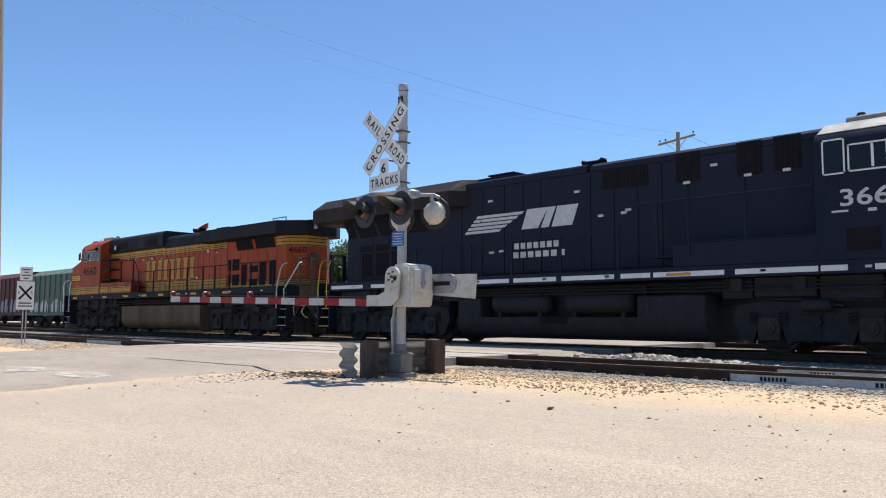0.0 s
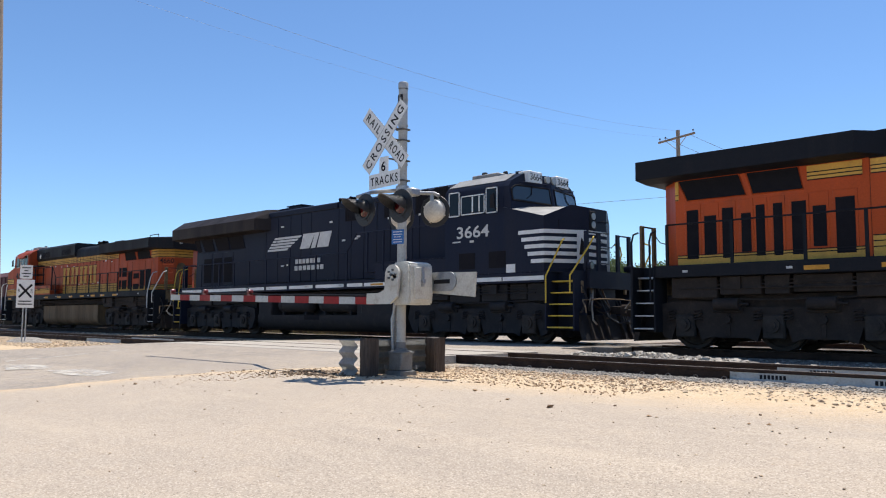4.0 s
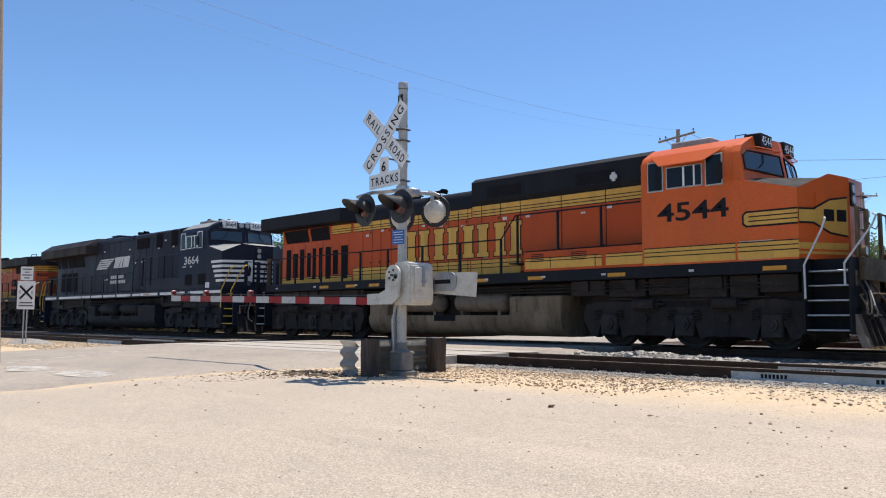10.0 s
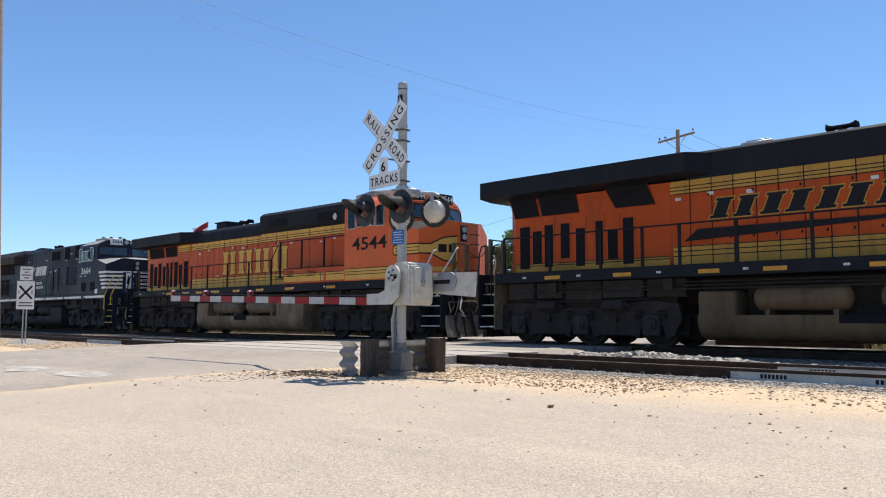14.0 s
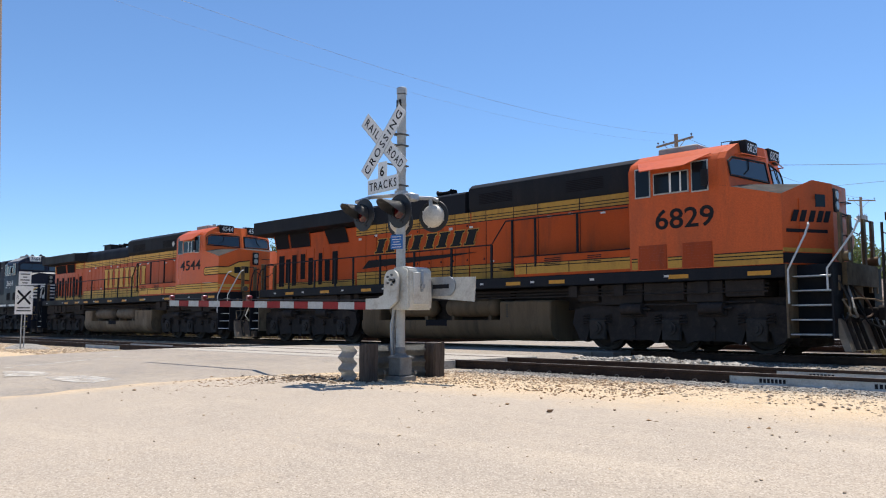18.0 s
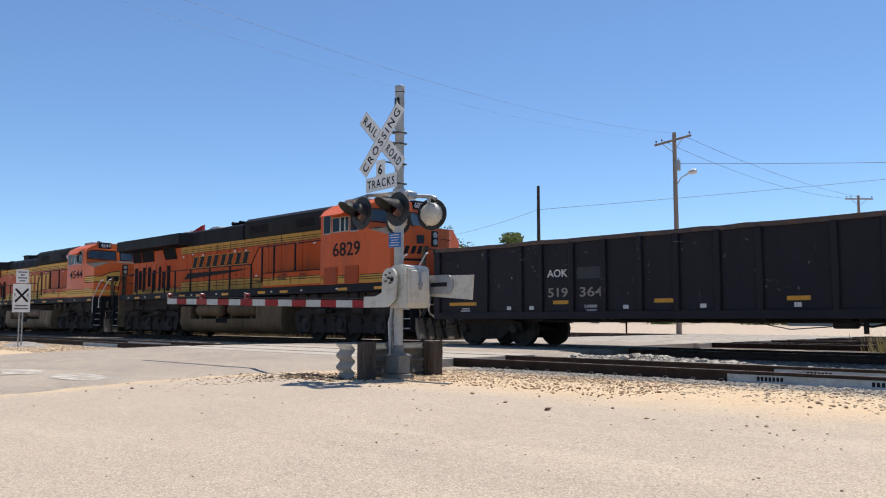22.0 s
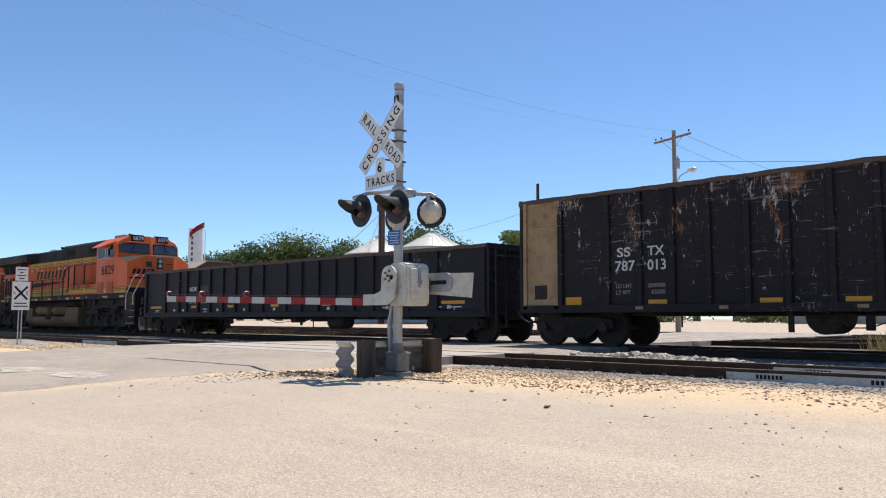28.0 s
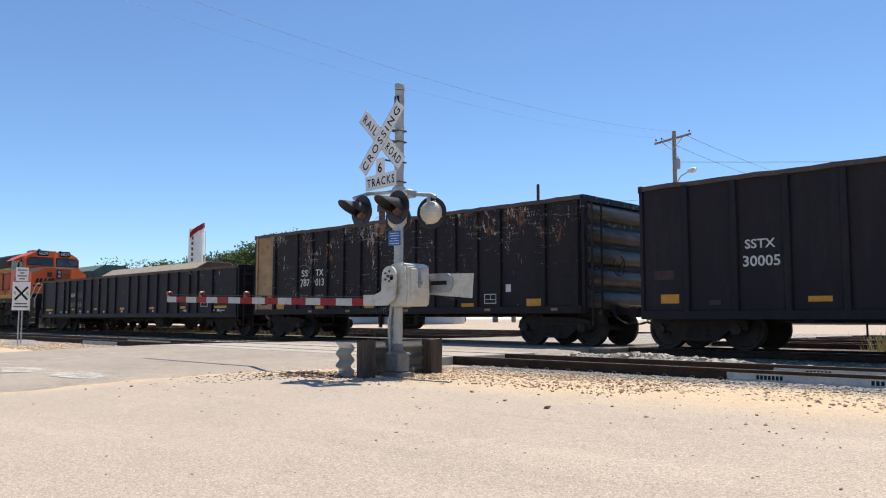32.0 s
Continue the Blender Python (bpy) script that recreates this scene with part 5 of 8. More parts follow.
def old_extra(L, X, bx, cab, nose, onface):
    heritage_extra(L, X, bx, cab, nose, onface, "yellow_dim")
    # chamfered corner of the hood: number, rungs and stripes run round it
    turn = Matrix.Translation((X(-18.75), -0.98, 0)) @ pose(0, 0, 0, 0, 0, 45)
    num = seg_digits(L, "4660", 0, 0, 0, 0.66, 0.22, "number_black", name="rear_number")
    num.matrix_local = turn @ side(0.07, -0.004, 3.1)
    for z0, z1 in ((3.36, 3.78), (1.9, 2.14)):
        for a, b, at in ((-0.002, 0.752, turn), (0.0, 0.9, Matrix.Translation((X(-19.28), -0.45, 0)) @ pose(0, 0, 0, 0, 0, 90)), (-0.68, 0.0, Matrix.Translation((X(-18.75), -0.98, 0)))):
            bm = B()
            box(bm, a, b, -0.006, 0.004, z0, z1)
            bmesh.ops.transform(bm, matrix=at, verts=bm.verts[:])
            band = part("corner_stripe", bm, "yellow_dim", L, "grimy yellow stripe with thin black lines")
            bm = B()
            for f_ in (0.06, 0.36, 0.66, 0.94):
                zc = z0 + (z1 - z0) * f_
                box(bm, a, b, -0.009, 0.0, zc - 0.014, zc + 0.014)
            bmesh.ops.transform(bm, matrix=at, verts=bm.verts[:])
            part("stripe_lining", bm, "number_black", band)
    for zz in (2.28, 2.66, 3.02):
        bm = B()
        pipe(bm, [turn @ Vector(q) for q in ((0.27, 0.0, zz + 0.05), (0.27, -0.07, zz), (0.69, -0.07, zz), (0.69, 0.0, zz + 0.05))], 0.013, 5)
        part("end_rung", bm, "orange_dusty", L)
    bm = B()
    tube(bm, (X(-19.27), -0.12, 2.9), (X(-19.33), -0.12, 2.9), 0.22, n=20)
    tube(bm, (X(-19.33), -0.12, 2.9), (X(-19.38), -0.12, 2.9), 0.05, n=10)
    part("hand_brake", bm, "brown_dirt", L)
    bm = B()
    for zz in (4.02, 4.16):
        tube(bm, (X(-19.56), -0.32, zz), (X(-19.64), -0.32, zz), 0.06, n=14)
    part("rear_lamp", bm, "letter_white", L, "pair of pale rear lamps")
    bm = B()
    pipe(bm, [(X(-17.7), -0.9, 4.27), (X(-17.7), -0.9, 4.44), (X(-18.55), -0.9, 4.44), (X(-18.55), -0.9, 4.27)], 0.018, 6)
    part("roof_grab", bm, "green_black", L)
    # rack of equipment behind the cab
    for k in range(4):
        bm = B()
        bx(bm, -4.6, -3.55, -1.45, -1.0, 2.0 + 0.5 * k, 2.06 + 0.5 * k)
        part("rack_shelf", bm, "green_black", L)


SPEC_OLD = dict(SPEC_HERITAGE, stripes=[q for q in BAND if q[0] not in (-15.8, -18.74)], paint="orange_faded", cab_paint="orange_faded", number="4660", gold="yellow_dim", tank_cut=False, tank="brown_tank", rail="green_black", grab_rear="chrome", extra=old_extra,
                rad=(-19.55, -13.3), rad_tail=0.68, rad_z=(3.78, 4.24, 4.3), stack_top=4.5, intakes=((-17.81, -16.75, -0.26), (-16.29, -15.4, -0.26)), rear_iron=(0.0, 0.55), fairings=(),
                screens=((-18.1, -17.68, 1.95, 2.86), (-17.44, -17.0, 1.95, 2.84), (-16.89, -16.3, 2.45, 2.7), (-16.89, -16.3, 1.95, 2.2), (-16.1, -15.72, 1.97, 2.78), (-15.55, -15.05, 2.57, 3.02), (-15.55, -15.05, 1.98, 2.41), (-14.94, -14.72, 2.58, 3.02), (-14.94, -14.72, 1.98, 2.42)))

loco_old = locomotive("locomotive", "faded orange diesel locomotive with yellow stripes, facing the other way", -43.2, -1, SPEC_OLD)
loco_black = locomotive("locomotive", "black diesel locomotive with white nose stripes and yellow grab irons", -2.12, 1, SPEC_NS)
loco_heritage = locomotive("locomotive", "orange diesel locomotive with dark roof and large yellow blocks", 20.01, 1, SPEC_HERITAGE)
loco_swoosh = locomotive("locomotive", "dusty orange diesel locomotive with black slanted lettering and grey roof grating", 41.98, 1, SPEC_SWOOSH)


def freight_truck(parent, xc, r=0.457):
    xs = (xc - 0.89, xc + 0.89)
    for sgn in (-1, 1):
        y0 = -1.1 if sgn < 0 else 0.96
        bm = B()
        prism(bm, [(xc - 1.15, 0.44), (xc - 1.1, 0.64), (xc - 0.6, 0.72), (xc + 0.6, 0.72), (xc + 1.1, 0.64), (xc + 1.15, 0.44), (xc + 0.7, 0.42), (xc + 0.42, 0.2), (xc - 0.42, 0.2), (xc - 0.7, 0.42)], y0, y0 + 0.14)
        part("side_frame", bm, "under", parent, "cast side frame of a two-axle truck")
        for x in xs:
            bm = B()
            tube(bm, (x, y0 - 0.09 if sgn < 0 else y0 + 0.1, 0.457), (x, y0 + 0.04 if sgn < 0 else y0 + 0.23, 0.457), 0.12, n=14)
            for k in range(3):
                a = k * 2.094 + 0.5
                tube(bm, (x + 0.07 * math.cos(a), y0 - 0.11 if sgn < 0 else y0 + 0.2, 0.457 + 0.07 * math.sin(a)), (x + 0.07 * math.cos(a), y0 if sgn < 0 else y0 + 0.25, 0.457 + 0.07 * math.sin(a)), 0.022, n=6)
            part("bearing_cap", bm, "wheel", parent)
        for dx in (-0.2, 0, 0.2):
            bm = B()
            coil(bm, xc + dx, y0 + 0.06, 0.24, 0.52, 0.08, 4, 0.018)
            part("coil_spring", bm, "under", parent)
    bm = B()
    box(bm, xc - 0.25, xc + 0.25, -1.05, 1.05, 0.5, 0.72, 0.03)
    box(bm, xc - 0.6, xc + 0.6, -0.5, 0.5, 0.55, 0.82)
    part("bolster", bm, "under", parent)
    for x in xs:
        wheelset(parent, x, r)


def stencil(parent, text, x, z, h, w, mat="letter_white", y=-1.604, blocks=0):
    """Stencilled figures, or plain bars for what cannot be read or is a mark of ownership."""
    if blocks:
        bw = w / blocks
        for k in range(blocks):
            bm = B()
            box(bm, x + bw * k, x + bw * (k + 0.74), y - 0.002, y + 0.003, z, z + h)
            part("stencil_bar", bm, mat, parent)
        return
    seg_digits(parent, text, x, y, z, w, h, mat, name="stencilled_number")


def decal(parent, x, z, w, h, mat, y=-1.604, name="reflector"):
    bm = B()
    box(bm, x, x + w, y - 0.002, y + 0.003, z, z + h)
    part(name, bm, mat, parent)


def open_car(label, u0, length, z0, z1, ribs, mat, trucks, end_kind="flat", climb=(-1, 1)):
    """High-sided open freight car: plate sides with upright ribs, top chord, side sill, ends, trucks, couplers."""
    C = base("gondola_car", u0, TRACK_Y, 0)
    tagged(C, label, "freight car", "freight cars of the train")
    hy = 1.52
    for sgn in (-1, 1):
        bm = B()
        box(bm, 0.04, length - 0.04, sgn * hy - 0.012, sgn * hy + 0.012, z0 + 0.02, z1 - 0.06)
        part("side_sheet", bm, mat, C, "plate side wall")
        # top chord, slightly battered
        bm = B()
        n = 40
        prev = None
        rnd = random.Random(int(u0 * 10) + sgn)
        for k in range(n + 1):
            x = length * k / n
            dz, dy = rnd.uniform(-0.012, 0.012), rnd.uniform(-0.01, 0.01)
            ring = [bm.verts.new((x, sgn * hy + dy + q, z1 + dz + r)) for q, r in ((-0.075, -0.1), (0.075, -0.1), (0.075, 0.0), (-0.075, 0.0))]
            if prev:
                for i in range(4):
                    bm.faces.new((prev[i], prev[(i + 1) % 4], ring[(i + 1) % 4], ring[i]))
            else:
                bm.faces.new(ring[::-1])
            prev = ring
        bm.faces.new(prev)
        part("top_chord", bm, "chord_rust", C, "rusty battered top chord")
        bm = B()
        box(bm, 0.0, length, sgn * (hy + 0.02) - 0.06, sgn * (hy + 0.02) + 0.06, z0 - 0.05, z0 + 0.14, 0.01)
        part("side_sill", bm, mat, C)
        for x in ribs:
            bm = B()
            a, b = sgn * hy, sgn * (hy + 0.085)
            box(bm, x - 0.075, x + 0.075, min(a, b), max(a, b), z0 + 0.1, z1 - 0.08, 0.02)
            part("rib", bm, mat, C)
    bm = B()
    box(bm, 0.05, length - 0.05, -hy + 0.012, hy - 0.012, z0, z0 + 0.1)
    part("floor", bm, "under", C)
    bm = B()
    box(bm, 0.3, length - 0.3, -0.3, 0.3, z0 - 0.13, z0)
    for x in np.arange(3.6, length - 3, 1.9):
        box(bm, x - 0.06, x + 0.06, -1.45, 1.45, z0 - 0.09, z0)
    part("center_sill", bm, "under", C)
    bm = B()
    pipe(bm, [(3.0, -1.2, z0 - 0.1), (length / 2, -1.25, z0 - 0.12), (length - 3.0, -1.2, z0 - 0.1)], 0.02)
    if end_kind != "tubes":
        # brake tank, valve and rods
        xt = length * 0.655
        tube(bm, (xt - 0.42, -1.0, z0 - 0.2), (xt + 0.42, -1.0, z0 - 0.2), 0.24, n=18)
        box(bm, xt - 1.5, xt - 1.05, -1.15, -0.7, z0 - 0.2, z0 - 0.04, 0.02)
        box(bm, xt - 2.6, xt - 2.2, -1.2, -0.8, z0 - 0.24, z0 - 0.04, 0.03)
        tube(bm, (xt - 2.0, -1.15, z0 - 0.34), (xt - 2.0, -1.15, z0 - 0.04), 0.05, n=8)
        pipe(bm, [(xt - 2.3, -1.15, z0 - 0.12), (xt - 1.9, -1.15, z0 - 0.2), (xt - 1.5, -1.15, z0 - 0.12), (xt - 0.4, -1.1, z0 - 0.15)], 0.025)
        pipe(bm, [(xt - 4.2, -1.2, z0 - 0.1), (xt - 3.4, -1.2, z0 - 0.26), (xt - 2.6, -1.2, z0 - 0.2)], 0.012)
        for q in (-0.52, 0.52):
            box(bm, xt + q - 0.03, xt + q + 0.03, -1.2, -0.8, z0 - 0.12, z0)
        for q in (1.4, 2.2, 3.0):
            box(bm, xt + q - 0.15, xt + q + 0.15, -1.3, -1.1, z0 - 0.09, z0 - 0.04)
    else:
        tube(bm, (7.25, -1.15, 0.72), (7.25, -0.3, 0.72), 0.36, n=24)
        box(bm, 8.0, 8.15, -1.15, -1.05, 0.45, 0.84)
        box(bm, 6.62, 6.72, -1.35, -1.28, 0.4, 0.84)
        pipe(bm, [(7.5, -1.2, 0.62), (7.8, -1.25, 0.5), (8.1, -1.2, 0.5), (8.5, -1.2, 0.66)], 0.014)
    for x in (length * 0.3, length * 0.6):
        tube(bm, (x, -1.3, z0 - 0.38), (x, -1.3, z0), 0.02)
    part("brake_rigging", bm, "under", C, "brake cylinder and rods under the floor")
    for e, dirn in ((0, -1), (length, 1)):
        bm = B()
        box(bm, min(e, e - 0.03 * dirn), max(e, e - 0.03 * dirn), -hy, hy, z0, z1 - 0.02)
        part("end_sheet", bm, mat, C)
        bm = B()
        if end_kind == "tubes":
            for zz in np.linspace(z0 + 0.3, z1 - 0.36, 5):
                pts = [(e + dirn * (-0.02 + 0.15 * max(0.0, math.sin(math.pi * k / 12)) ** 0.55), zz - 0.23 + 0.46 * k / 12) for k in range(13)]
                prism(bm, pts, -hy + 0.12, hy - 0.12)
        else:
            for zz in np.linspace(z0 + 0.2, z1 - 0.35, 5):
                box(bm, min(e, e + 0.1 * dirn), max(e, e + 0.1 * dirn), -hy + 0.1, hy - 0.05, zz, zz + 0.1, 0.02)
        part("corrugated_end", bm, "end_dust" if end_kind == "tubes" else mat, C, "horizontal ribs across the end")
        bm = B()
        box(bm, min(e, e + 0.09 * dirn), max(e, e + 0.09 * dirn), -hy - 0.07, hy + 0.07, z1 - 0.14, z1 + 0.01)
        part("end_chord", bm, mat, C)
        for yy in (-hy - 0.04, hy - 0.06):
            bm = B()
            box(bm, min(e, e + 0.08 * dirn), max(e, e + 0.08 * dirn), yy, yy + 0.1, z0 - 0.05, z1)
            part("corner_post", bm, mat, C)
        coupler(C, e + 0.58 * dirn, dirn)
        if dirn not in climb:
            continue
        # ladder on the end near the corner, and a grab ladder
        bm = B()
        xx = e + 0.2 * dirn
        for yy in (-1.4, -0.98):
            box(bm, xx - 0.02, xx + 0.02, yy - 0.02, yy + 0.02, z0 - 0.35, z1 - 0.15)
        for zz in np.arange(z0 - 0.3, z1 - 0.2, 0.38):
            pipe(bm, [(xx, -1.4, zz), (xx, -0.98, zz)], 0.012)
        part("ladder", bm, "under", C)
        for zz in np.arange(z0 - 0.3, z1 - 0.2, 0.38):
            x1_ = e - 0.12 * dirn
            x2_ = e - 0.6 * dirn
            bm = B()
            pipe(bm, [(x1_, -hy - 0.03, zz), (x1_, -hy - 0.1, zz), (x2_, -hy - 0.1, zz), (x2_, -hy - 0.03, zz)], 0.011)
            part("grab_rung", bm, "under", C)
        if dirn > 0:
            bm = B()
            m = Matrix.Translation((e + 0.3, -0.35, z0 + 1.15 if z1 > 3 else z0 + 1.0)) @ pose(0, 0, 0, 0, 90, 0)
            for k in range(20):
                a0, a1 = 2 * math.pi * k / 20, 2 * math.pi * (k + 1) / 20
                tube(bm, m @ Vector((0.26 * math.cos(a0), 0.26 * math.sin(a0), 0)), m @ Vector((0.26 * math.cos(a1), 0.26 * math.sin(a1), 0)), 0.016, n=6)
            for k in range(3):
                a0 = 2 * math.pi * k / 3
                tube(bm, m @ Vector((0, 0, 0)), m @ Vector((0.26 * math.cos(a0), 0.26 * math.sin(a0), 0)), 0.014, n=6)
            tube(bm, m @ Vector((0, 0, -0.28)), m @ Vector((0, 0, 0.03)), 0.03, n=8)
            part("brake_wheel", bm, "under", C, "spoked hand brake wheel")
    for xc in trucks:
        freight_truck(C, xc)
    return C


M["chord_rust"] = surface("rusty top edge", (0.05, 0.035, 0.03), (0.1, 0.06, 0.042), (0.17, 0.11, 0.08), 0.75, big=3, grime_amount=0.6)
M["letter_dull"] = surface("worn stencil", (0.26, 0.235, 0.2), (0.2, 0.18, 0.155), (0.06, 0.055, 0.05), 0.6, big=5, grime_amount=0.6)
M["faded_red"] = surface("faded red paint", (0.045, 0.012, 0.012), (0.03, 0.01, 0.011), None, 0.6, big=4)
M["tan_panel"] = surface("primer tan panel", (0.36, 0.245, 0.13), (0.27, 0.17, 0.09), (0.15, 0.055, 0.025), 0.75, big=1.8, grime_amount=0.8)

M["end_dust"] = surface("dusty worn end plates", (0.06, 0.047, 0.04), (0.035, 0.029, 0.027), (0.16, 0.12, 0.09), 0.45, big=2.2, stretch=(1, 0.5, 2.0), grime_amount=0.6, spec=0.35)
M["patch_grey"] = plain("painted-out patch", (0.02, 0.02, 0.027), 0.6)


def outline_box(parent, x, z, w, h, y=-1.54):
    """A stencilled frame with cells, as plain bars."""
    for a, b_, c, d_ in ((x, x + w, z, z + 0.02), (x, x + w, z + h - 0.02, z + h), (x, x + 0.02, z, z + h), (x + w - 0.02, x + w, z, z + h), (x, x + w, z + h * 0.4, z + h * 0.4 + 0.015), (x + w / 2, x + w / 2 + 0.015, z + h * 0.4, z + h)):
        bm = B()
        box(bm, a, b_, y - 0.002, y + 0.003, c, d_)
        part("stencil_bar", bm, "letter_white", parent)


FACE = -1.536        # just proud of the side sheets
# low-sided gondola
gl = 20.1
half = [0.11, 1.9, 3.08, 3.73, 4.68, 5.6, 6.56, 7.47, 8.42, 9.32]
g_ribs = half + [gl - q for q in half]
gondola = open_car("long black gondola car with low ribbed sides and yellow reflectors", 43.97, gl, 0.76, 2.7, g_ribs, "gond_worn", (1.62, gl - 1.62))
for x, w in ((0.52, 1.0), (4.1, 0.46), (6.91, 0.46), (9.84, 0.46), (12.81, 0.48), (15.64, 0.44), (18.38, 0.9)):
    decal(gondola, x, 1.08, w, 0.09, "reflector", FACE)
for x in (2.6, 3.35, 6.1, 8.0, 9.98, 13.1, 16.0, 18.6):
    decal(gondola, x, 0.95, 0.14, 0.09, "letter_white", FACE, name="label_plate")
for x, w in ((1.0, 0.28), (0.95, 0.34), (18.75, 0.4), (18.1, 0.3), (15.85, 0.35)):
    decal(gondola, x, 0.98 if x != 0.95 else 0.92, w, 0.03, "letter_white", FACE, name="stencil_bar")
stencil(gondola, "AOK", 3.93, 1.76, 0.19, 0.62, y=FACE)
stencil(gondola, "519", 3.93, 1.26, 0.23, 0.6, "letter_dull", FACE)
stencil(gondola, "364", 4.87, 1.26, 0.23, 0.66, "letter_dull", FACE)
stencil(gondola, "210000", 5.02, 0.985, 0.075, 0.36, y=FACE)
stencil(gondola, "76000", 5.07, 0.875, 0.075, 0.3, y=FACE)
decal(gondola, 4.82, 1.69, 0.72, 0.28, "patch_grey", FACE, name="paint_patch")
outline_box(gondola, 17.3, 1.15, 0.58, 0.34)

# tall gondola, scarred, with an unpainted end bay
hl_len = 14.3
h_ribs = [1.2, 2.55, 3.4, 4.22, 5.07, 5.92, 6.74, 7.58, 8.42, 9.23, 10.04, 10.87, 11.68, 13.15, 14.15]
tall_a = open_car("tall scarred black gondola car with rust patches and a tan bay", 65.3, hl_len, 0.86, 3.7, h_ribs, "gond_scarred", (1.25, hl_len - 1.2), "tubes", (1,))
bm = B()
box(bm, 0.06, 1.12, -1.552, -1.534, 0.9, 3.6)
for zz in (1.75, 2.35, 3.0):
    box(bm, 0.1, 1.1, -1.585, -1.548, zz, zz + 0.06)
for xx in (0.06, 1.03):
    box(bm, xx, xx + 0.1, -1.6, -1.548, 0.9, 3.62)
part("end_bay_panel", bm, "tan_panel", tall_a, "unpainted tan steel end bay with rust")
bm = B()
box(bm, 0.4, 0.78, -1.565, -1.551, 1.15, 1.5)
part("access_hatch", bm, "under", tall_a)
for x, w, h in ((1.33, 0.46, 0.21), (3.6, 0.46, 0.12), (6.14, 0.46, 0.12), (7.78, 0.46, 0.12), (10.29, 0.47, 0.12), (12.58, 0.46, 0.21)):
    decal(tall_a, x, 0.98, w, h, "reflector", FACE)
stencil(tall_a, "SS", 2.79, 2.11, 0.22, 0.36, y=FACE)
stencil(tall_a, "TX", 3.6, 2.11, 0.22, 0.42, y=FACE)
stencil(tall_a, "787", 2.74, 1.78, 0.24, 0.52, y=FACE)
stencil(tall_a, "013", 3.59, 1.78, 0.24, 0.46, y=FACE)
stencil(tall_a, "LD LMT", 2.76, 1.38, 0.1, 0.42, "letter_dull", FACE)
stencil(tall_a, "LT WT", 2.76, 1.23, 0.1, 0.38, "letter_dull", FACE)
stencil(tall_a, "204900", 3.59, 1.38, 0.1, 0.44, "letter_dull", FACE)
stencil(tall_a, "63100", 3.68, 1.23, 0.1, 0.34, "letter_dull", FACE)
outline_box(tall_a, 11.14, 1.08, 0.42, 0.26)
decal(tall_a, 11.89, 1.38, 0.17, 0.2, "letter_white", FACE, name="label_plate")
for x in (3.3, 5.3, 8.0, 11.2, 13.4):
    decal(tall_a, x, 0.88, 0.2, 0.07, "tan_panel", -1.603, name="rust_plate")

# tall plain gondola
k_len = 15.2
k_ribs = [1.05 + k * 1.091 for k in range(13)]
tall_b = open_car("tall plain black gondola car with smooth wide bays", 81.28, k_len, 0.72, 3.7, k_ribs, "gond_black", (1.05, k_len - 1.05), climb=(1,))
for x, w, h in ((0.41, 0.44, 0.2), (3.59, 0.45, 0.11), (6.9, 0.45, 0.11), (10.2, 0.45, 0.11)):
    decal(tall_b, x, 1.02, w, h, "reflector", FACE)
stencil(tall_b, "SSTX", 2.35, 2.14, 0.19, 0.63, y=FACE)
stencil(tall_b, "30005", 2.29, 1.77, 0.22, 0.77, y=FACE)
decal(tall_b, 0.25, 1.55, 0.5, 0.2, "faded_red", FACE, name="faded_mark")
decal(tall_b, 1.55, 0.98, 0.25, 0.1, "patch_grey", FACE, name="label_plate")

# ---- ground, road and tracks ----
def ground_z(x, y):
    if y < 6:
        return -0.14 - 0.03 * min(6 - y, 8)
    if y < 40:
        return -0.14 - 0.02 * min(max(y - 9, 0), 1)
    return -0.16 + 0.41 * min((y - 40) / 30, 1)


def grid_sheet(xs, ys, zf, jitter=0.0, seed=3):
    bm = B()
    rnd = random.Random(seed)
    vs = [[bm.verts.new((x, y, zf(x, y) + (rnd.uniform(-jitter, jitter) if 0 < i < len(xs) - 1 and 0 < j < len(ys) - 1 else 0))) for i, x in enumerate(xs)] for j, y in enumerate(ys)]
    for j in range(len(ys) - 1):
        for i in range(len(xs) - 1):
            bm.faces.new((vs[j][i], vs[j][i + 1], vs[j + 1][i + 1], vs[j + 1][i]))
    return bm


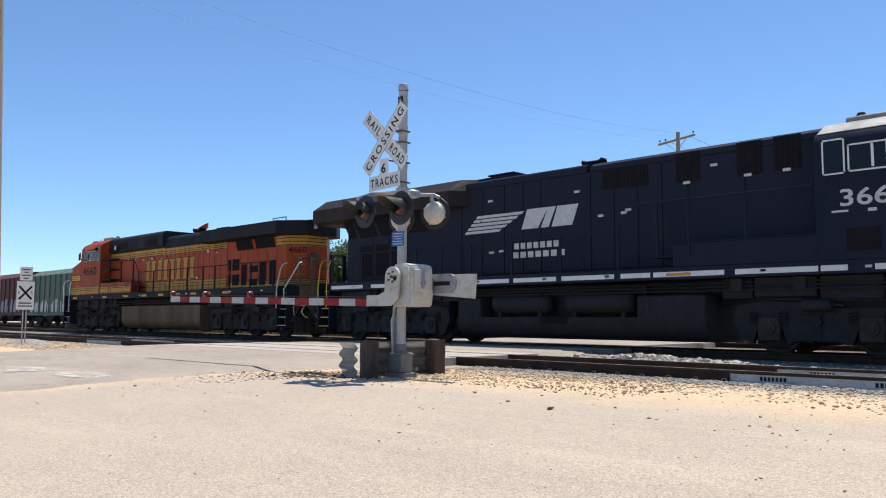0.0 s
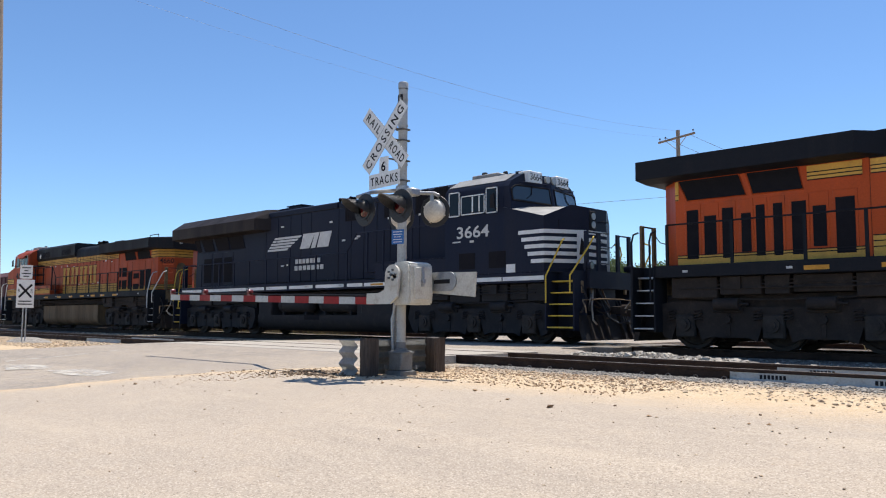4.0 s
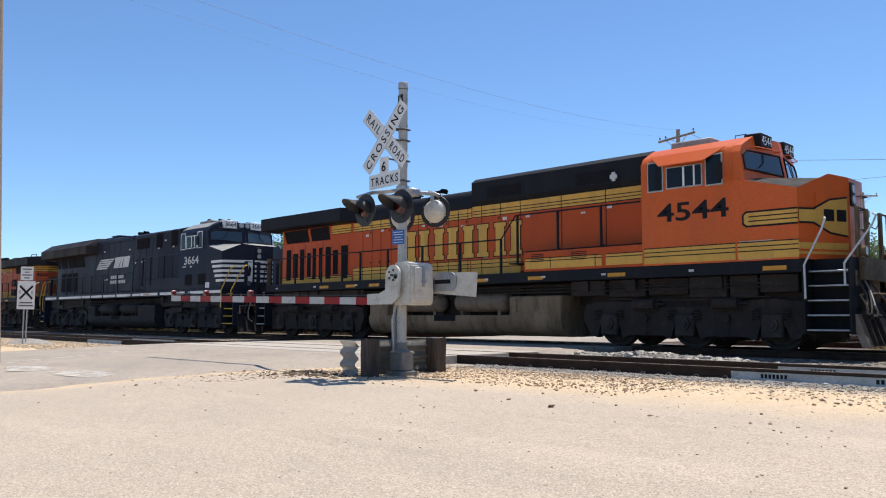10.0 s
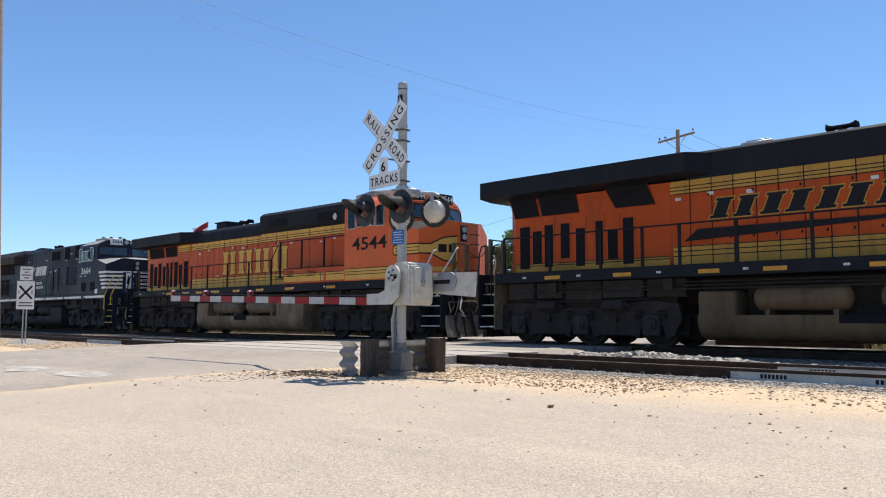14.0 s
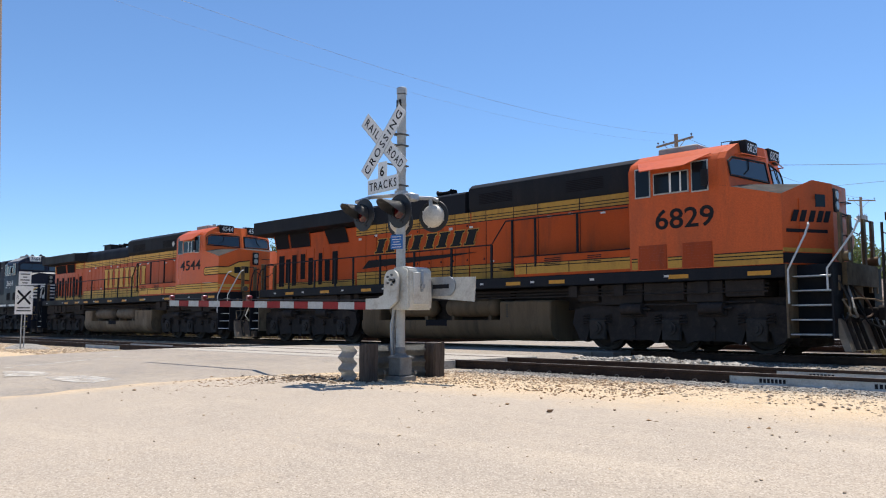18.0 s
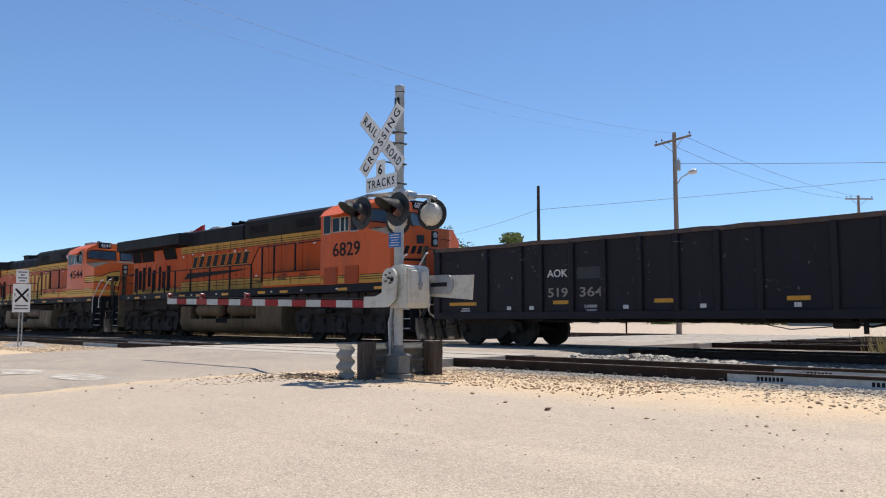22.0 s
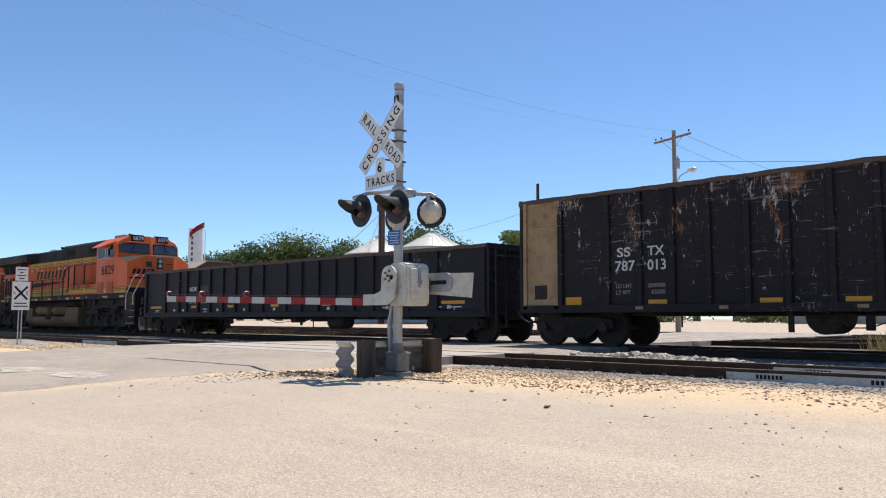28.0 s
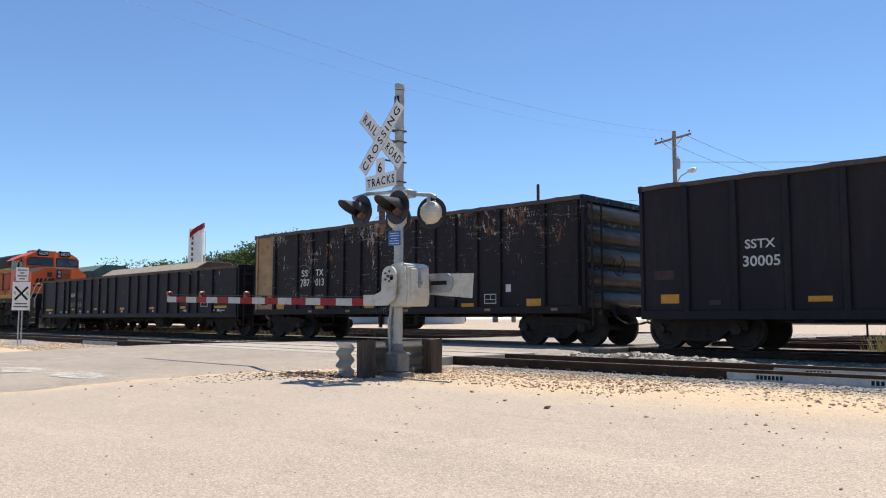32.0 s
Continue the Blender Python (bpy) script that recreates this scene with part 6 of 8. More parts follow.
def ground_material():
    """Sandy earth that gives way to worn chip seal before the tracks, ballast beside the rails, yard dirt behind."""
    m, t, b = nodes_of("ground earth")
    tc = t.nodes.new("ShaderNodeTexCoord")
    sep = t.nodes.new("ShaderNodeSeparateXYZ")
    link(t, tc.outputs["Object"], sep.inputs[0])
    wob = noise_node(t, 0.9, 6, 0.65, seed=1.0)
    wob2 = noise_node(t, 5.0, 5, 0.7, seed=4.0)

    def off(sock, amt, amt2):
        a = t.nodes.new("ShaderNodeMath")
        a.operation = "MULTIPLY_ADD"
        link(t, wob, a.inputs[0])
        a.inputs[1].default_value = amt
        link(t, sock, a.inputs[2])
        c = t.nodes.new("ShaderNodeMath")
        c.operation = "MULTIPLY_ADD"
        link(t, wob2, c.inputs[0])
        c.inputs[1].default_value = amt2
        link(t, a.outputs[0], c.inputs[2])
        return c.outputs[0]

    def mul(p, q):
        a = t.nodes.new("ShaderNodeMath")
        a.operation = "MULTIPLY"
        link(t, p, a.inputs[0])
        link(t, q, a.inputs[1])
        return a.outputs[0]

    yy, xx = off(sep.outputs["Y"], 1.6, 0.9), off(sep.outputs["X"], 1.0, 0.7)
    fine = noise_node(t, 70, 5, 0.7, seed=2.2)
    mid = noise_node(t, 2.4, 6, 0.65, seed=6.1)
    big = noise_node(t, 0.3, 5, 0.6, seed=8.3)
    v = t.nodes.new("ShaderNodeTexVoronoi")
    v.inputs["Scale"].default_value = 110
    link(t, tc.outputs["Object"], v.inputs["Vector"])
    sc = t.nodes.new("ShaderNodeSeparateColor")
    link(t, v.outputs["Color"], sc.inputs[0])
    sand = mixc(t, ramp(t, mid, 0.35, 0.7), (0.56, 0.4, 0.235), (0.62, 0.47, 0.3))
    seal = mixc(t, ramp(t, big, 0.35, 0.65), (0.385, 0.32, 0.252), (0.44, 0.362, 0.28))
    seal = mixc(t, ramp(t, mid, 0.5, 0.75, 0, 0.6), seal, (0.475, 0.38, 0.28))
    worn = noise_node(t, 0.55, 8, 0.72, stretch=(0.5, 2.2, 1), seed=3.7)
    seal = mixc(t, ramp(t, worn, 0.5, 0.68, 0, 0.7), seal, (0.48, 0.395, 0.3))
    tyre = noise_node(t, 0.9, 8, 0.75, stretch=(0.35, 1.6, 1), seed=12.1)
    seal = mixc(t, ramp(t, tyre, 0.54, 0.72, 0, 0.6), seal, (0.31, 0.26, 0.21))
    yard = mixc(t, ramp(t, mid, 0.35, 0.7), (0.43, 0.335, 0.25), (0.5, 0.405, 0.31))
    grav = mixc(t, ramp(t, mid, 0.35, 0.7), (0.3, 0.25, 0.195), (0.4, 0.335, 0.26))
    # dark tones for the train's shade, painted into the ground colour
    train_shade = mixc(t, ramp(t, mid, 0.35, 0.7), (0.085, 0.072, 0.06), (0.13, 0.11, 0.09))
    seal_mask = mul(ramp(t, yy, 9.1, 7.6), ramp(t, xx, -9.7, -9.1))
    grav_mask = mul(ramp(t, yy, 10.4, 11.1), ramp(t, yy, 40.0, 14.5))
    col = mixc(t, seal_mask, sand, seal)
    col = mixc(t, grav_mask, col, grav)
    # painted shade band along the train's track, edges broken up by noise
    col = mixc(t, mul(ramp(t, yy, 15.4, 16.6), ramp(t, yy, 22.2, 20.6)), col, train_shade)
    col = mixc(t, ramp(t, yy, 20.5, 22.5), col, yard)
    col = mixc(t, ramp(t, sc.outputs[0], 0.6, 0.95, 0, 0.5), col, (0.68, 0.59, 0.48))
    col = mixc(t, ramp(t, sc.outputs[1], 0.72, 0.97, 0, 0.62), col, (0.17, 0.138, 0.108))
    col = mixc(t, ramp(t, fine, 0.5, 0.8, 0, 0.42), col, (0.26, 0.215, 0.165))
    link(t, col, b.inputs["Base Color"])
    b.inputs["Roughness"].default_value = 0.92
    b.inputs["Specular IOR Level"].default_value = 0.2
    add = t.nodes.new("ShaderNodeMath")
    link(t, fine, add.inputs[0])
    link(t, v.outputs["Distance"], add.inputs[1])
    bump(t, b, add.outputs[0], 0.3, 0.006)
    return m


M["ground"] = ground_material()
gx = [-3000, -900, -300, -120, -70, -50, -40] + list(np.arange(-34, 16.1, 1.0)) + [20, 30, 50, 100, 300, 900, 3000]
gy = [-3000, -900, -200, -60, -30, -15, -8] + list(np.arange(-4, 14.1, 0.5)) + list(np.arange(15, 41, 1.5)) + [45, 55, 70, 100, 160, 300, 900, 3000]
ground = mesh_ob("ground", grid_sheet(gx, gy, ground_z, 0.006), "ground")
tagged(ground, "sandy ground with worn chip seal and gravel beside the tracks", "ground", kind="structure")


def road_z(x, y):
    if y < 4:
        return ground_z(x, y) + 0.015
    if y < 9.6:
        return -0.165 + 0.155 * (y - 4) / 5.6
    if y < 40:
        return -0.012
    return max(-0.012, ground_z(x, y) + 0.02)


bm = B()
ROAD_L, ROAD_R = -19.8, -9.9
rnd = random.Random(5)
ys = list(np.arange(-40, 9.7, 0.6)) + [9.72]
rows_ = []
for y in ys:
    r_edge = ROAD_R - 0.5 + rnd.uniform(-0.12, 0.12) if y < 8.5 else ROAD_R
    rows_.append([bm.verts.new((x, y, ground_z(x, y) - 0.02 if x == r_edge + 0.1 else road_z(x, y))) for x in (ROAD_L, -17, -14, -12, r_edge - 0.5, r_edge + 0.1)])
for a, c in zip(rows_, rows_[1:]):
    for i in range(5):
        bm.faces.new((a[i], a[i + 1], c[i + 1], c[i]))
road = mesh_ob("road", bm, "asphalt")
tagged(road, "bleached grey asphalt road leading over the crossing", "road", kind="structure")
bm = B()
for a, c, xr in ((12.95, 16.1, -10.8), (19.35, 40.0, -11.6)):
    box(bm, ROAD_L, xr, a, c, -0.2, -0.014)
road_far = mesh_ob("road", bm, "asphalt")
tagged(road_far, "asphalt between the crossing panels", "road", kind="structure")

# tracks
RAIL_PROFILE = [(-0.07, -0.172), (0.07, -0.172), (0.07, -0.16), (0.012, -0.14), (0.01, -0.045), (0.036, -0.036), (0.036, -0.006), (0.03, 0.0), (-0.03, 0.0), (-0.036, -0.006), (-0.036, -0.036), (-0.01, -0.045), (-0.012, -0.14), (-0.07, -0.16)]
RAIL_X = (-420.0, 140.0)


def rail(parent, y, x0, x1, grow=0.0, mats=("rail_rust", "rail_top")):
    bm = B()
    prism(bm, [(a * (1 + grow), b + (0.002 if grow and b > -0.1 else 0)) for a, b in RAIL_PROFILE], x0, x1, "yz")
    bm.faces.ensure_lookup_table()
    for f in bm.faces:
        if f.calc_center_median().z > -0.001 and len(mats) > 1 and f.normal.z > -2:
            f.material_index = 1
    bmesh.ops.translate(bm, vec=(0, y, 0), verts=bm.verts)
    return part("rail", bm, list(mats), parent, smooth=False)


TRACKS = (11.32, TRACK_Y, 24.6, 29.2, 33.6, 38.0)
track_obs = []
for ty in TRACKS:
    tr = base("railway_track", 0, 0, 0)
    tagged(tr, "rusty steel rails on timber ties in gravel and dirt", "railway track", "tracks of the yard", kind="structure")
    for dy in (-0.7525, 0.7525):
        rail(tr, ty + dy, *RAIL_X)
    bm = B()
    for x in np.arange(-60, 30, 0.55):
        if ROAD_L - 0.3 < x < (ROAD_R + 0.8 if ty < 13 else -11.2):
            continue
        box(bm, x - 0.11, x + 0.11, ty - 1.3, ty + 1.3, -0.3, -0.15 if ty > 20 else -0.168)
    part("ties", bm, "timber", tr, "weathered timber ties")["kind"] = "stuff"
    if ty > 20:
        for xa, xb in ((-70.0, ROAD_L - 0.2), (-11.3, 60.0)):
            bm = B()
            rb = random.Random(int(ty))
            xs_ = list(np.arange(xa, xb, 0.8)) + [xb]
            lo_, hi_ = [], []
            for q in xs_:
                lo_.append((bm.verts.new((q, ty - 1.75 - rb.uniform(0, 0.3), -0.165)), bm.verts.new((q, ty - 1.2, -0.152))))
                hi_.append((bm.verts.new((q, ty + 1.2, -0.152)), bm.verts.new((q, ty + 1.75 + rb.uniform(0, 0.3), -0.165))))
            for i in range(len(xs_) - 1):
                bm.faces.new((lo_[i][0], lo_[i + 1][0], lo_[i + 1][1], lo_[i][1]))
                bm.faces.new((lo_[i][1], lo_[i + 1][1], hi_[i + 1][0], hi_[i][0]))
                bm.faces.new((hi_[i][0], hi_[i + 1][0], hi_[i + 1][1], hi_[i][1]))
            part("track_bed", bm, "trackbed", tr, "dark cinder bed between the rails")
    track_obs.append(tr)


# ---- motion of the train ----
RUN = (0.0, -5.03, -10.16, -15.37, -20.65, -25.98, -31.38, -36.89, -42.51, -48.23, -54.05, -59.97, -65.97, -72.02, -78.13, -84.32, -90.61)


def ran(t):
    """Metres rolled along the track at t seconds, smooth through the two-second marks."""
    i = min(int(t / 2), len(RUN) - 2)
    a, b = RUN[i], RUN[i + 1]
    p = RUN[i - 1] if i > 0 else 2 * a - b
    n = RUN[i + 2] if i + 2 < len(RUN) else 2 * b - a
    f = t / 2 - i
    return a + 0.5 * f * (b - p + f * (2 * p - 5 * a + 4 * b - n + f * (3 * (a - b) + n - p)))


VEHICLES = (loco_old, loco_black, loco_heritage, loco_swoosh, gondola, tall_a, tall_b)


def motions():
    times = [k * 1.0 for k in range(33)]
    for v in VEHICLES:
        x0 = v.matrix_basis.translation.x
        walk(v, [(t, pose(x0 + ran(t), TRACK_Y, 0)) for t in times])
    turn_times = [k * 0.2 for k in range(161)]
    for v in VEHICLES:
        for w in v.children:
            if w.name.startswith("wheelset"):
                r = w["radius"]
                at = w.matrix_basis.translation.copy()
                walk(w, [(t, Matrix.Translation(at) @ Matrix.Rotation(ran(t) / r, 4, "Y")) for t in turn_times])


# ---- grade crossing: panels and paint ----
def slab(parent, x0, x1, y0, y1, z0, z1, mat="concrete", name="panel"):
    bm = B()
    box(bm, x0, x1, y0, y1, z0, z1, 0.012)
    return part(name, bm, mat, parent, smooth=False)


for i, ty in enumerate(TRACKS):
    cr = base("crossing_surface", 0, 0, 0)
    tagged(cr, "pale concrete crossing panels laid between the rails", "crossing panels", "crossing surfaces", kind="structure")
    x0 = ROAD_L + 0.1
    n = 4
    L_ = ((-9.95 if i == 0 else -10.2 if i == 1 else -11.4) - x0) / n
    for k in range(n):
        a, b_ = x0 + k * L_ + 0.01, x0 + (k + 1) * L_ - 0.01
        # panels of the train's own track get the concrete with painted shade
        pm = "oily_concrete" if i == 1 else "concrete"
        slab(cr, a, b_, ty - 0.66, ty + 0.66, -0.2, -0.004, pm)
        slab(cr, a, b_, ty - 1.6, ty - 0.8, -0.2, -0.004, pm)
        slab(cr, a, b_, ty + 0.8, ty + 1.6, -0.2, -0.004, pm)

# worn stop line and a bare patch of paint on the road
M["road_paint"] = surface("worn road paint", (0.62, 0.58, 0.51), (0.54, 0.49, 0.42), (0.4, 0.34, 0.27), 0.75, big=2.2, grime_amount=0.75)

def worn_away(m, low, high):
    """Paint rubbed off in patches: the road shows through the holes."""
    t = m.node_tree
    out = [n for n in t.nodes if n.type == "OUTPUT_MATERIAL"][0]
    paint = [n for n in t.nodes if n.type == "BSDF_PRINCIPLED"][0]
    clear = t.nodes.new("ShaderNodeBsdfTransparent")
    mix = t.nodes.new("ShaderNodeMixShader")
    link(t, ramp(t, noise_node(t, 2.6, 9, 0.8, seed=15.0), low, high), mix.inputs[0])
    link(t, clear.outputs[0], mix.inputs[1])
    link(t, paint.outputs[0], mix.inputs[2])
    link(t, mix.outputs[0], out.inputs[0])


worn_away(M["road_paint"], 0.36, 0.6)
for name, pts in (("stop_line", [(-14.56, 4.43), (-14.02, 4.77), (-13.26, 4.72), (-12.93, 4.49), (-13.34, 4.06)]), ("stop_line", [(-12.62, 4.43), (-12.32, 4.92), (-11.21, 4.87), (-10.9, 4.43), (-11.96, 4.26)]),
                  ("edge_paint", [(-15.54, 4.72), (-16.59, 6.61), (-17.35, 7.77), (-17.2, 7.67), (-16.42, 6.55), (-15.35, 4.67)])):
    bm = B()
    top = []
    rnd = random.Random(len(name) + int(pts[0][0] * 10))
    n = len(pts)
    for i in range(n):
        a, c = Vector((*pts[i], 0)), Vector((*pts[(i + 1) % n], 0))
        for k in range(6):
            q = a.lerp(c, k / 6) + Vector((rnd.uniform(-0.04, 0.04), rnd.uniform(-0.04, 0.04), 0))
            top.append(bm.verts.new((q.x, q.y, road_z(q.x, q.y) + 0.005)))
    f = bm.faces.new(top)
    bmesh.ops.triangulate(bm, faces=[f])
    ob = mesh_ob(name, bm, "road_paint", smooth=False)
    tagged(ob, "worn white paint on the asphalt", "road marking", kind="structure")
# asphalt apron beside the panels
bm = B()
ring = []
AP_X, AP_Y = -10.35, 13.7
rnd = random.Random(8)
for k in range(30):
    a = 2 * math.pi * k / 30
    ring.append((AP_X + 1.0 * math.cos(a) * (1 + rnd.uniform(-0.1, 0.1)), AP_Y + 0.95 * math.sin(a) * (1 + rnd.uniform(-0.08, 0.08))))
cen = bm.verts.new((AP_X, AP_Y, 0.03))
lo = [bm.verts.new((x, y, -0.16)) for x, y in ring]
mi = [bm.verts.new((AP_X + (x - AP_X) * 0.72, AP_Y + (y - AP_Y) * 0.78, 0.0 + rnd.uniform(-0.02, 0.02))) for x, y in ring]
for k in range(30):
    j = (k + 1) % 30
    bm.faces.new((lo[k], lo[j], mi[j], mi[k]))
    bm.faces.new((mi[k], mi[j], cen))
ob = mesh_ob("asphalt_apron", bm, "asphalt")
tagged(ob, "rounded asphalt apron at the end of the crossing", "apron", kind="structure")

# white painted lengths of rail with worn writing
M["rail_white"] = surface("white painted rail", (0.5, 0.5, 0.48), (0.4, 0.4, 0.385), (0.16, 0.12, 0.09), 0.7, big=4, grime_amount=0.6)
near_track = track_obs[0]
for y, a, b_ in ((TRACKS[0] - 0.7525, -4.86, 6.0), (TRACKS[0] + 0.7525, -4.82, 6.0), (TRACKS[0] - 0.7525, -26.7, -24.1), (TRACKS[0] + 0.7525, -26.7, -23.7)):
    bm = B()
    prof = [(-0.045, -0.155), (-0.0145, -0.142), (-0.0125, -0.048), (-0.01, -0.046), (-0.012, -0.14), (-0.045, -0.15)]
    prism(bm, [(q + y, z) for q, z in prof], a, b_, "yz")
    part("painted_section", bm, "rail_white", near_track, "white painted length of rail", smooth=False)
for y, x, n, w in ((TRACKS[0] - 0.7525, -4.45, 7, 0.36), (TRACKS[0] - 0.7525, -3.05, 7, 0.38), (TRACKS[0] + 0.7525, -4.35, 7, 0.36), (TRACKS[0] + 0.7525, -2.6, 7, 0.38)):
    for k in range(n):
        bm = B()
        box(bm, x + k * w / n, x + (k + 0.68) * w / n, y - 0.0165, y - 0.0135, -0.125, -0.07)
        part("lettering_bar", bm, "number_black", near_track)
# rail clips
bm_src = None
for k, x in enumerate(np.arange(-8.7, -4.9, 0.42)):
    if bm_src is None:
        bm = B()
        pipe(bm, [(-0.03, -0.09, -0.15), (-0.028, -0.06, -0.125), (0.0, -0.065, -0.115), (0.028, -0.06, -0.125), (0.045, -0.09, -0.145)], 0.008, 5)
        ob = part("rail_clip", bm, "rail_top", near_track)
        bm_src = ob.data
    else:
        ob = new("rail_clip", bm_src)
        ob.parent = near_track
    ob.matrix_basis = pose(x, TRACKS[0] - 0.7525, 0)

# ---- crossing signal with gate ----
M["base_grey"] = surface("grey cast base", (0.19, 0.19, 0.18), (0.13, 0.13, 0.125), (0.2, 0.16, 0.11), 0.7, big=5, grime_amount=0.5)
MX, MY, MZ = -8.27, 7.6, -0.15
sig = base("crossing_signal", MX, MY, -0.12)
sig.scale = (0.95, 0.95, 0.95)
tagged(sig, "silver crossing signal mast with crossbuck, red lights and lowered gate", "crossing signal")
zz = lambda z: z - MZ      # heights are given above the rail, parts sit on the mast's foot
bm = B()
tube(bm, (0, 0, 0.3), (0, 0, zz(4.12)), 0.069, n=24)
lathe(bm, [(0.07, zz(4.13)), (0.077, zz(4.13)), (0.077, zz(4.215)), (0.066, zz(4.23)), (0, zz(4.232))], 24)
for z in (3.95, 3.55, 2.95, 2.6):
    lathe(bm, [(0.07, zz(z)), (0.076, zz(z)), (0.076, zz(z) + 0.03), (0.07, zz(z) + 0.03)], 20)
part("mast", bm, "silver", sig, "silver painted steel mast")
bm = B()
box(bm, -0.17, 0.17, -0.17, 0.17, -0.05, 0.05, 0.01)
box(bm, -0.135, 0.135, -0.12, 0.12, 0.05, 0.34, 0.015)
box(bm, -0.15, 0.15, -0.135, 0.135, 0.3, 0.325, 0.006)
lathe(bm, [(0.1, 0.33), (0.1, 0.36), (0.08, 0.38), (0.08, 0.45), (0.066, 0.47)], 16)
for sx in (-1, 1):
    for sy in (-1, 1):
        tube(bm, (sx * 0.16, sy * 0.16, 0.07), (sx * 0.16, sy * 0.16, 0.12), 0.02, n=6)
part("base", bm, "base_grey", sig, "cast junction base bolted to its footing")
bm = B()
pipe(bm, [(-0.14, -0.02, 0.3), (-0.15, -0.02, 0.6), (-0.13, 0.0, 1.05)], 0.035, 8)
pipe(bm, [(-0.09, -0.09, 0.42), (-0.1, -0.1, 0.8), (-0.05, -0.05, 1.05)], 0.018, 6)
part("conduit", bm, "galv", sig)
# number patch near the top
bm = B()
box(bm, -0.035, -0.012, -0.076, -0.062, zz(3.86), zz(4.03))
box(bm, 0.012, 0.05, -0.074, -0.055, zz(3.99), zz(4.03))
box(bm, 0.03, 0.052, -0.07, -0.045, zz(3.86), zz(3.99))
part("top_marking", bm, "number_black", sig)


def blade(angle, texts, yoff):
    bm = B()
    prism(bm, [(-0.61, -0.114), (0.61, -0.114), (0.61, 0.114), (-0.61, 0.114)], -0.0015, 0.0015, "xz")
    ob = part("crossbuck_blade", bm, "white", sig, "white blade with black letters",
              at=Matrix.Translation((-0.02, -0.34 + yoff, zz(3.33))) @ Matrix.Rotation(-radians(angle), 4, "Y"), smooth=False)
    bm = B()
    for z0, z1, x0, x1 in ((-0.114, -0.106, -0.61, 0.61), (0.106, 0.114, -0.61, 0.61)):
        box(bm, x0, x1, -0.0028, -0.0014, z0, z1)
    part("blade_edge", bm, "silver", ob)
    for text, x, w in texts:
        t = letters("blade_letters", text, 0.175, "number_black", ob, side(x, -0.0025, -0.06), depth=0.001, bold=0.002, spacing=1.35)
        ww = max(v.co.x for v in t.data.vertices)
        t.data.transform(Matrix.Diagonal((w / ww, 1, 1, 1)))
    return ob


blade(-44, (("RAIL", -0.56, 0.4), ("ROAD", 0.16, 0.4)), 0.0)
blade(46.5, (("CROSSING", -0.57, 1.12),), -0.008)
bm = B()
box(bm, -0.34, 0.34, -0.002, 0.002, -0.11, 0.11)
tracks_sign = part("tracks_sign", bm, "white", sig, "white plate with black lettering", at=pose(-0.03, -0.34, zz(2.7), 0, -2, 0))
t = letters("tracks_word", "TRACKS", 0.175, "number_black", tracks_sign, side(-0.3, -0.004, -0.06), depth=0.001, bold=0.002, spacing=1.3)
t.data.transform(Matrix.Diagonal((0.6 / max(v.co.x for v in t.data.vertices), 1, 1, 1)))
bm = B()
box(bm, -0.1, 0.1, -0.002, 0.002, -0.13, 0.15)
count_sign = part("count_sign", bm, "white", sig, "small white plate with a number", at=pose(-0.04, -0.338, zz(2.895)))
letters("track_count", "6", 0.2, "number_black", count_sign, side(-0.06, -0.004, -0.06), depth=0.001, bold=0.004)
for z in (3.5, 3.33, 3.02, 2.72):
    bm = B()
    box(bm, -0.015, 0.015, -0.33, 0.0, zz(z) - 0.01, zz(z) + 0.01, 0.003)
    box(bm, -0.082, 0.082, -0.082, 0.082, zz(z) - 0.011, zz(z) + 0.011, 0.004)
    part("sign_bracket", bm, "hood_grey", sig)
# crossarm and lamps
bm = B()
pipe(bm, [(-0.62, -0.36, zz(2.5)), (-0.3, -0.34, zz(2.54)), (0, -0.12, zz(2.56)), (0.0, 0.12, zz(2.56)), (0.3, 0.38, zz(2.54)), (0.38, 0.4, zz(2.5))], 0.03, 8)
pipe(bm, [(-0.34, 0.38, zz(2.5)), (-0.2, 0.3, zz(2.55)), (0, 0.1, zz(2.56)), (0.0, -0.1, zz(2.56)), (0.38, -0.38, zz(2.52))], 0.03, 8)
tube(bm, (0, 0, zz(2.46)), (0, 0, zz(2.64)), 0.1, n=14)
box(bm, 0.02, 0.3, -0.1, 0.1, zz(2.47), zz(2.58), 0.02)
part("crossarm", bm, "galv", sig, "pipe crossarm for the lamps")


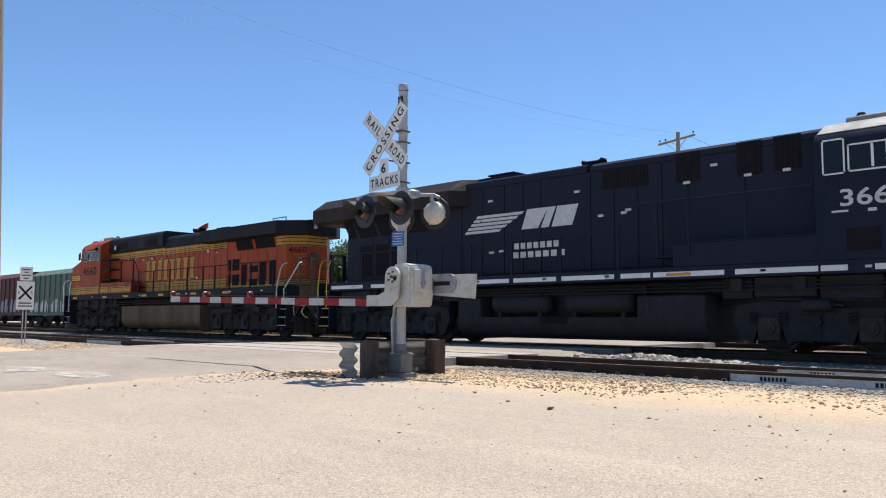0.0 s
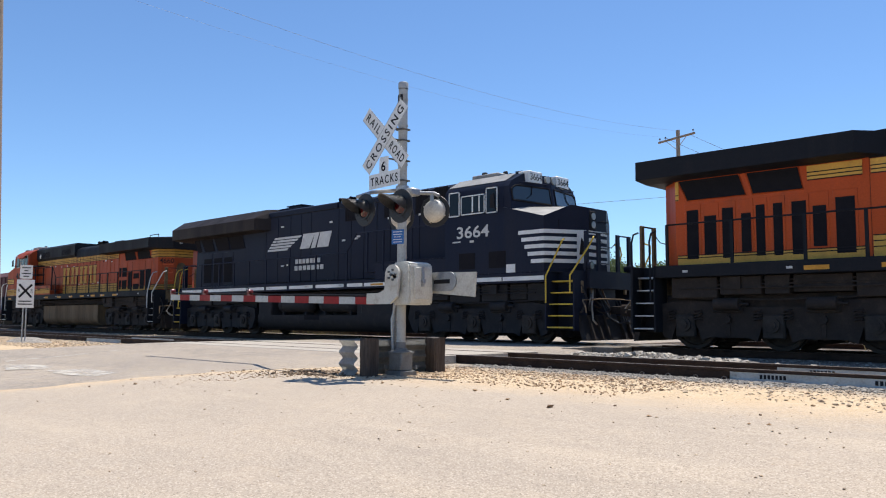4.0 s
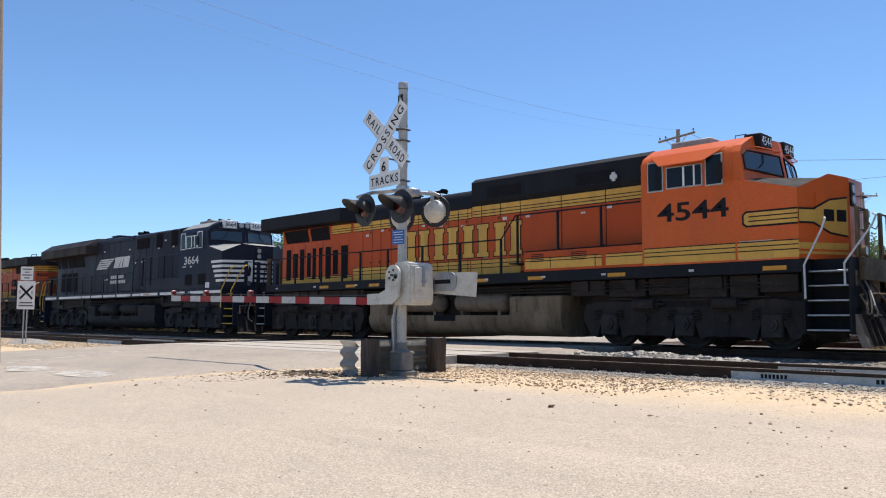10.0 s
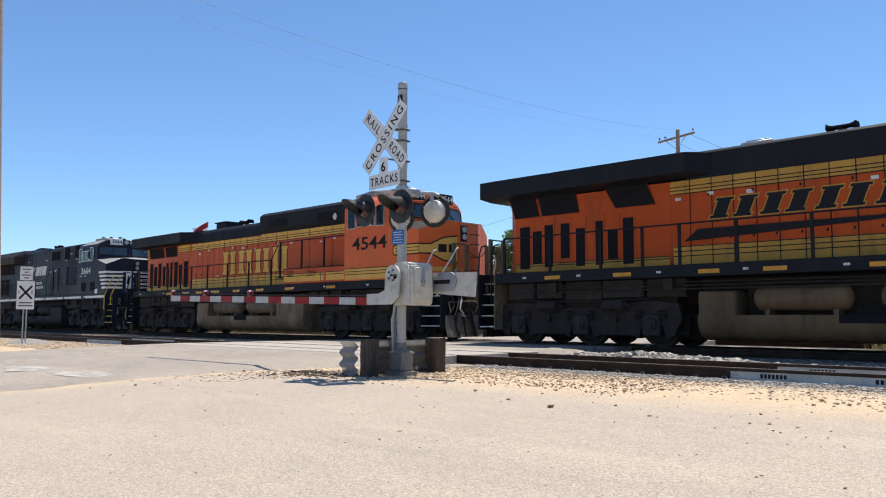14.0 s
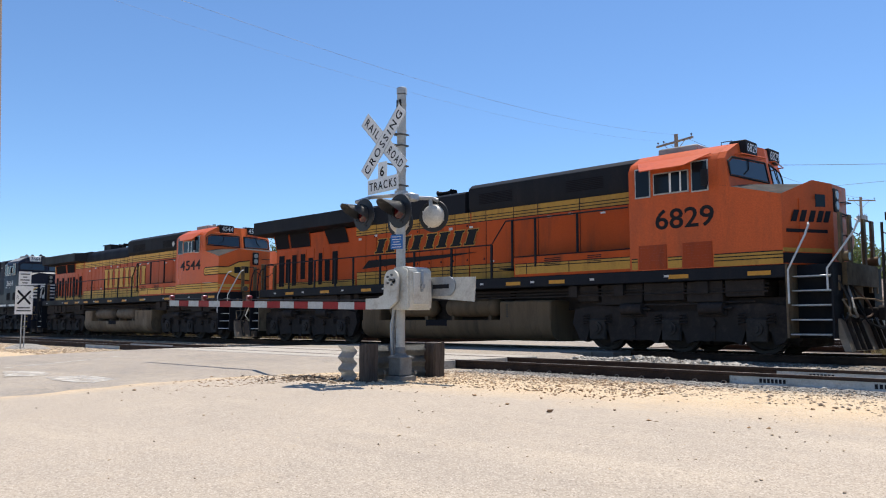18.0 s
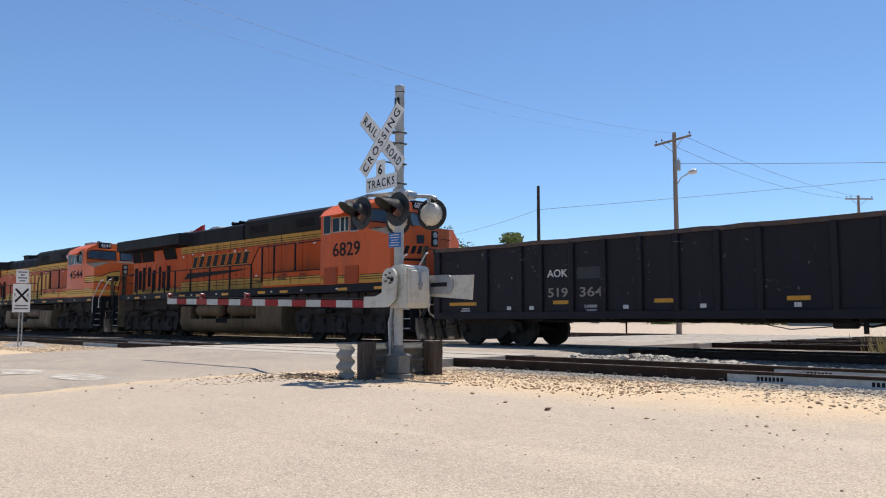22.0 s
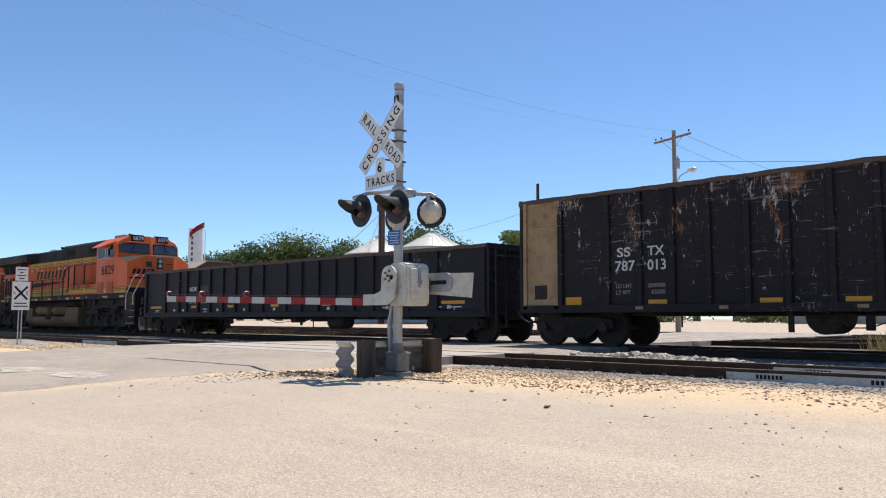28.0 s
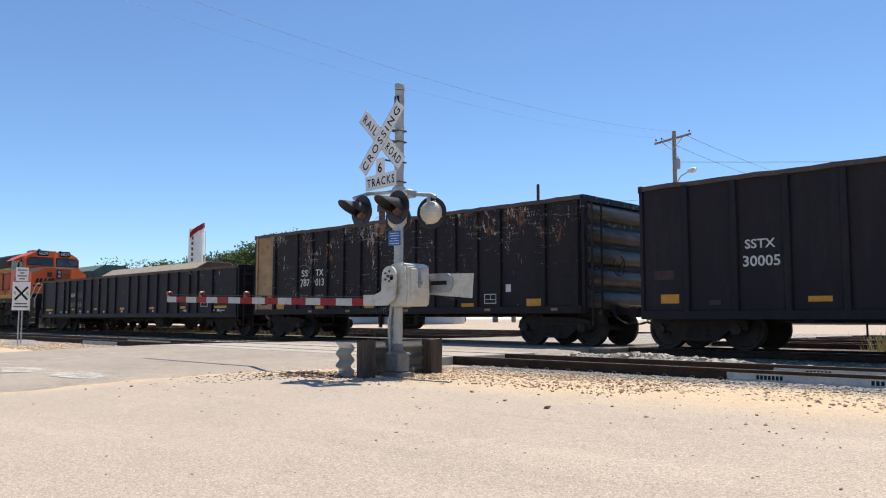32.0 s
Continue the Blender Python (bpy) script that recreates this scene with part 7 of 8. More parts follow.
def signal_head(x, y, z, face, turn=0):
    """face -1 looks towards the near road, +1 over the tracks."""
    m = Matrix.Translation((x, y, zz(z))) @ pose(0, 0, 0, 0, 0, turn) @ pose(0, 0, 0, 90 if face < 0 else -90, 0, 0)   # own +z is the way it shines
    bm = B()
    lathe(bm, [(0, 0.0), (0.241, 0.0), (0.245, 0.008), (0.241, 0.016), (0.15, 0.016), (0, 0.016)], 36, m)
    head = part("background_disc", bm, "black", sig, "round black background disc")
    bm = B()
    lathe(bm, [(0, -0.13), (0.07, -0.122), (0.125, -0.098), (0.165, -0.05), (0.178, 0.0), (0.178, 0.012)], 28, m)
    lathe(bm, [(0.12, 0.012), (0.15, 0.012), (0.145, 0.03), (0.12, 0.03)], 28, m)
    for k in range(4):
        a = k * math.pi / 2 + 0.4
        tube(bm, m @ Vector((0.18 * math.cos(a), 0.18 * math.sin(a), -0.03)), m @ Vector((0.18 * math.cos(a), 0.18 * math.sin(a), 0.03)), 0.014, n=8)
    part("lamp_housing", bm, "lamp_silver" if face > 0 else "black", head, "domed lamp housing")
    bm = B()
    lathe(bm, [(0, 0.045), (0.06, 0.04), (0.105, 0.027), (0.115, 0.018)], 24, m)
    part("lens", bm, "red_lens", head, "unlit red lens")
    # long visor: part of a tube, cut away below
    bm = B()
    n, rows = 22, []
    for i in range(n + 1):
        a = math.pi / 2 + (i / n - 0.5) * radians(225)
        depth = (0.4 if face < 0 else 0.2) - (0.33 if face < 0 else 0.12) * (abs(i / n - 0.5) * 2) ** 2.4
        ca, sa = math.cos(a), math.sin(a) * (1 if face < 0 else -1)
        rows.append([bm.verts.new(m @ Vector((0.14 * ca, 0.14 * sa, 0.016))), bm.verts.new(m @ Vector((0.135 * ca, 0.135 * sa, depth)))])
    for a, b_ in zip(rows, rows[1:]):
        bm.faces.new((a[0], b_[0], b_[1], a[1]))
    r = bmesh.ops.solidify(bm, geom=bm.faces[:], thickness=0.006)
    part("visor", bm, "hood_grey", head, "grey tunnel visor")
    bm = B()
    tube(bm, (x, y + 0.06 * (1 if face < 0 else -1), zz(z + 0.15)), (x, y + 0.06 * (1 if face < 0 else -1), zz(2.53)), 0.03, n=8)
    part("hanger", bm, "galv", head)


M["lamp_silver"] = surface("silver lamp back", (0.56, 0.53, 0.46), (0.47, 0.44, 0.38), (0.28, 0.22, 0.17), 0.5, big=6, grime_amount=0.4)
signal_head(-0.355, -0.42, 2.27, -1, -3)
signal_head(0.435, -0.42, 2.255, -1)
signal_head(-0.48, 0.42, 2.25, 1, 12)
signal_head(0.27, 0.42, 2.28, 1, 20)
# blue notice on the mast
bm = B()
box(bm, -0.11, 0.11, -0.002, 0.002, -0.108, 0.108, 0.0)
notice = part("blue_notice", bm, "blue", sig, "small blue notice with white lines", at=pose(0.0, -0.085, zz(1.87), 0, 0, 12))
for k in range(5):
    bm = B()
    w = 0.085 if k != 2 else 0.06
    box(bm, -w, w, -0.0045, -0.0025, 0.07 - k * 0.038, 0.079 - k * 0.038)
    part("lettering_bar", bm, "white", notice)
# gate mechanism
bm = B()
prism(bm, [(0.06, zz(0.86)), (0.42, zz(0.86)), (0.44, zz(1.0)), (0.42, zz(1.45)), (0.3, zz(1.49)), (0.06, zz(1.47))], -0.24, 0.24)
bmesh.ops.bevel(bm, geom=bm.edges[:], offset=0.025, segments=2, affect="EDGES")
mech = part("gate_mechanism", bm, "cream", sig, "weathered cream gate motor box")
bm = B()
box(bm, 0.432, 0.45, -0.16, 0.16, zz(0.93), zz(1.4), 0.008)
part("box_door", bm, "cream", mech)
bm = B()
box(bm, 0.448, 0.468, -0.025, 0.025, zz(1.12), zz(1.42), 0.004)
tube(bm, (0.45, 0.0, zz(1.2)), (0.49, 0.0, zz(1.2)), 0.035, n=10)
part("door_latch", bm, "galv", mech)
bm = B()
box(bm, -0.1, 0.1, -0.12, 0.12, zz(0.95), zz(1.35), 0.01)
for z in (1.0, 1.3):
    box(bm, -0.09, 0.12, -0.1, 0.1, zz(z) - 0.03, zz(z) + 0.03, 0.01)
tube(bm, (0.2, -0.32, zz(1.27)), (0.2, 0.36, zz(1.27)), 0.04, n=14)
part("mast_clamp", bm, "galv", mech)
# arm brackets: rounded plates on both sides
for yy, mat in ((-0.32, "cream"), (0.29, "cream")):
    bm = B()
    pts = []
    for k in range(13):
        a = math.pi * k / 12
        pts.append((0.14 + 0.15 * math.cos(a), zz(1.29) + 0.15 * math.sin(a)))
    pts += [(-0.02, zz(1.08)), (-0.16, zz(1.03)), (-0.42, zz(1.03)), (-0.42, zz(0.87)), (0.1, zz(0.87)), (0.26, zz(0.98))]
    prism(bm, pts, yy, yy + 0.035)
    br = part("arm_bracket", bm, mat, sig, "rounded gate arm bracket plate")
    bm = B()
    for k in range(5):
        a = 2 * math.pi * k / 5
        tube(bm, (0.14 + 0.075 * math.cos(a), yy - 0.02, zz(1.29) + 0.075 * math.sin(a)), (0.14 + 0.075 * math.cos(a), yy + 0.05, zz(1.29) + 0.075 * math.sin(a)), 0.016, n=8)
    tube(bm, (0.14, yy - 0.03, zz(1.29)), (0.14, yy + 0.06, zz(1.29)), 0.02, n=10)
    part("bolt_ring", bm, "hood_grey", br)
for yy in (0.3,):
    bm = B()
    prism(bm, [(0.3, zz(1.04)), (1.2, zz(0.97)), (1.23, zz(1.32)), (0.34, zz(1.34))], yy - 0.012, yy + 0.012)
    pl = part("counterweight_plate", bm, "cream", sig, "flat counterweight plate")
    bm = B()
    pts = []
    for k in range(13):
        a = -math.pi / 2 + math.pi * k / 12
        pts.append((0.72 + 0.14 * math.cos(a), zz(1.2) + 0.14 * math.sin(a)))
    pts += [(0.3, zz(1.34)), (0.3, zz(1.06))]
    prism(bm, pts, yy - 0.035, yy - 0.01)
    part("counterweight_arm", bm, "galv", pl)
    bm = B()
    box(bm, 0.42, 0.74, yy - 0.042, yy - 0.034, zz(1.17), zz(1.23), 0.0)
    part("slot", bm, "number_black", pl)
# the arm: a row of red and white bays, lowered
M["lamp_red"] = plain("dull red lamp", (0.16, 0.012, 0.012), 0.3)
AX0, AX1 = -0.34, -6.66
arm_z0, arm_z1 = zz(0.865), zz(1.01)
bm = B()
prism(bm, [(AX0, arm_z0 + 0.01), (AX0, arm_z0 + 0.1), (AX1, arm_z1 + 0.1), (AX1, arm_z1 + 0.01)], -0.275, -0.245)
arm = part("gate_arm", bm, "arm_white", sig, "lowered gate arm with red and white bays")
nb = 16
for k in range(nb):
    xa, xb = AX0 + (AX1 - AX0) * k / nb, AX0 + (AX1 - AX0) * (k + 1) / nb
    za, zb = arm_z0 + (arm_z1 - arm_z0) * k / nb, arm_z0 + (arm_z1 - arm_z0) * (k + 1) / nb
    bm = B()
    prism(bm, [(xa, za), (xa, za + 0.112), (xb, zb + 0.112), (xb, zb)], -0.279, -0.241)
    part("arm_bay", bm, "arm_red" if k % 2 == 0 else "arm_white", arm)
for xl in (-6.6, -5.29, -3.71):
    f = (xl - AX0) / (AX1 - AX0)
    z = arm_z0 + (arm_z1 - arm_z0) * f + 0.112
    bm = B()
    box(bm, xl - 0.06, xl + 0.06, -0.29, -0.23, z, z + 0.03)
    lathe(bm, [(0.0, -0.05), (0.036, -0.045), (0.044, 0.0), (0.036, 0.045), (0, 0.05)], 14, Matrix.Translation((xl, -0.26, z + 0.068)) @ pose(0, 0, 0, 90, 0, 0))
    part("arm_lamp", bm, "lamp_red", arm, "small red lamp on the arm")
bm = B()
pipe(bm, [(AX0, -0.26, arm_z0 + 0.14), (-3.0, -0.26, arm_z0 + 0.2), (-6.6, -0.26, arm_z1 + 0.15)], 0.008, 5)
part("lamp_cable", bm, "black", arm)

# ---- guard round the mast ----
M["dark_steel"] = surface("dark weathered steel", (0.2, 0.2, 0.185), (0.15, 0.15, 0.14), (0.18, 0.14, 0.1), 0.7, big=4, grime_amount=0.5, spec=0.3)
def timber_post(name, label, x, y, w, h, lean=0.0):
    bm = B()
    rnd = random.Random(int(x * 100))
    n = 7
    rings = []
    for k in range(n):
        z = -0.15 + h * k / (n - 1)
        s = 1 + rnd.uniform(-0.03, 0.03)
        rings.append([bm.verts.new((sx * w / 2 * s + lean * k / n, sy * w / 2 * s, z + (rnd.uniform(-0.02, 0.015) if k == n - 1 else 0))) for sx, sy in ((-1, -0.8), (-0.8, -1), (0.8, -1), (1, -0.8), (1, 0.8), (0.8, 1), (-0.8, 1), (-1, 0.8))])
    for a, b_ in zip(rings, rings[1:]):
        for i in range(8):
            bm.faces.new((a[i], a[(i + 1) % 8], b_[(i + 1) % 8], b_[i]))
    bm.faces.new(rings[-1])
    bm.faces.new(rings[0][::-1])
    ob = mesh_ob(name, bm, "timber", smooth=False)
    ob.matrix_basis = pose(x, y, ground_z(x, y) + 0.0)
    return tagged(ob, label, "post", "guard posts")


timber_post("guard_post", "weathered dark timber guard post with split grain", -8.42, 7.15, 0.2, 0.66)
timber_post("guard_post", "weathered dark timber guard post with split grain", -8.44, 8.45, 0.23, 0.66)
timber_post("guard_post", "weathered dark timber guard post with split grain", -8.75, 8.5, 0.2, 0.6)


def w_beam(name, label, a, b_, face, mat="galv"):
    """Corrugated guard rail between two points in plan; face: the side its crests point to."""
    a, b_, face = Vector((*a, 0)), Vector((*b_, 0)), Vector((*face, 0))
    prof = [(-0.2 + 0.4 * k / 24, 0.02 + 0.034 * math.cos(2 * math.pi * 3 * k / 24)) for k in range(25)]
    bm = B()
    rows = []
    for p in (a, b_):
        rows.append([bm.verts.new(p + face * d + Vector((0, 0, 0.1 + z * 1.22))) for z, d in prof])
    for i in range(len(prof) - 1):
        bm.faces.new((rows[0][i], rows[0][i + 1], rows[1][i + 1], rows[1][i]))
    bmesh.ops.solidify(bm, geom=bm.faces[:], thickness=0.006)
    ob = mesh_ob(name, bm, mat)
    return tagged(ob, label, "guard rail", "guard rails")


w_beam("guard_rail", "short corrugated galvanised guard rail bolted to a post", (-8.9, 7.05), (-8.56, 7.05), (0, -1), "guard_zinc")
w_beam("guard_rail", "corrugated galvanised guard rail seen from its back", (-8.52, 7.2), (-8.52, 8.4), (-1, 0), "dark_steel")

# ---- small sign beside the near track ----
SX, SY, SZ = -25.45, 8.3, -0.14
sgn_ob = base("track_sign", SX - 0.07, SY - 0.07, SZ, 72)
sgn_ob.scale = (0.76, 1.0, 0.965)
tagged(sgn_ob, "white rectangular sign with a black cross on a steel post", "sign")
bm = B()
tube(bm, (-0.05, 0.02, 0.0), (-0.05, 0.02, 2.35), 0.025, n=8)
tube(bm, (0.06, 0.02, 0.0), (0.06, 0.02, 2.2), 0.025, n=8)
part("post", bm, "galv", sgn_ob)
bm = B()
box(bm, -0.31, 0.31, -0.012, -0.006, 1.08, 1.95)
plate = part("sign_plate", bm, "white", sgn_ob)
for ang in (42, -42):
    bm = B()
    box(bm, -0.3, 0.3, -0.016 - 0.001 * (ang > 0), -0.012, -0.035, 0.035, m=Matrix.Translation((0, 0, 1.6)) @ Matrix.Rotation(radians(ang), 4, "Y"))
    part("cross_bar", bm, "number_black", plate)
for x in (-0.22, 0.22):
    t = letters("sign_letter", "R", 0.16, "hood_grey", plate, side(x - 0.05, -0.014, 1.55), depth=0.001)
for k, (w, z) in enumerate(((0.22, 1.26), (0.25, 1.17))):
    bm = B()
    box(bm, -w, w, -0.015, -0.012, z, z + 0.04)
    part("lettering_bar", bm, "hood_grey", plate)
bm = B()
box(bm, -0.22, 0.22, -0.012, -0.006, 1.98, 2.4)
plate2 = part("upper_plate", bm, "white", sgn_ob)
for k, w in enumerate((0.16, 0.07, 0.16, 0.1)):
    bm = B()
    box(bm, -w, w, -0.015, -0.012, 2.3 - k * 0.09, 2.335 - k * 0.09)
    part("lettering_bar", bm, "hood_grey", plate2)
# ---- loose stones ----
def ridge(x, y):
    """Ballast thrown up between the two nearest tracks."""
    return 0.19 * math.exp(-((y - 13.05) / 0.55) ** 2) * min(max((-4.9 - x) / 1.6, 0), 1) * min(max((x + 9.5) / 0.5, 0), 1) * (0.85 + 0.15 * math.sin(3.1 * x))


def stones(name, label, mat, count, place, size, seed, lift=None):
    rnd = random.Random(seed)
    base_v = [Vector(v).normalized() for v in ((1, 0, 0), (-1, 0, 0), (0, 1, 0), (0, -1, 0), (0, 0, 1), (0, 0, -1))]
    base_f = [(0, 2, 4), (2, 1, 4), (1, 3, 4), (3, 0, 4), (2, 0, 5), (1, 2, 5), (3, 1, 5), (0, 3, 5)]
    vs, fs = [], []
    for _ in range(count):
        x, y = place(rnd)
        s = size[0] + (size[1] - size[0]) * rnd.random() ** 2.2 * (1 if rnd.random() < 0.94 else 2.0)
        rot = Euler((rnd.uniform(0, 6), rnd.uniform(0, 6), rnd.uniform(0, 6))).to_matrix()
        z = ground_z(x, y) + s * 0.25 + (lift(x, y) if lift else 0)
        o = len(vs)
        for v in base_v:
            q = rot @ (v * s * rnd.uniform(0.65, 1.15))
            vs.append((x + q.x, y + q.y, z + q.z * 0.5))
        fs += [tuple(o + i for i in f) for f in base_f]
    me = bpy.data.meshes.new(name)
    me.from_pydata(vs, [], fs)
    me.materials.append(M[mat])
    return tagged(new(name, me), label, "stones", kind="stuff")


def clumped(r, a, b_):
    """A place along the track, crowded about a few centres."""
    c = (-9.0, -8.1, -6.6, -5.9, -4.4, -2.2, 0.4)
    q = r.gauss(c[int(r.random() * 7)], 0.55)
    return q if r.random() < 0.55 and a < q < b_ else r.uniform(a, b_)


stones("ballast_stones", "grey crushed ballast beside the near rail", "ballast", 9000, lambda r: (r.uniform(-9.3, 3.0), 10.45 - abs(r.gauss(0, 0.3))), (0.012, 0.036), 1)
stones("ballast_stones", "grey crushed ballast between the rails", "ballast", 2600, lambda r: (r.uniform(-9.0, 3.0), r.uniform(10.7, 11.95)), (0.016, 0.036), 2)
stones("ballast_stones", "grey crushed ballast beyond the near track", "ridge_stone", 5200, lambda r: (r.uniform(-9.5, 3.0) if r.random() < 0.35 else r.uniform(-9.4, -4.9), r.uniform(12.25, 14.2)), (0.018, 0.07), 3, ridge)
stones("gravel", "pale loose gravel on the sand", "stone", 7000, lambda r: (clumped(r, -9.6, 3.0), 8.0 + 2.1 * r.random() ** 0.6 - 0.9 * r.random() ** 4), (0.005, 0.026), 4)
stones("gravel", "scattered pebbles on the pavement", "stone", 420, lambda r: (r.uniform(-9.4, 2.0), r.uniform(2.0, 7.5)), (0.006, 0.016), 5)
stones("gravel", "pebbles round the signal mast", "stone", 3200, lambda r: (r.gauss(-8.75, 0.6), r.gauss(7.5, 0.55)), (0.007, 0.024), 6)
stones("gravel", "stones along the tracks left of the road", "stone", 3800, lambda r: (r.uniform(-36, -20), r.uniform(7.2, 10.4)), (0.02, 0.05), 7)
stones("ballast_stones", "pale gravel between the tracks", "stone", 2600, lambda r: (r.uniform(-40, -20), r.uniform(12.3, 16.2)), (0.025, 0.055), 8)
stones("ballast_stones", "gravel between the tracks", "ballast", 2400, lambda r: (r.uniform(-9, 6), r.uniform(12.6, 16.4)), (0.02, 0.045), 9)

stones("debris", "brown crumbs of bark and dirt on the sand", "debris", 2600, lambda r: (clumped(r, -9.4, -4.5), 7.4 + 2.4 * r.random() ** 0.8 - 0.5 * r.random() ** 3), (0.005, 0.026), 10)
stones("debris", "brown crumbs along the road edge", "debris", 900, lambda r: (r.uniform(-11.5, -9.0), r.gauss(6.2, 0.7)), (0.005, 0.02), 11)
stones("debris", "dark clods and bark heaped beside the guard rail", "dark_debris", 650, lambda r: (r.gauss(-9.25, 0.42), r.gauss(6.95, 0.28)), (0.006, 0.045), 13)
stones("rocks", "scattered dark fist-sized rocks", "debris", 26, lambda r: (r.uniform(-9.5, 0.5), r.uniform(5.6, 8.8)), (0.02, 0.035), 12)


def heap(x, y, w, h, seed):
    rnd = random.Random(seed)
    bm = B()
    ring = 14
    cen = bm.verts.new((x, y, ground_z(x, y) + h))
    prev = None
    rows = []
    for k, (f, zf) in enumerate(((0.45, 0.75), (0.8, 0.3), (1.0, -0.1))):
        rows.append([bm.verts.new((x + w * f * math.cos(2 * math.pi * i / ring) * rnd.uniform(0.85, 1.15), y + w * 0.45 * f * math.sin(2 * math.pi * i / ring), ground_z(x, y) + h * zf * rnd.uniform(0.8, 1.2))) for i in range(ring)])
    for i in range(ring):
        j = (i + 1) % ring
        bm.faces.new((cen, rows[0][i], rows[0][j]))
        for a, b_ in zip(rows, rows[1:]):
            bm.faces.new((a[i], b_[i], b_[j], a[j]))
    ob = mesh_ob("mound", bm, "gravel")
    return tagged(ob, "low heap of pale gravel beside the rail", "mound", "mounds beside the rails")


bm = grid_sheet(list(np.arange(-9.7, -4.6, 0.25)), list(np.arange(12.1, 14.5, 0.15)), lambda x, y: ground_z(x, y) + ridge(x, y) - 0.012, 0.004, 9)
tagged(mesh_ob("mound", bm, "gravel"), "low ridge of pale ballast between the tracks", "mound", "mounds beside the rails")
heap(-26.2, 8.6, 1.3, 0.16, 3)

# ---- poles, wires ----
M["grey_metal"] = surface("transformer grey", (0.35, 0.36, 0.36), (0.28, 0.29, 0.29), (0.2, 0.18, 0.16), 0.5, big=4)
M["insulator"] = plain("brown insulator", (0.12, 0.07, 0.05), 0.25)


def utility_pole(x, y, top, arm_z, rz, label, transformer=0, lamp=False, arm=2.3, r=0.15, lean=(0, 0), wood="pole_wood"):
    z0 = ground_z(x, y)
    P = base("utility_pole", x, y, z0, rz)
    tagged(P, label, "utility pole", "utility poles")
    bm = B()
    tube(bm, (0, 0, -0.3), (lean[0], lean[1], top - z0), r, r * 0.68, 14)
    part("pole", bm, wood, P, "tapered timber pole")
    if arm:
        bm = B()
        h = arm_z - z0
        box(bm, -arm / 2, arm / 2, -0.2, -0.1, h - 0.06, h + 0.06, 0.01)
        part("crossarm", bm, "pole_wood", P)
        for sx in (-1, 1):
            bm = B()
            tube(bm, (sx * arm * 0.28, -0.15, h - 0.05), (0, -0.12, h - 0.7), 0.02, n=6)
            part("arm_brace", bm, "grey_metal", P)
        for q in (-0.46, -0.3, 0.46):
            bm = B()
            lathe(bm, [(0.012, 0), (0.012, 0.1), (0.05, 0.1), (0.055, 0.16), (0.035, 0.2), (0, 0.21)], 10, Matrix.Translation((q * arm, -0.15, h + 0.06)))
            part("insulator", bm, "insulator", P)
    for k in range(transformer):
        bm = B()
        m = Matrix.Translation((0.34 if k == 0 else (-0.34 if k == 1 else 0.0), -0.1 if k < 2 else -0.4, top - z0 - 2.1))
        lathe(bm, [(0, -0.3), (0.16, -0.3), (0.17, -0.27), (0.17, 0.24), (0.15, 0.3), (0, 0.31)], 16, m)
        tube(bm, m @ Vector((0.05, 0, 0.29)), m @ Vector((0.05, 0, 0.45)), 0.035, n=8)
        part("transformer", bm, "grey_metal", P, "grey pole transformer")
    if lamp:
        bm = B()
        h = top - z0 - 3.35
        pipe(bm, [(0.1, -0.05, h), (0.7, -0.2, h + 0.45), (1.5, -0.3, h + 0.6)], 0.035, 8)
        part("lamp_arm", bm, "grey_metal", P)
        bm = B()
        lathe(bm, [(0, -0.32), (0.1, -0.28), (0.17, 0.0), (0.15, 0.22), (0.05, 0.34), (0, 0.35)], 14, Matrix.Translation((1.75, -0.32, h + 0.62)) @ pose(0, 0, 0, 0, 90, 0))
        part("lamp_head", bm, "white", P, "street lamp head")
    return P


utility_pole(-23.1, 43.9, 12.1, 11.6, -19, "timber utility pole with crossarm, transformer and street lamp", 1, True, 3.1, 0.17)
utility_pole(-29.2, 38.3, 8.85, 0, 0, "bare dark timber pole beside the yard", 0, False, 0, 0.135, wood="timber")
utility_pole(-23.7, 80.5, 12.5, 12.15, 44, "distant timber pole with crossarm and three transformers", 3, False, 2.6, 0.17)
utility_pole(-15.563, 4.517, 11.0, 0, 0, "brown timber pole close beside the road", 0, False, 0, 0.14, (-0.099, -0.36))


M["wire_grey"] = plain("weathered wire", (0.14, 0.12, 0.12), 0.6)


def wire(a, b_, sag, r=0.014, n=24):
    bm = B()
    a, b_ = Vector(a), Vector(b_)
    pts = [a.lerp(b_, k / n) - Vector((0, 0, sag * 4 * (k / n) * (1 - k / n))) for k in range(n + 1)]
    pipe(bm, pts, r, 5)
    ob = mesh_ob("overhead_wire", bm, "wire_grey")
    return tagged(ob, "thin dark overhead wire", "wire", "overhead wires")


wire((-23.1, 43.7, 12.05), (-18.9, 7.4, 9.15), 0.75, 0.0045)
wire((-23.7, 42.9, 11.6), (-20.3, 6.4, 9.2), 0.75, 0.0025)
wire((-22.5, 44.3, 11.8), (-23.0, 81.0, 12.2), 0.5, 0.011)
wire((-23.6, 43.4, 11.6), (-24.3, 79.9, 12.2), 0.7, 0.011)
wire((-23.0, 44.0, 10.2), (20.0, 95.0, 14.5), 0.8, 0.014)
wire((-29.2, 38.3, 7.4), (10.0, 75.0, 12.8), 0.3, 0.011)
wire((-29.2, 38.3, 7.4), (-62.0, 58.0, 9.3), 0.5, 0.011)

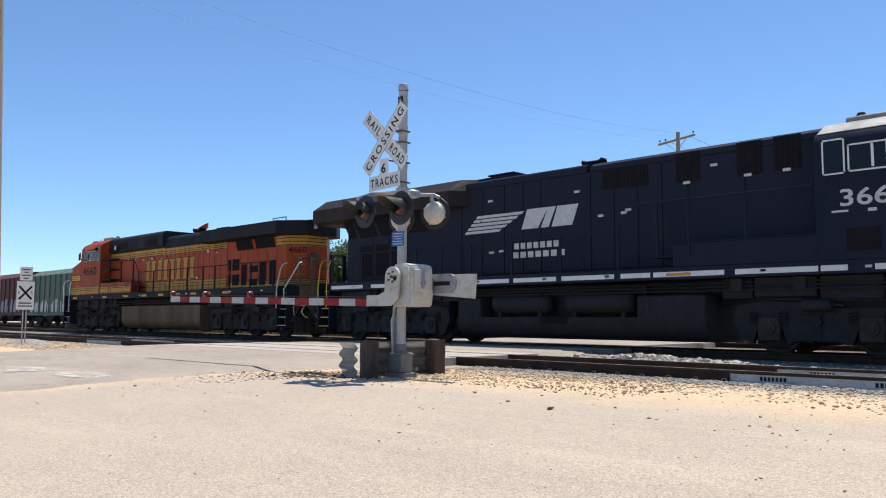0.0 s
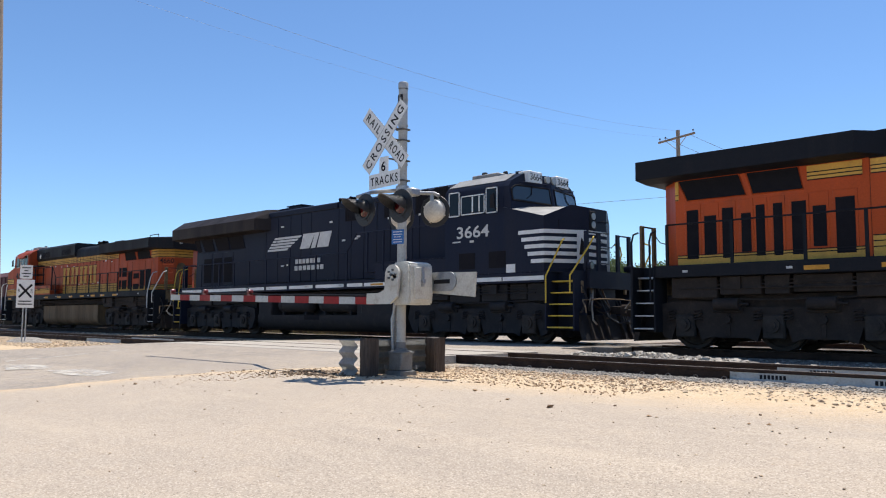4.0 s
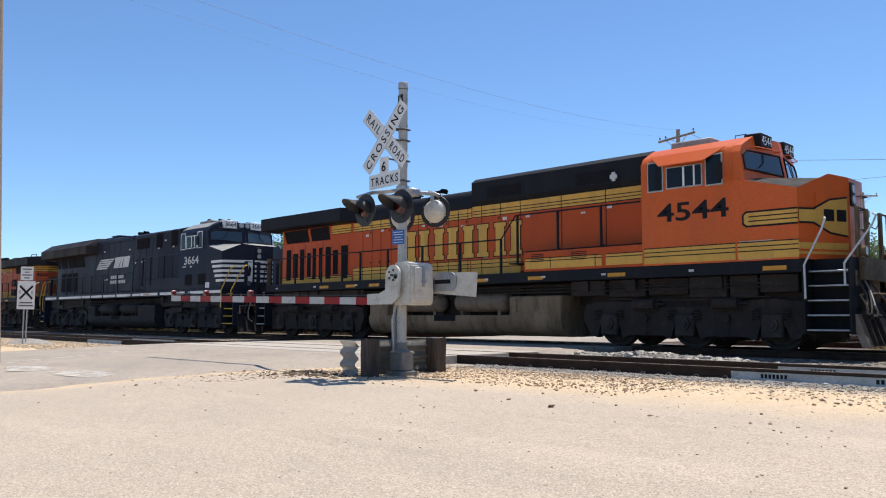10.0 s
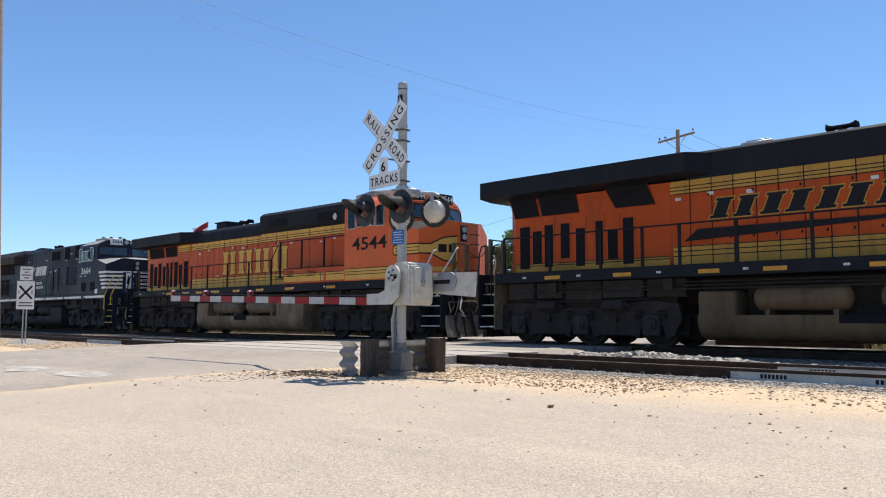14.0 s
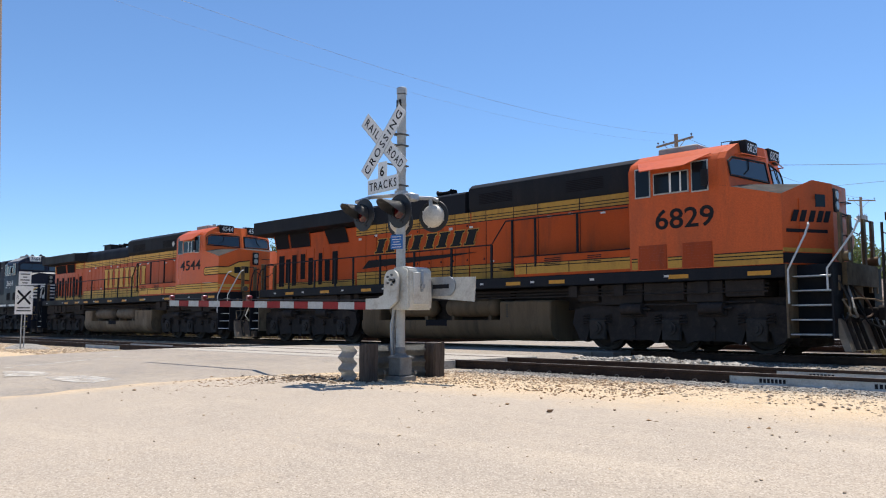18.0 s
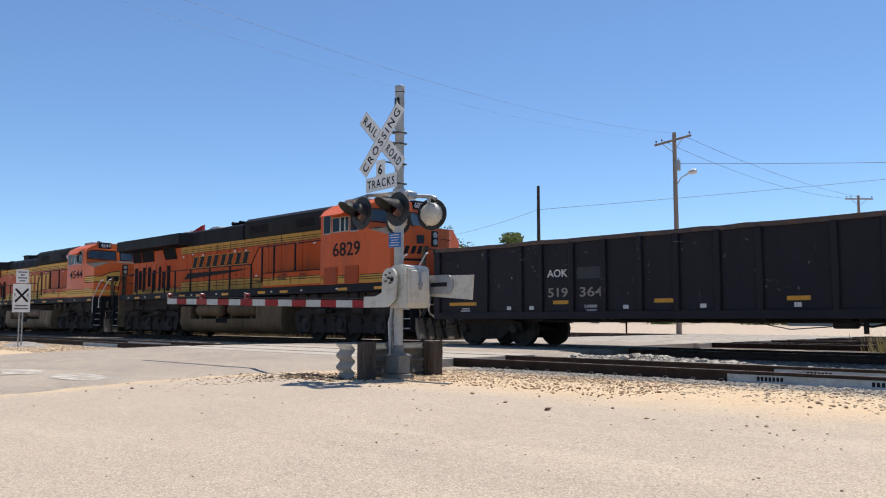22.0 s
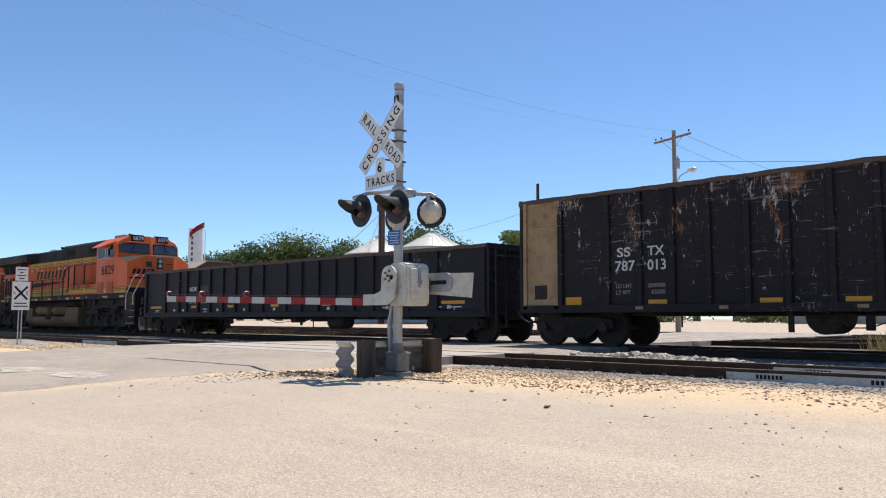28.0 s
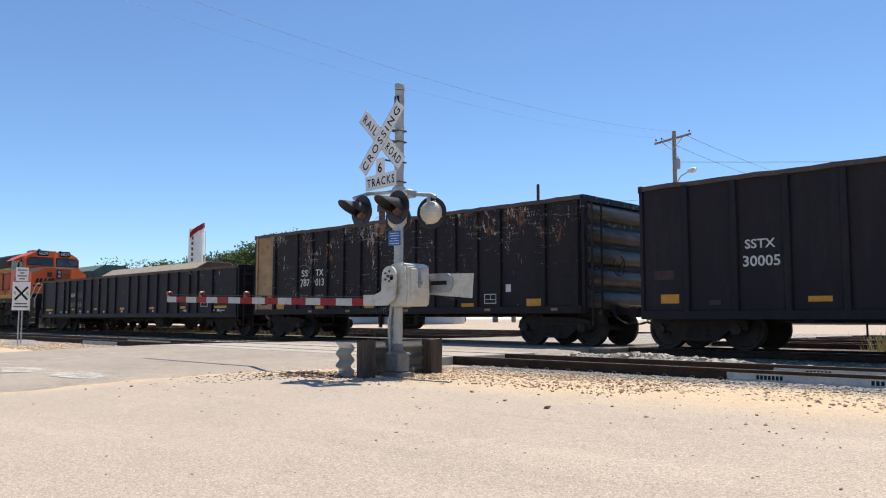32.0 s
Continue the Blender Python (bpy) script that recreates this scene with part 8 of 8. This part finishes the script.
# ---- standing cars in the yard ----
M["hopper_tan"] = surface("dusty tan hopper", (0.36, 0.3, 0.22), (0.3, 0.25, 0.18), (0.2, 0.13, 0.09), 0.7, big=1.0, stretch=STREAK, grime_amount=0.5)
M["hopper_brown"] = surface("oxide brown hopper", (0.1, 0.045, 0.033), (0.075, 0.04, 0.032), (0.2, 0.15, 0.11), 0.7, big=1.0, stretch=STREAK, grime_amount=0.4)
M["hopper_green"] = surface("faded green hopper", (0.1, 0.155, 0.115), (0.085, 0.13, 0.1), (0.22, 0.2, 0.16), 0.7, big=1.0, stretch=STREAK, grime_amount=0.4)
M["hopper_red"] = surface("oxide red hopper", (0.1, 0.03, 0.028), (0.085, 0.028, 0.026), (0.08, 0.05, 0.045), 0.7, big=1.0, stretch=STREAK, grime_amount=0.4)
M["spray_blue"] = surface("spray paint blue", (0.16, 0.2, 0.34), (0.4, 0.4, 0.42), (0.1, 0.1, 0.13), 0.6, big=2.5)
YARD_Y = 24.6


def standing_hopper(x0, length, mat, roof, label, top=3.95, paint=None):
    C = base("covered_hopper", x0, YARD_Y, 0)
    tagged(C, label, "freight car", "standing freight cars")
    hy = 1.52
    bm = B()
    sec = [(-hy, 1.05), (-hy, top - 0.45), (-0.75, top), (0.75, top), (hy, top - 0.45), (hy, 1.05)]
    prism(bm, sec, 0.5, length - 0.5, "yz")
    part("body", bm, mat, C, "", smooth=False)
    bm = B()
    sec = [(-hy - 0.01, top - 0.44), (-0.75, top + 0.01), (0.75, top + 0.01), (hy + 0.01, top - 0.44), (hy + 0.01, top - 0.4), (0.75, top + 0.05), (-0.75, top + 0.05), (-hy - 0.01, top - 0.4)]
    prism(bm, sec, 0.45, length - 0.45, "yz")
    part("roof", bm, roof, C, smooth=False)
    for k in range(13):
        x = 0.6 + (length - 1.2) * k / 12
        bm = B()
        box(bm, x - 0.05, x + 0.05, -hy - 0.08, -hy, 1.0, top - 0.46)
        part("rib", bm, mat, C)
    bm = B()
    box(bm, 0.1, length - 0.1, -hy - 0.06, hy + 0.06, 0.85, 1.06)
    part("side_sill", bm, mat, C)
    for k in range(3):
        xc = length * (0.3 + 0.2 * k)
        bm = B()
        prism(bm, [(xc - 1.1, 0.9), (xc + 1.1, 0.9), (xc + 0.3, 0.35), (xc - 0.3, 0.35)], -1.2, 1.2)
        part("discharge_bay", bm, "under", C)
    if paint:
        rnd = random.Random(int(-x0))
        for k in range(16):
            x = 0.8 + (length - 2) * k / 16
            bm = B()
            pts = [(x, 1.15), (x + rnd.uniform(0.3, 0.6), 1.1), (x + rnd.uniform(0.4, 0.9), rnd.uniform(1.8, 2.3)), (x + 0.2, rnd.uniform(1.7, 2.4)), (x - 0.1, 1.6)]
            prism(bm, pts, -hy - 0.012 - 0.0004 * k, -hy - 0.004)
            part("spray_paint", bm, paint, C)
    for xc in (1.6, length - 1.6):
        freight_truck(C, xc)
    return C


standing_hopper(-56.1, 14.0, "hopper_brown", "hopper_tan", "brown covered hopper car with a dusty tan roof", 4.0)
standing_hopper(-71.0, 14.4, "hopper_green", "hopper_green", "faded green covered hopper car with spray paint", 4.45, "letter_white")
standing_hopper(-86.5, 15.0, "hopper_red", "hopper_red", "oxide red hopper car with blue spray paint", 4.5, "spray_blue")

# ---- far side: grain bins, tower sign, house, trees ----
M["bin_steel"] = surface("galvanised bin", (0.5, 0.5, 0.48), (0.42, 0.42, 0.4), (0.32, 0.26, 0.2), 0.5, metal=0.3, big=0.8, stretch=STREAK, grime_amount=0.4)
M["bin_roof"] = surface("bin roof steel", (0.55, 0.54, 0.49), (0.46, 0.46, 0.43), (0.4, 0.3, 0.2), 0.5, metal=0.15, big=0.8, grime_amount=0.4)


def grain_bin(x, y, r, eave, apex, label):
    z0 = ground_z(x, y)
    G = base("grain_bin", x, y, z0)
    tagged(G, label, "grain bin", "grain bins")
    bm = B()
    prof = []
    n = 26
    for k in range(n):
        z = (eave - z0) * k / n
        prof += [(r, z), (r + 0.03, z + (eave - z0) / n * 0.5)]
    prof.append((r, eave - z0))
    lathe(bm, prof, 32)
    part("wall", bm, "bin_steel", G, "corrugated steel wall")
    bm = B()
    lathe(bm, [(r + 0.15, eave - z0 - 0.05), (r + 0.15, eave - z0), (0.35, apex - z0 - 0.15), (0.35, apex - z0 + 0.1), (0, apex - z0 + 0.18)], 32)
    roof = part("roof", bm, "bin_roof", G, "shallow conical steel roof")
    for k in range(24):
        a = 2 * math.pi * k / 24
        bm = B()
        tube(bm, ((r + 0.12) * math.cos(a), (r + 0.12) * math.sin(a), eave - z0 + 0.03), (0.36 * math.cos(a), 0.36 * math.sin(a), apex - z0 - 0.1), 0.03, n=4)
        part("roof_rib", bm, "bin_roof", roof)


grain_bin(-63.2, 63.3, 3.6, 8.55, 10.45, "corrugated grain bin with a pale conical roof")
grain_bin(-71.3, 62.3, 3.9, 8.2, 10.3, "corrugated grain bin with a rust-stained conical roof")
E1 = base("elevator_leg", -66.3, 58.4, ground_z(-66, 58))
tagged(E1, "thin brown grain elevator leg with guy cables", "grain elevator")
for dx in (-0.22, 0.22):
    bm = B()
    box(bm, dx - 0.14, dx + 0.14, -0.16, 0.16, 0, 12.6)
    part("leg_trunk", bm, "hopper_brown", E1)
bm = B()
box(bm, -0.5, 0.5, -0.35, 0.35, 12.5, 13.3, 0.06)
part("leg_head", bm, "hopper_brown", E1)
for dx, dy in ((3.0, 3.5), (-5.5, 2.5), (-3.0, -3.0)):
    bm = B()
    tube(bm, (0, 0, 12.4), (dx, dy, 8.3), 0.03, n=5)
    part("guy_cable", bm, "grey_metal", E1)

T1 = base("tower_sign", -100.9, 54.7, ground_z(-100, 54) - 0.6)
tagged(T1, "tall white round sign tower with a red swoosh on top", "sign tower")
tz = ground_z(-100, 54)
bm = B()
tube(bm, (0, 0, 0), (0, 0, 13.6 - tz), 1.0, n=24)
tube(bm, (0.9, 0.9, 0), (0.9, 0.9, 13.4 - tz), 0.06, n=6)
part("tower_shaft", bm, "white", T1)
face = math.atan2(-54.7, 100.9)
for k in range(5):
    bm = B()
    box(bm, -0.14, 0.14, -0.02, 0.02, -0.22, 0.22, m=Matrix.Translation((1.02 * math.cos(face - 0.5), 1.02 * math.sin(face - 0.5), 12.3 - tz - 0.75 * k)) @ Matrix.Rotation(face - 0.5 + math.pi / 2, 4, "Z"))
    part("lettering_bar", bm, "hood_grey", T1)
bm = B()
for k in range(12):
    a0 = face - 0.9 + 2.4 * k / 12
    a1 = face - 0.9 + 2.4 * (k + 1) / 12
    z0_, z1_ = 12.3 - tz + 1.5 * math.sin(k / 12 * 1.5), 12.3 - tz + 1.5 * math.sin((k + 1) / 12 * 1.5)
    pts = [(math.cos(a0), math.sin(a0), z0_), (math.cos(a1), math.sin(a1), z1_), (math.cos(a1), math.sin(a1), z1_ + 0.75), (math.cos(a0), math.sin(a0), z0_ + 0.75)]
    vs = [bm.verts.new((p[0] * s, p[1] * s, p[2])) for s in (0.99, 1.08) for p in pts]
    for f in ((0, 1, 2, 3), (4, 5, 6, 7), (0, 1, 5, 4), (1, 2, 6, 5), (2, 3, 7, 6), (3, 0, 4, 7)):
        bm.faces.new([vs[i] for i in f])
part("red_swoosh", bm, "arm_red", T1, "red band winding round the top")

M["house_wall"] = surface("painted siding", (0.42, 0.36, 0.28), (0.36, 0.31, 0.25), (0.25, 0.2, 0.16), 0.7, big=1.0)
M["roof_brown"] = surface("brown shingles", (0.18, 0.13, 0.1), (0.14, 0.1, 0.08), (0.24, 0.19, 0.15), 0.85, big=2.0)
hx, hy_ = -24.5, 78.5
Hs = base("house", hx, hy_, ground_z(hx, hy_), 20)
tagged(Hs, "small tan house with a low brown roof beyond the yard", "house")
bm = B()
box(bm, -5, 5, -4, 4, 0, 2.7)
part("wall", bm, "house_wall", Hs)
bm = B()
prism(bm, [(-4.5, 2.6), (4.5, 2.6), (0, 4.4)], -5.4, 5.4, "yz")
part("roof", bm, "roof_brown", Hs)
for x in (-3.2, 0.0, 3.2):
    bm = B()
    box(bm, x - 0.55, x + 0.55, -4.04, -3.98, 0.9, 2.1)
    w = part("window", bm, "white", Hs)
    bm = B()
    box(bm, x - 0.47, x + 0.47, -4.06, -4.03, 0.98, 2.02)
    part("pane", bm, "glass", w)


def leaf_mat(name, a, b_):
    m, t, b = nodes_of(name)
    g = t.nodes.new("ShaderNodeNewGeometry")
    n = noise_node(t, 0.35, 3, 0.6)
    col = mixc(t, g.outputs["Random Per Island"], a, b_)
    col = mixc(t, ramp(t, n, 0.4, 0.7, 0, 0.5), col, tuple(x * 0.6 for x in a))
    link(t, col, b.inputs["Base Color"])
    b.inputs["Roughness"].default_value = 0.7
    b.inputs["Specular IOR Level"].default_value = 0.2
    tr = t.nodes.new("ShaderNodeBsdfTranslucent")
    link(t, col, tr.inputs["Color"])
    mx = t.nodes.new("ShaderNodeMixShader")
    mx.inputs[0].default_value = 0.45
    link(t, b.outputs[0], mx.inputs[1])
    link(t, tr.outputs[0], mx.inputs[2])
    link(t, mx.outputs[0], t.nodes["Material Output"].inputs["Surface"])
    return m


M["leaf"] = leaf_mat("tree leaves", (0.065, 0.098, 0.036), (0.12, 0.16, 0.065))
M["leaf_light"] = leaf_mat("light tree leaves", (0.11, 0.15, 0.05), (0.18, 0.22, 0.09))
M["weed"] = leaf_mat("dry weeds", (0.28, 0.22, 0.12), (0.14, 0.135, 0.06))


def tree(x, y, h, w, seed, mat="leaf", leaves=900, leaf=0.32, low=0.25):
    rnd = random.Random(seed)
    z0 = ground_z(x, y)
    T = base("tree", x, y, z0, rnd.uniform(0, 360))
    tagged(T, "leafy green tree with an uneven crown", "tree", "trees beyond the yard")
    bm = B()
    lean = (rnd.uniform(-0.3, 0.3), rnd.uniform(-0.3, 0.3))
    tube(bm, (0, 0, -0.2), (lean[0], lean[1], h * 0.5), w * 0.05 + 0.1, w * 0.03 + 0.05, 9)
    blobs = []
    for k in range(18):
        a = rnd.uniform(0, 2 * math.pi)
        rr = w * 0.5 * math.sqrt(rnd.random()) * 0.8
        zz_ = h * (low + 0.12 + (0.86 - low - 0.12) * rnd.random())
        taper = 1.0 - 0.55 * max(0, (zz_ / h - 0.55) / 0.45)
        c = Vector((rr * taper * math.cos(a), rr * taper * math.sin(a), zz_))
        blobs.append((c, w * rnd.uniform(0.15, 0.26)))
        tube(bm, (lean[0] * 0.7, lean[1] * 0.7, h * rnd.uniform(0.22, 0.45)), c, 0.07 + w * 0.008, 0.03, 5)
    part("trunk", bm, "pole_wood", T, "trunk with spreading limbs")
    vs, fs = [], []
    for _ in range(leaves):
        c, r = rnd.choice(blobs)
        dv = Vector((rnd.gauss(0, 1), rnd.gauss(0, 1), rnd.gauss(0, 0.8)))
        dv = dv.normalized() * r * (0.25 + 0.8 * rnd.random() ** 0.6)
        p = c + dv
        u = Vector((rnd.gauss(0, 1), rnd.gauss(0, 1), rnd.gauss(0, 1))).normalized()
        v = u.orthogonal().normalized()
        s = leaf * rnd.uniform(0.6, 1.3)
        o = len(vs)
        vs += [tuple(p + u * s), tuple(p + v * s * 0.6), tuple(p - u * s), tuple(p - v * s * 0.6)]
        fs.append((o, o + 1, o + 2, o + 3))
    me = bpy.data.meshes.new("crown")
    me.from_pydata(vs, [], fs)
    me.materials.append(M[mat])
    ob = new("crown", me)
    ob.parent = T
    return T


rnd = random.Random(77)
eye_to = lambda px, depth: (depth * (-0.694 + 0.717 * (px - 784) / 1406), depth * (0.714 + 0.697 * (px - 784) / 1406))
WEST_TREES = ((165, 180, 11.0, 12), (215, 172, 12, 12), (265, 168, 12.5, 12), (310, 165, 12.5, 11), (352, 160, 13, 11), (392, 158, 14.2, 11), (428, 156, 14.2, 11), (462, 154, 15.0, 11), (496, 152, 16.2, 12), (528, 150, 17.0, 12), (560, 150, 16.0, 12), (590, 150, 15.2, 11), (618, 150, 15.8, 11), (648, 146, 15.2, 11), (690, 146, 15.6, 12))
EAST_TREES = ((722, 142, 17.4, 12), (752, 140, 18.0, 12), (786, 142, 16.0, 11), (818, 160, 14.5, 11), (876, 112, 15.2, 5.5), (908, 110, 17.0, 4.0), (948, 118, 15.6, 3.0), (1005, 150, 15.2, 11), (1050, 150, 14.8, 12), (1100, 155, 14, 11), (1160, 160, 14.2, 12), (1230, 160, 13.6, 12), (1300, 150, 13.5, 12), (1380, 150, 14.5, 12), (1450, 130, 14.8, 11), (1500, 118, 15.4, 11), (1545, 125, 14.2, 10), (1600, 130, 14, 12))
for px, depth, h, w in WEST_TREES + EAST_TREES:
    x, y = eye_to(px, depth)
    tree(x, y, h * 0.98 if px < 800 else h * 0.84, w * 1.2, int(px), "leaf_light" if px in (908, 876, 1500) else "leaf", int(620 * w) if w < 7 else 6500, 0.25)


for px, depth, h in ((1340, 96, 2.2), (1392, 98, 2.8), (1442, 97, 2.3), (1180, 104, 2.0)):
    x, y = eye_to(px, depth)
    shrub = tree(x, y, h, 6.5, px + 1, "leaf_light", 1500, 0.2, 0.0)
    tagged(shrub, "low green shrub at the far edge of the yard", "shrub", "shrubs beyond the yard").name = "shrub"


def weeds(x, y, n, spread, h, seed):
    rnd = random.Random(seed)
    vs, fs = [], []
    for _ in range(n):
        bx_, by_ = x + rnd.gauss(0, spread), y + rnd.gauss(0, spread * 0.6)
        a = rnd.uniform(0, 6.28)
        hh = h * rnd.uniform(0.4, 1.1)
        dx, dy = math.cos(a) * hh * 0.35, math.sin(a) * hh * 0.35
        w = 0.005 + 0.005 * rnd.random()
        o = len(vs)
        z = ground_z(bx_, by_)
        vs += [(bx_ - w, by_, z), (bx_ + w, by_, z), (bx_ + dx * 0.6 + w, by_ + dy * 0.6, z + hh * 0.6), (bx_ + dx * 0.6 - w, by_ + dy * 0.6, z + hh * 0.6), (bx_ + dx, by_ + dy, z + hh)]
        fs += [(o, o + 1, o + 2, o + 3), (o + 3, o + 2, o + 4)]
    me = bpy.data.meshes.new("weeds")
    me.from_pydata(vs, [], fs)
    me.materials.append(M["weed"])
    return tagged(new("weeds", me), "tuft of dry weeds beside the yard tracks", "weeds", kind="stuff")


for i, (x, y, n, s, h) in enumerate(((-5.3, 20.7, 320, 0.3, 0.55), (-4.0, 20.9, 300, 0.5, 0.5), (-8.0, 31.4, 160, 0.8, 0.4), (-33, 21.5, 150, 1.6, 0.3), (-38, 21.8, 150, 1.6, 0.3), (-29, 22.0, 90, 1.2, 0.25), (-44, 21.6, 150, 1.8, 0.35))):
    weeds(x, y, n, s, h, 30 + i)
motions()
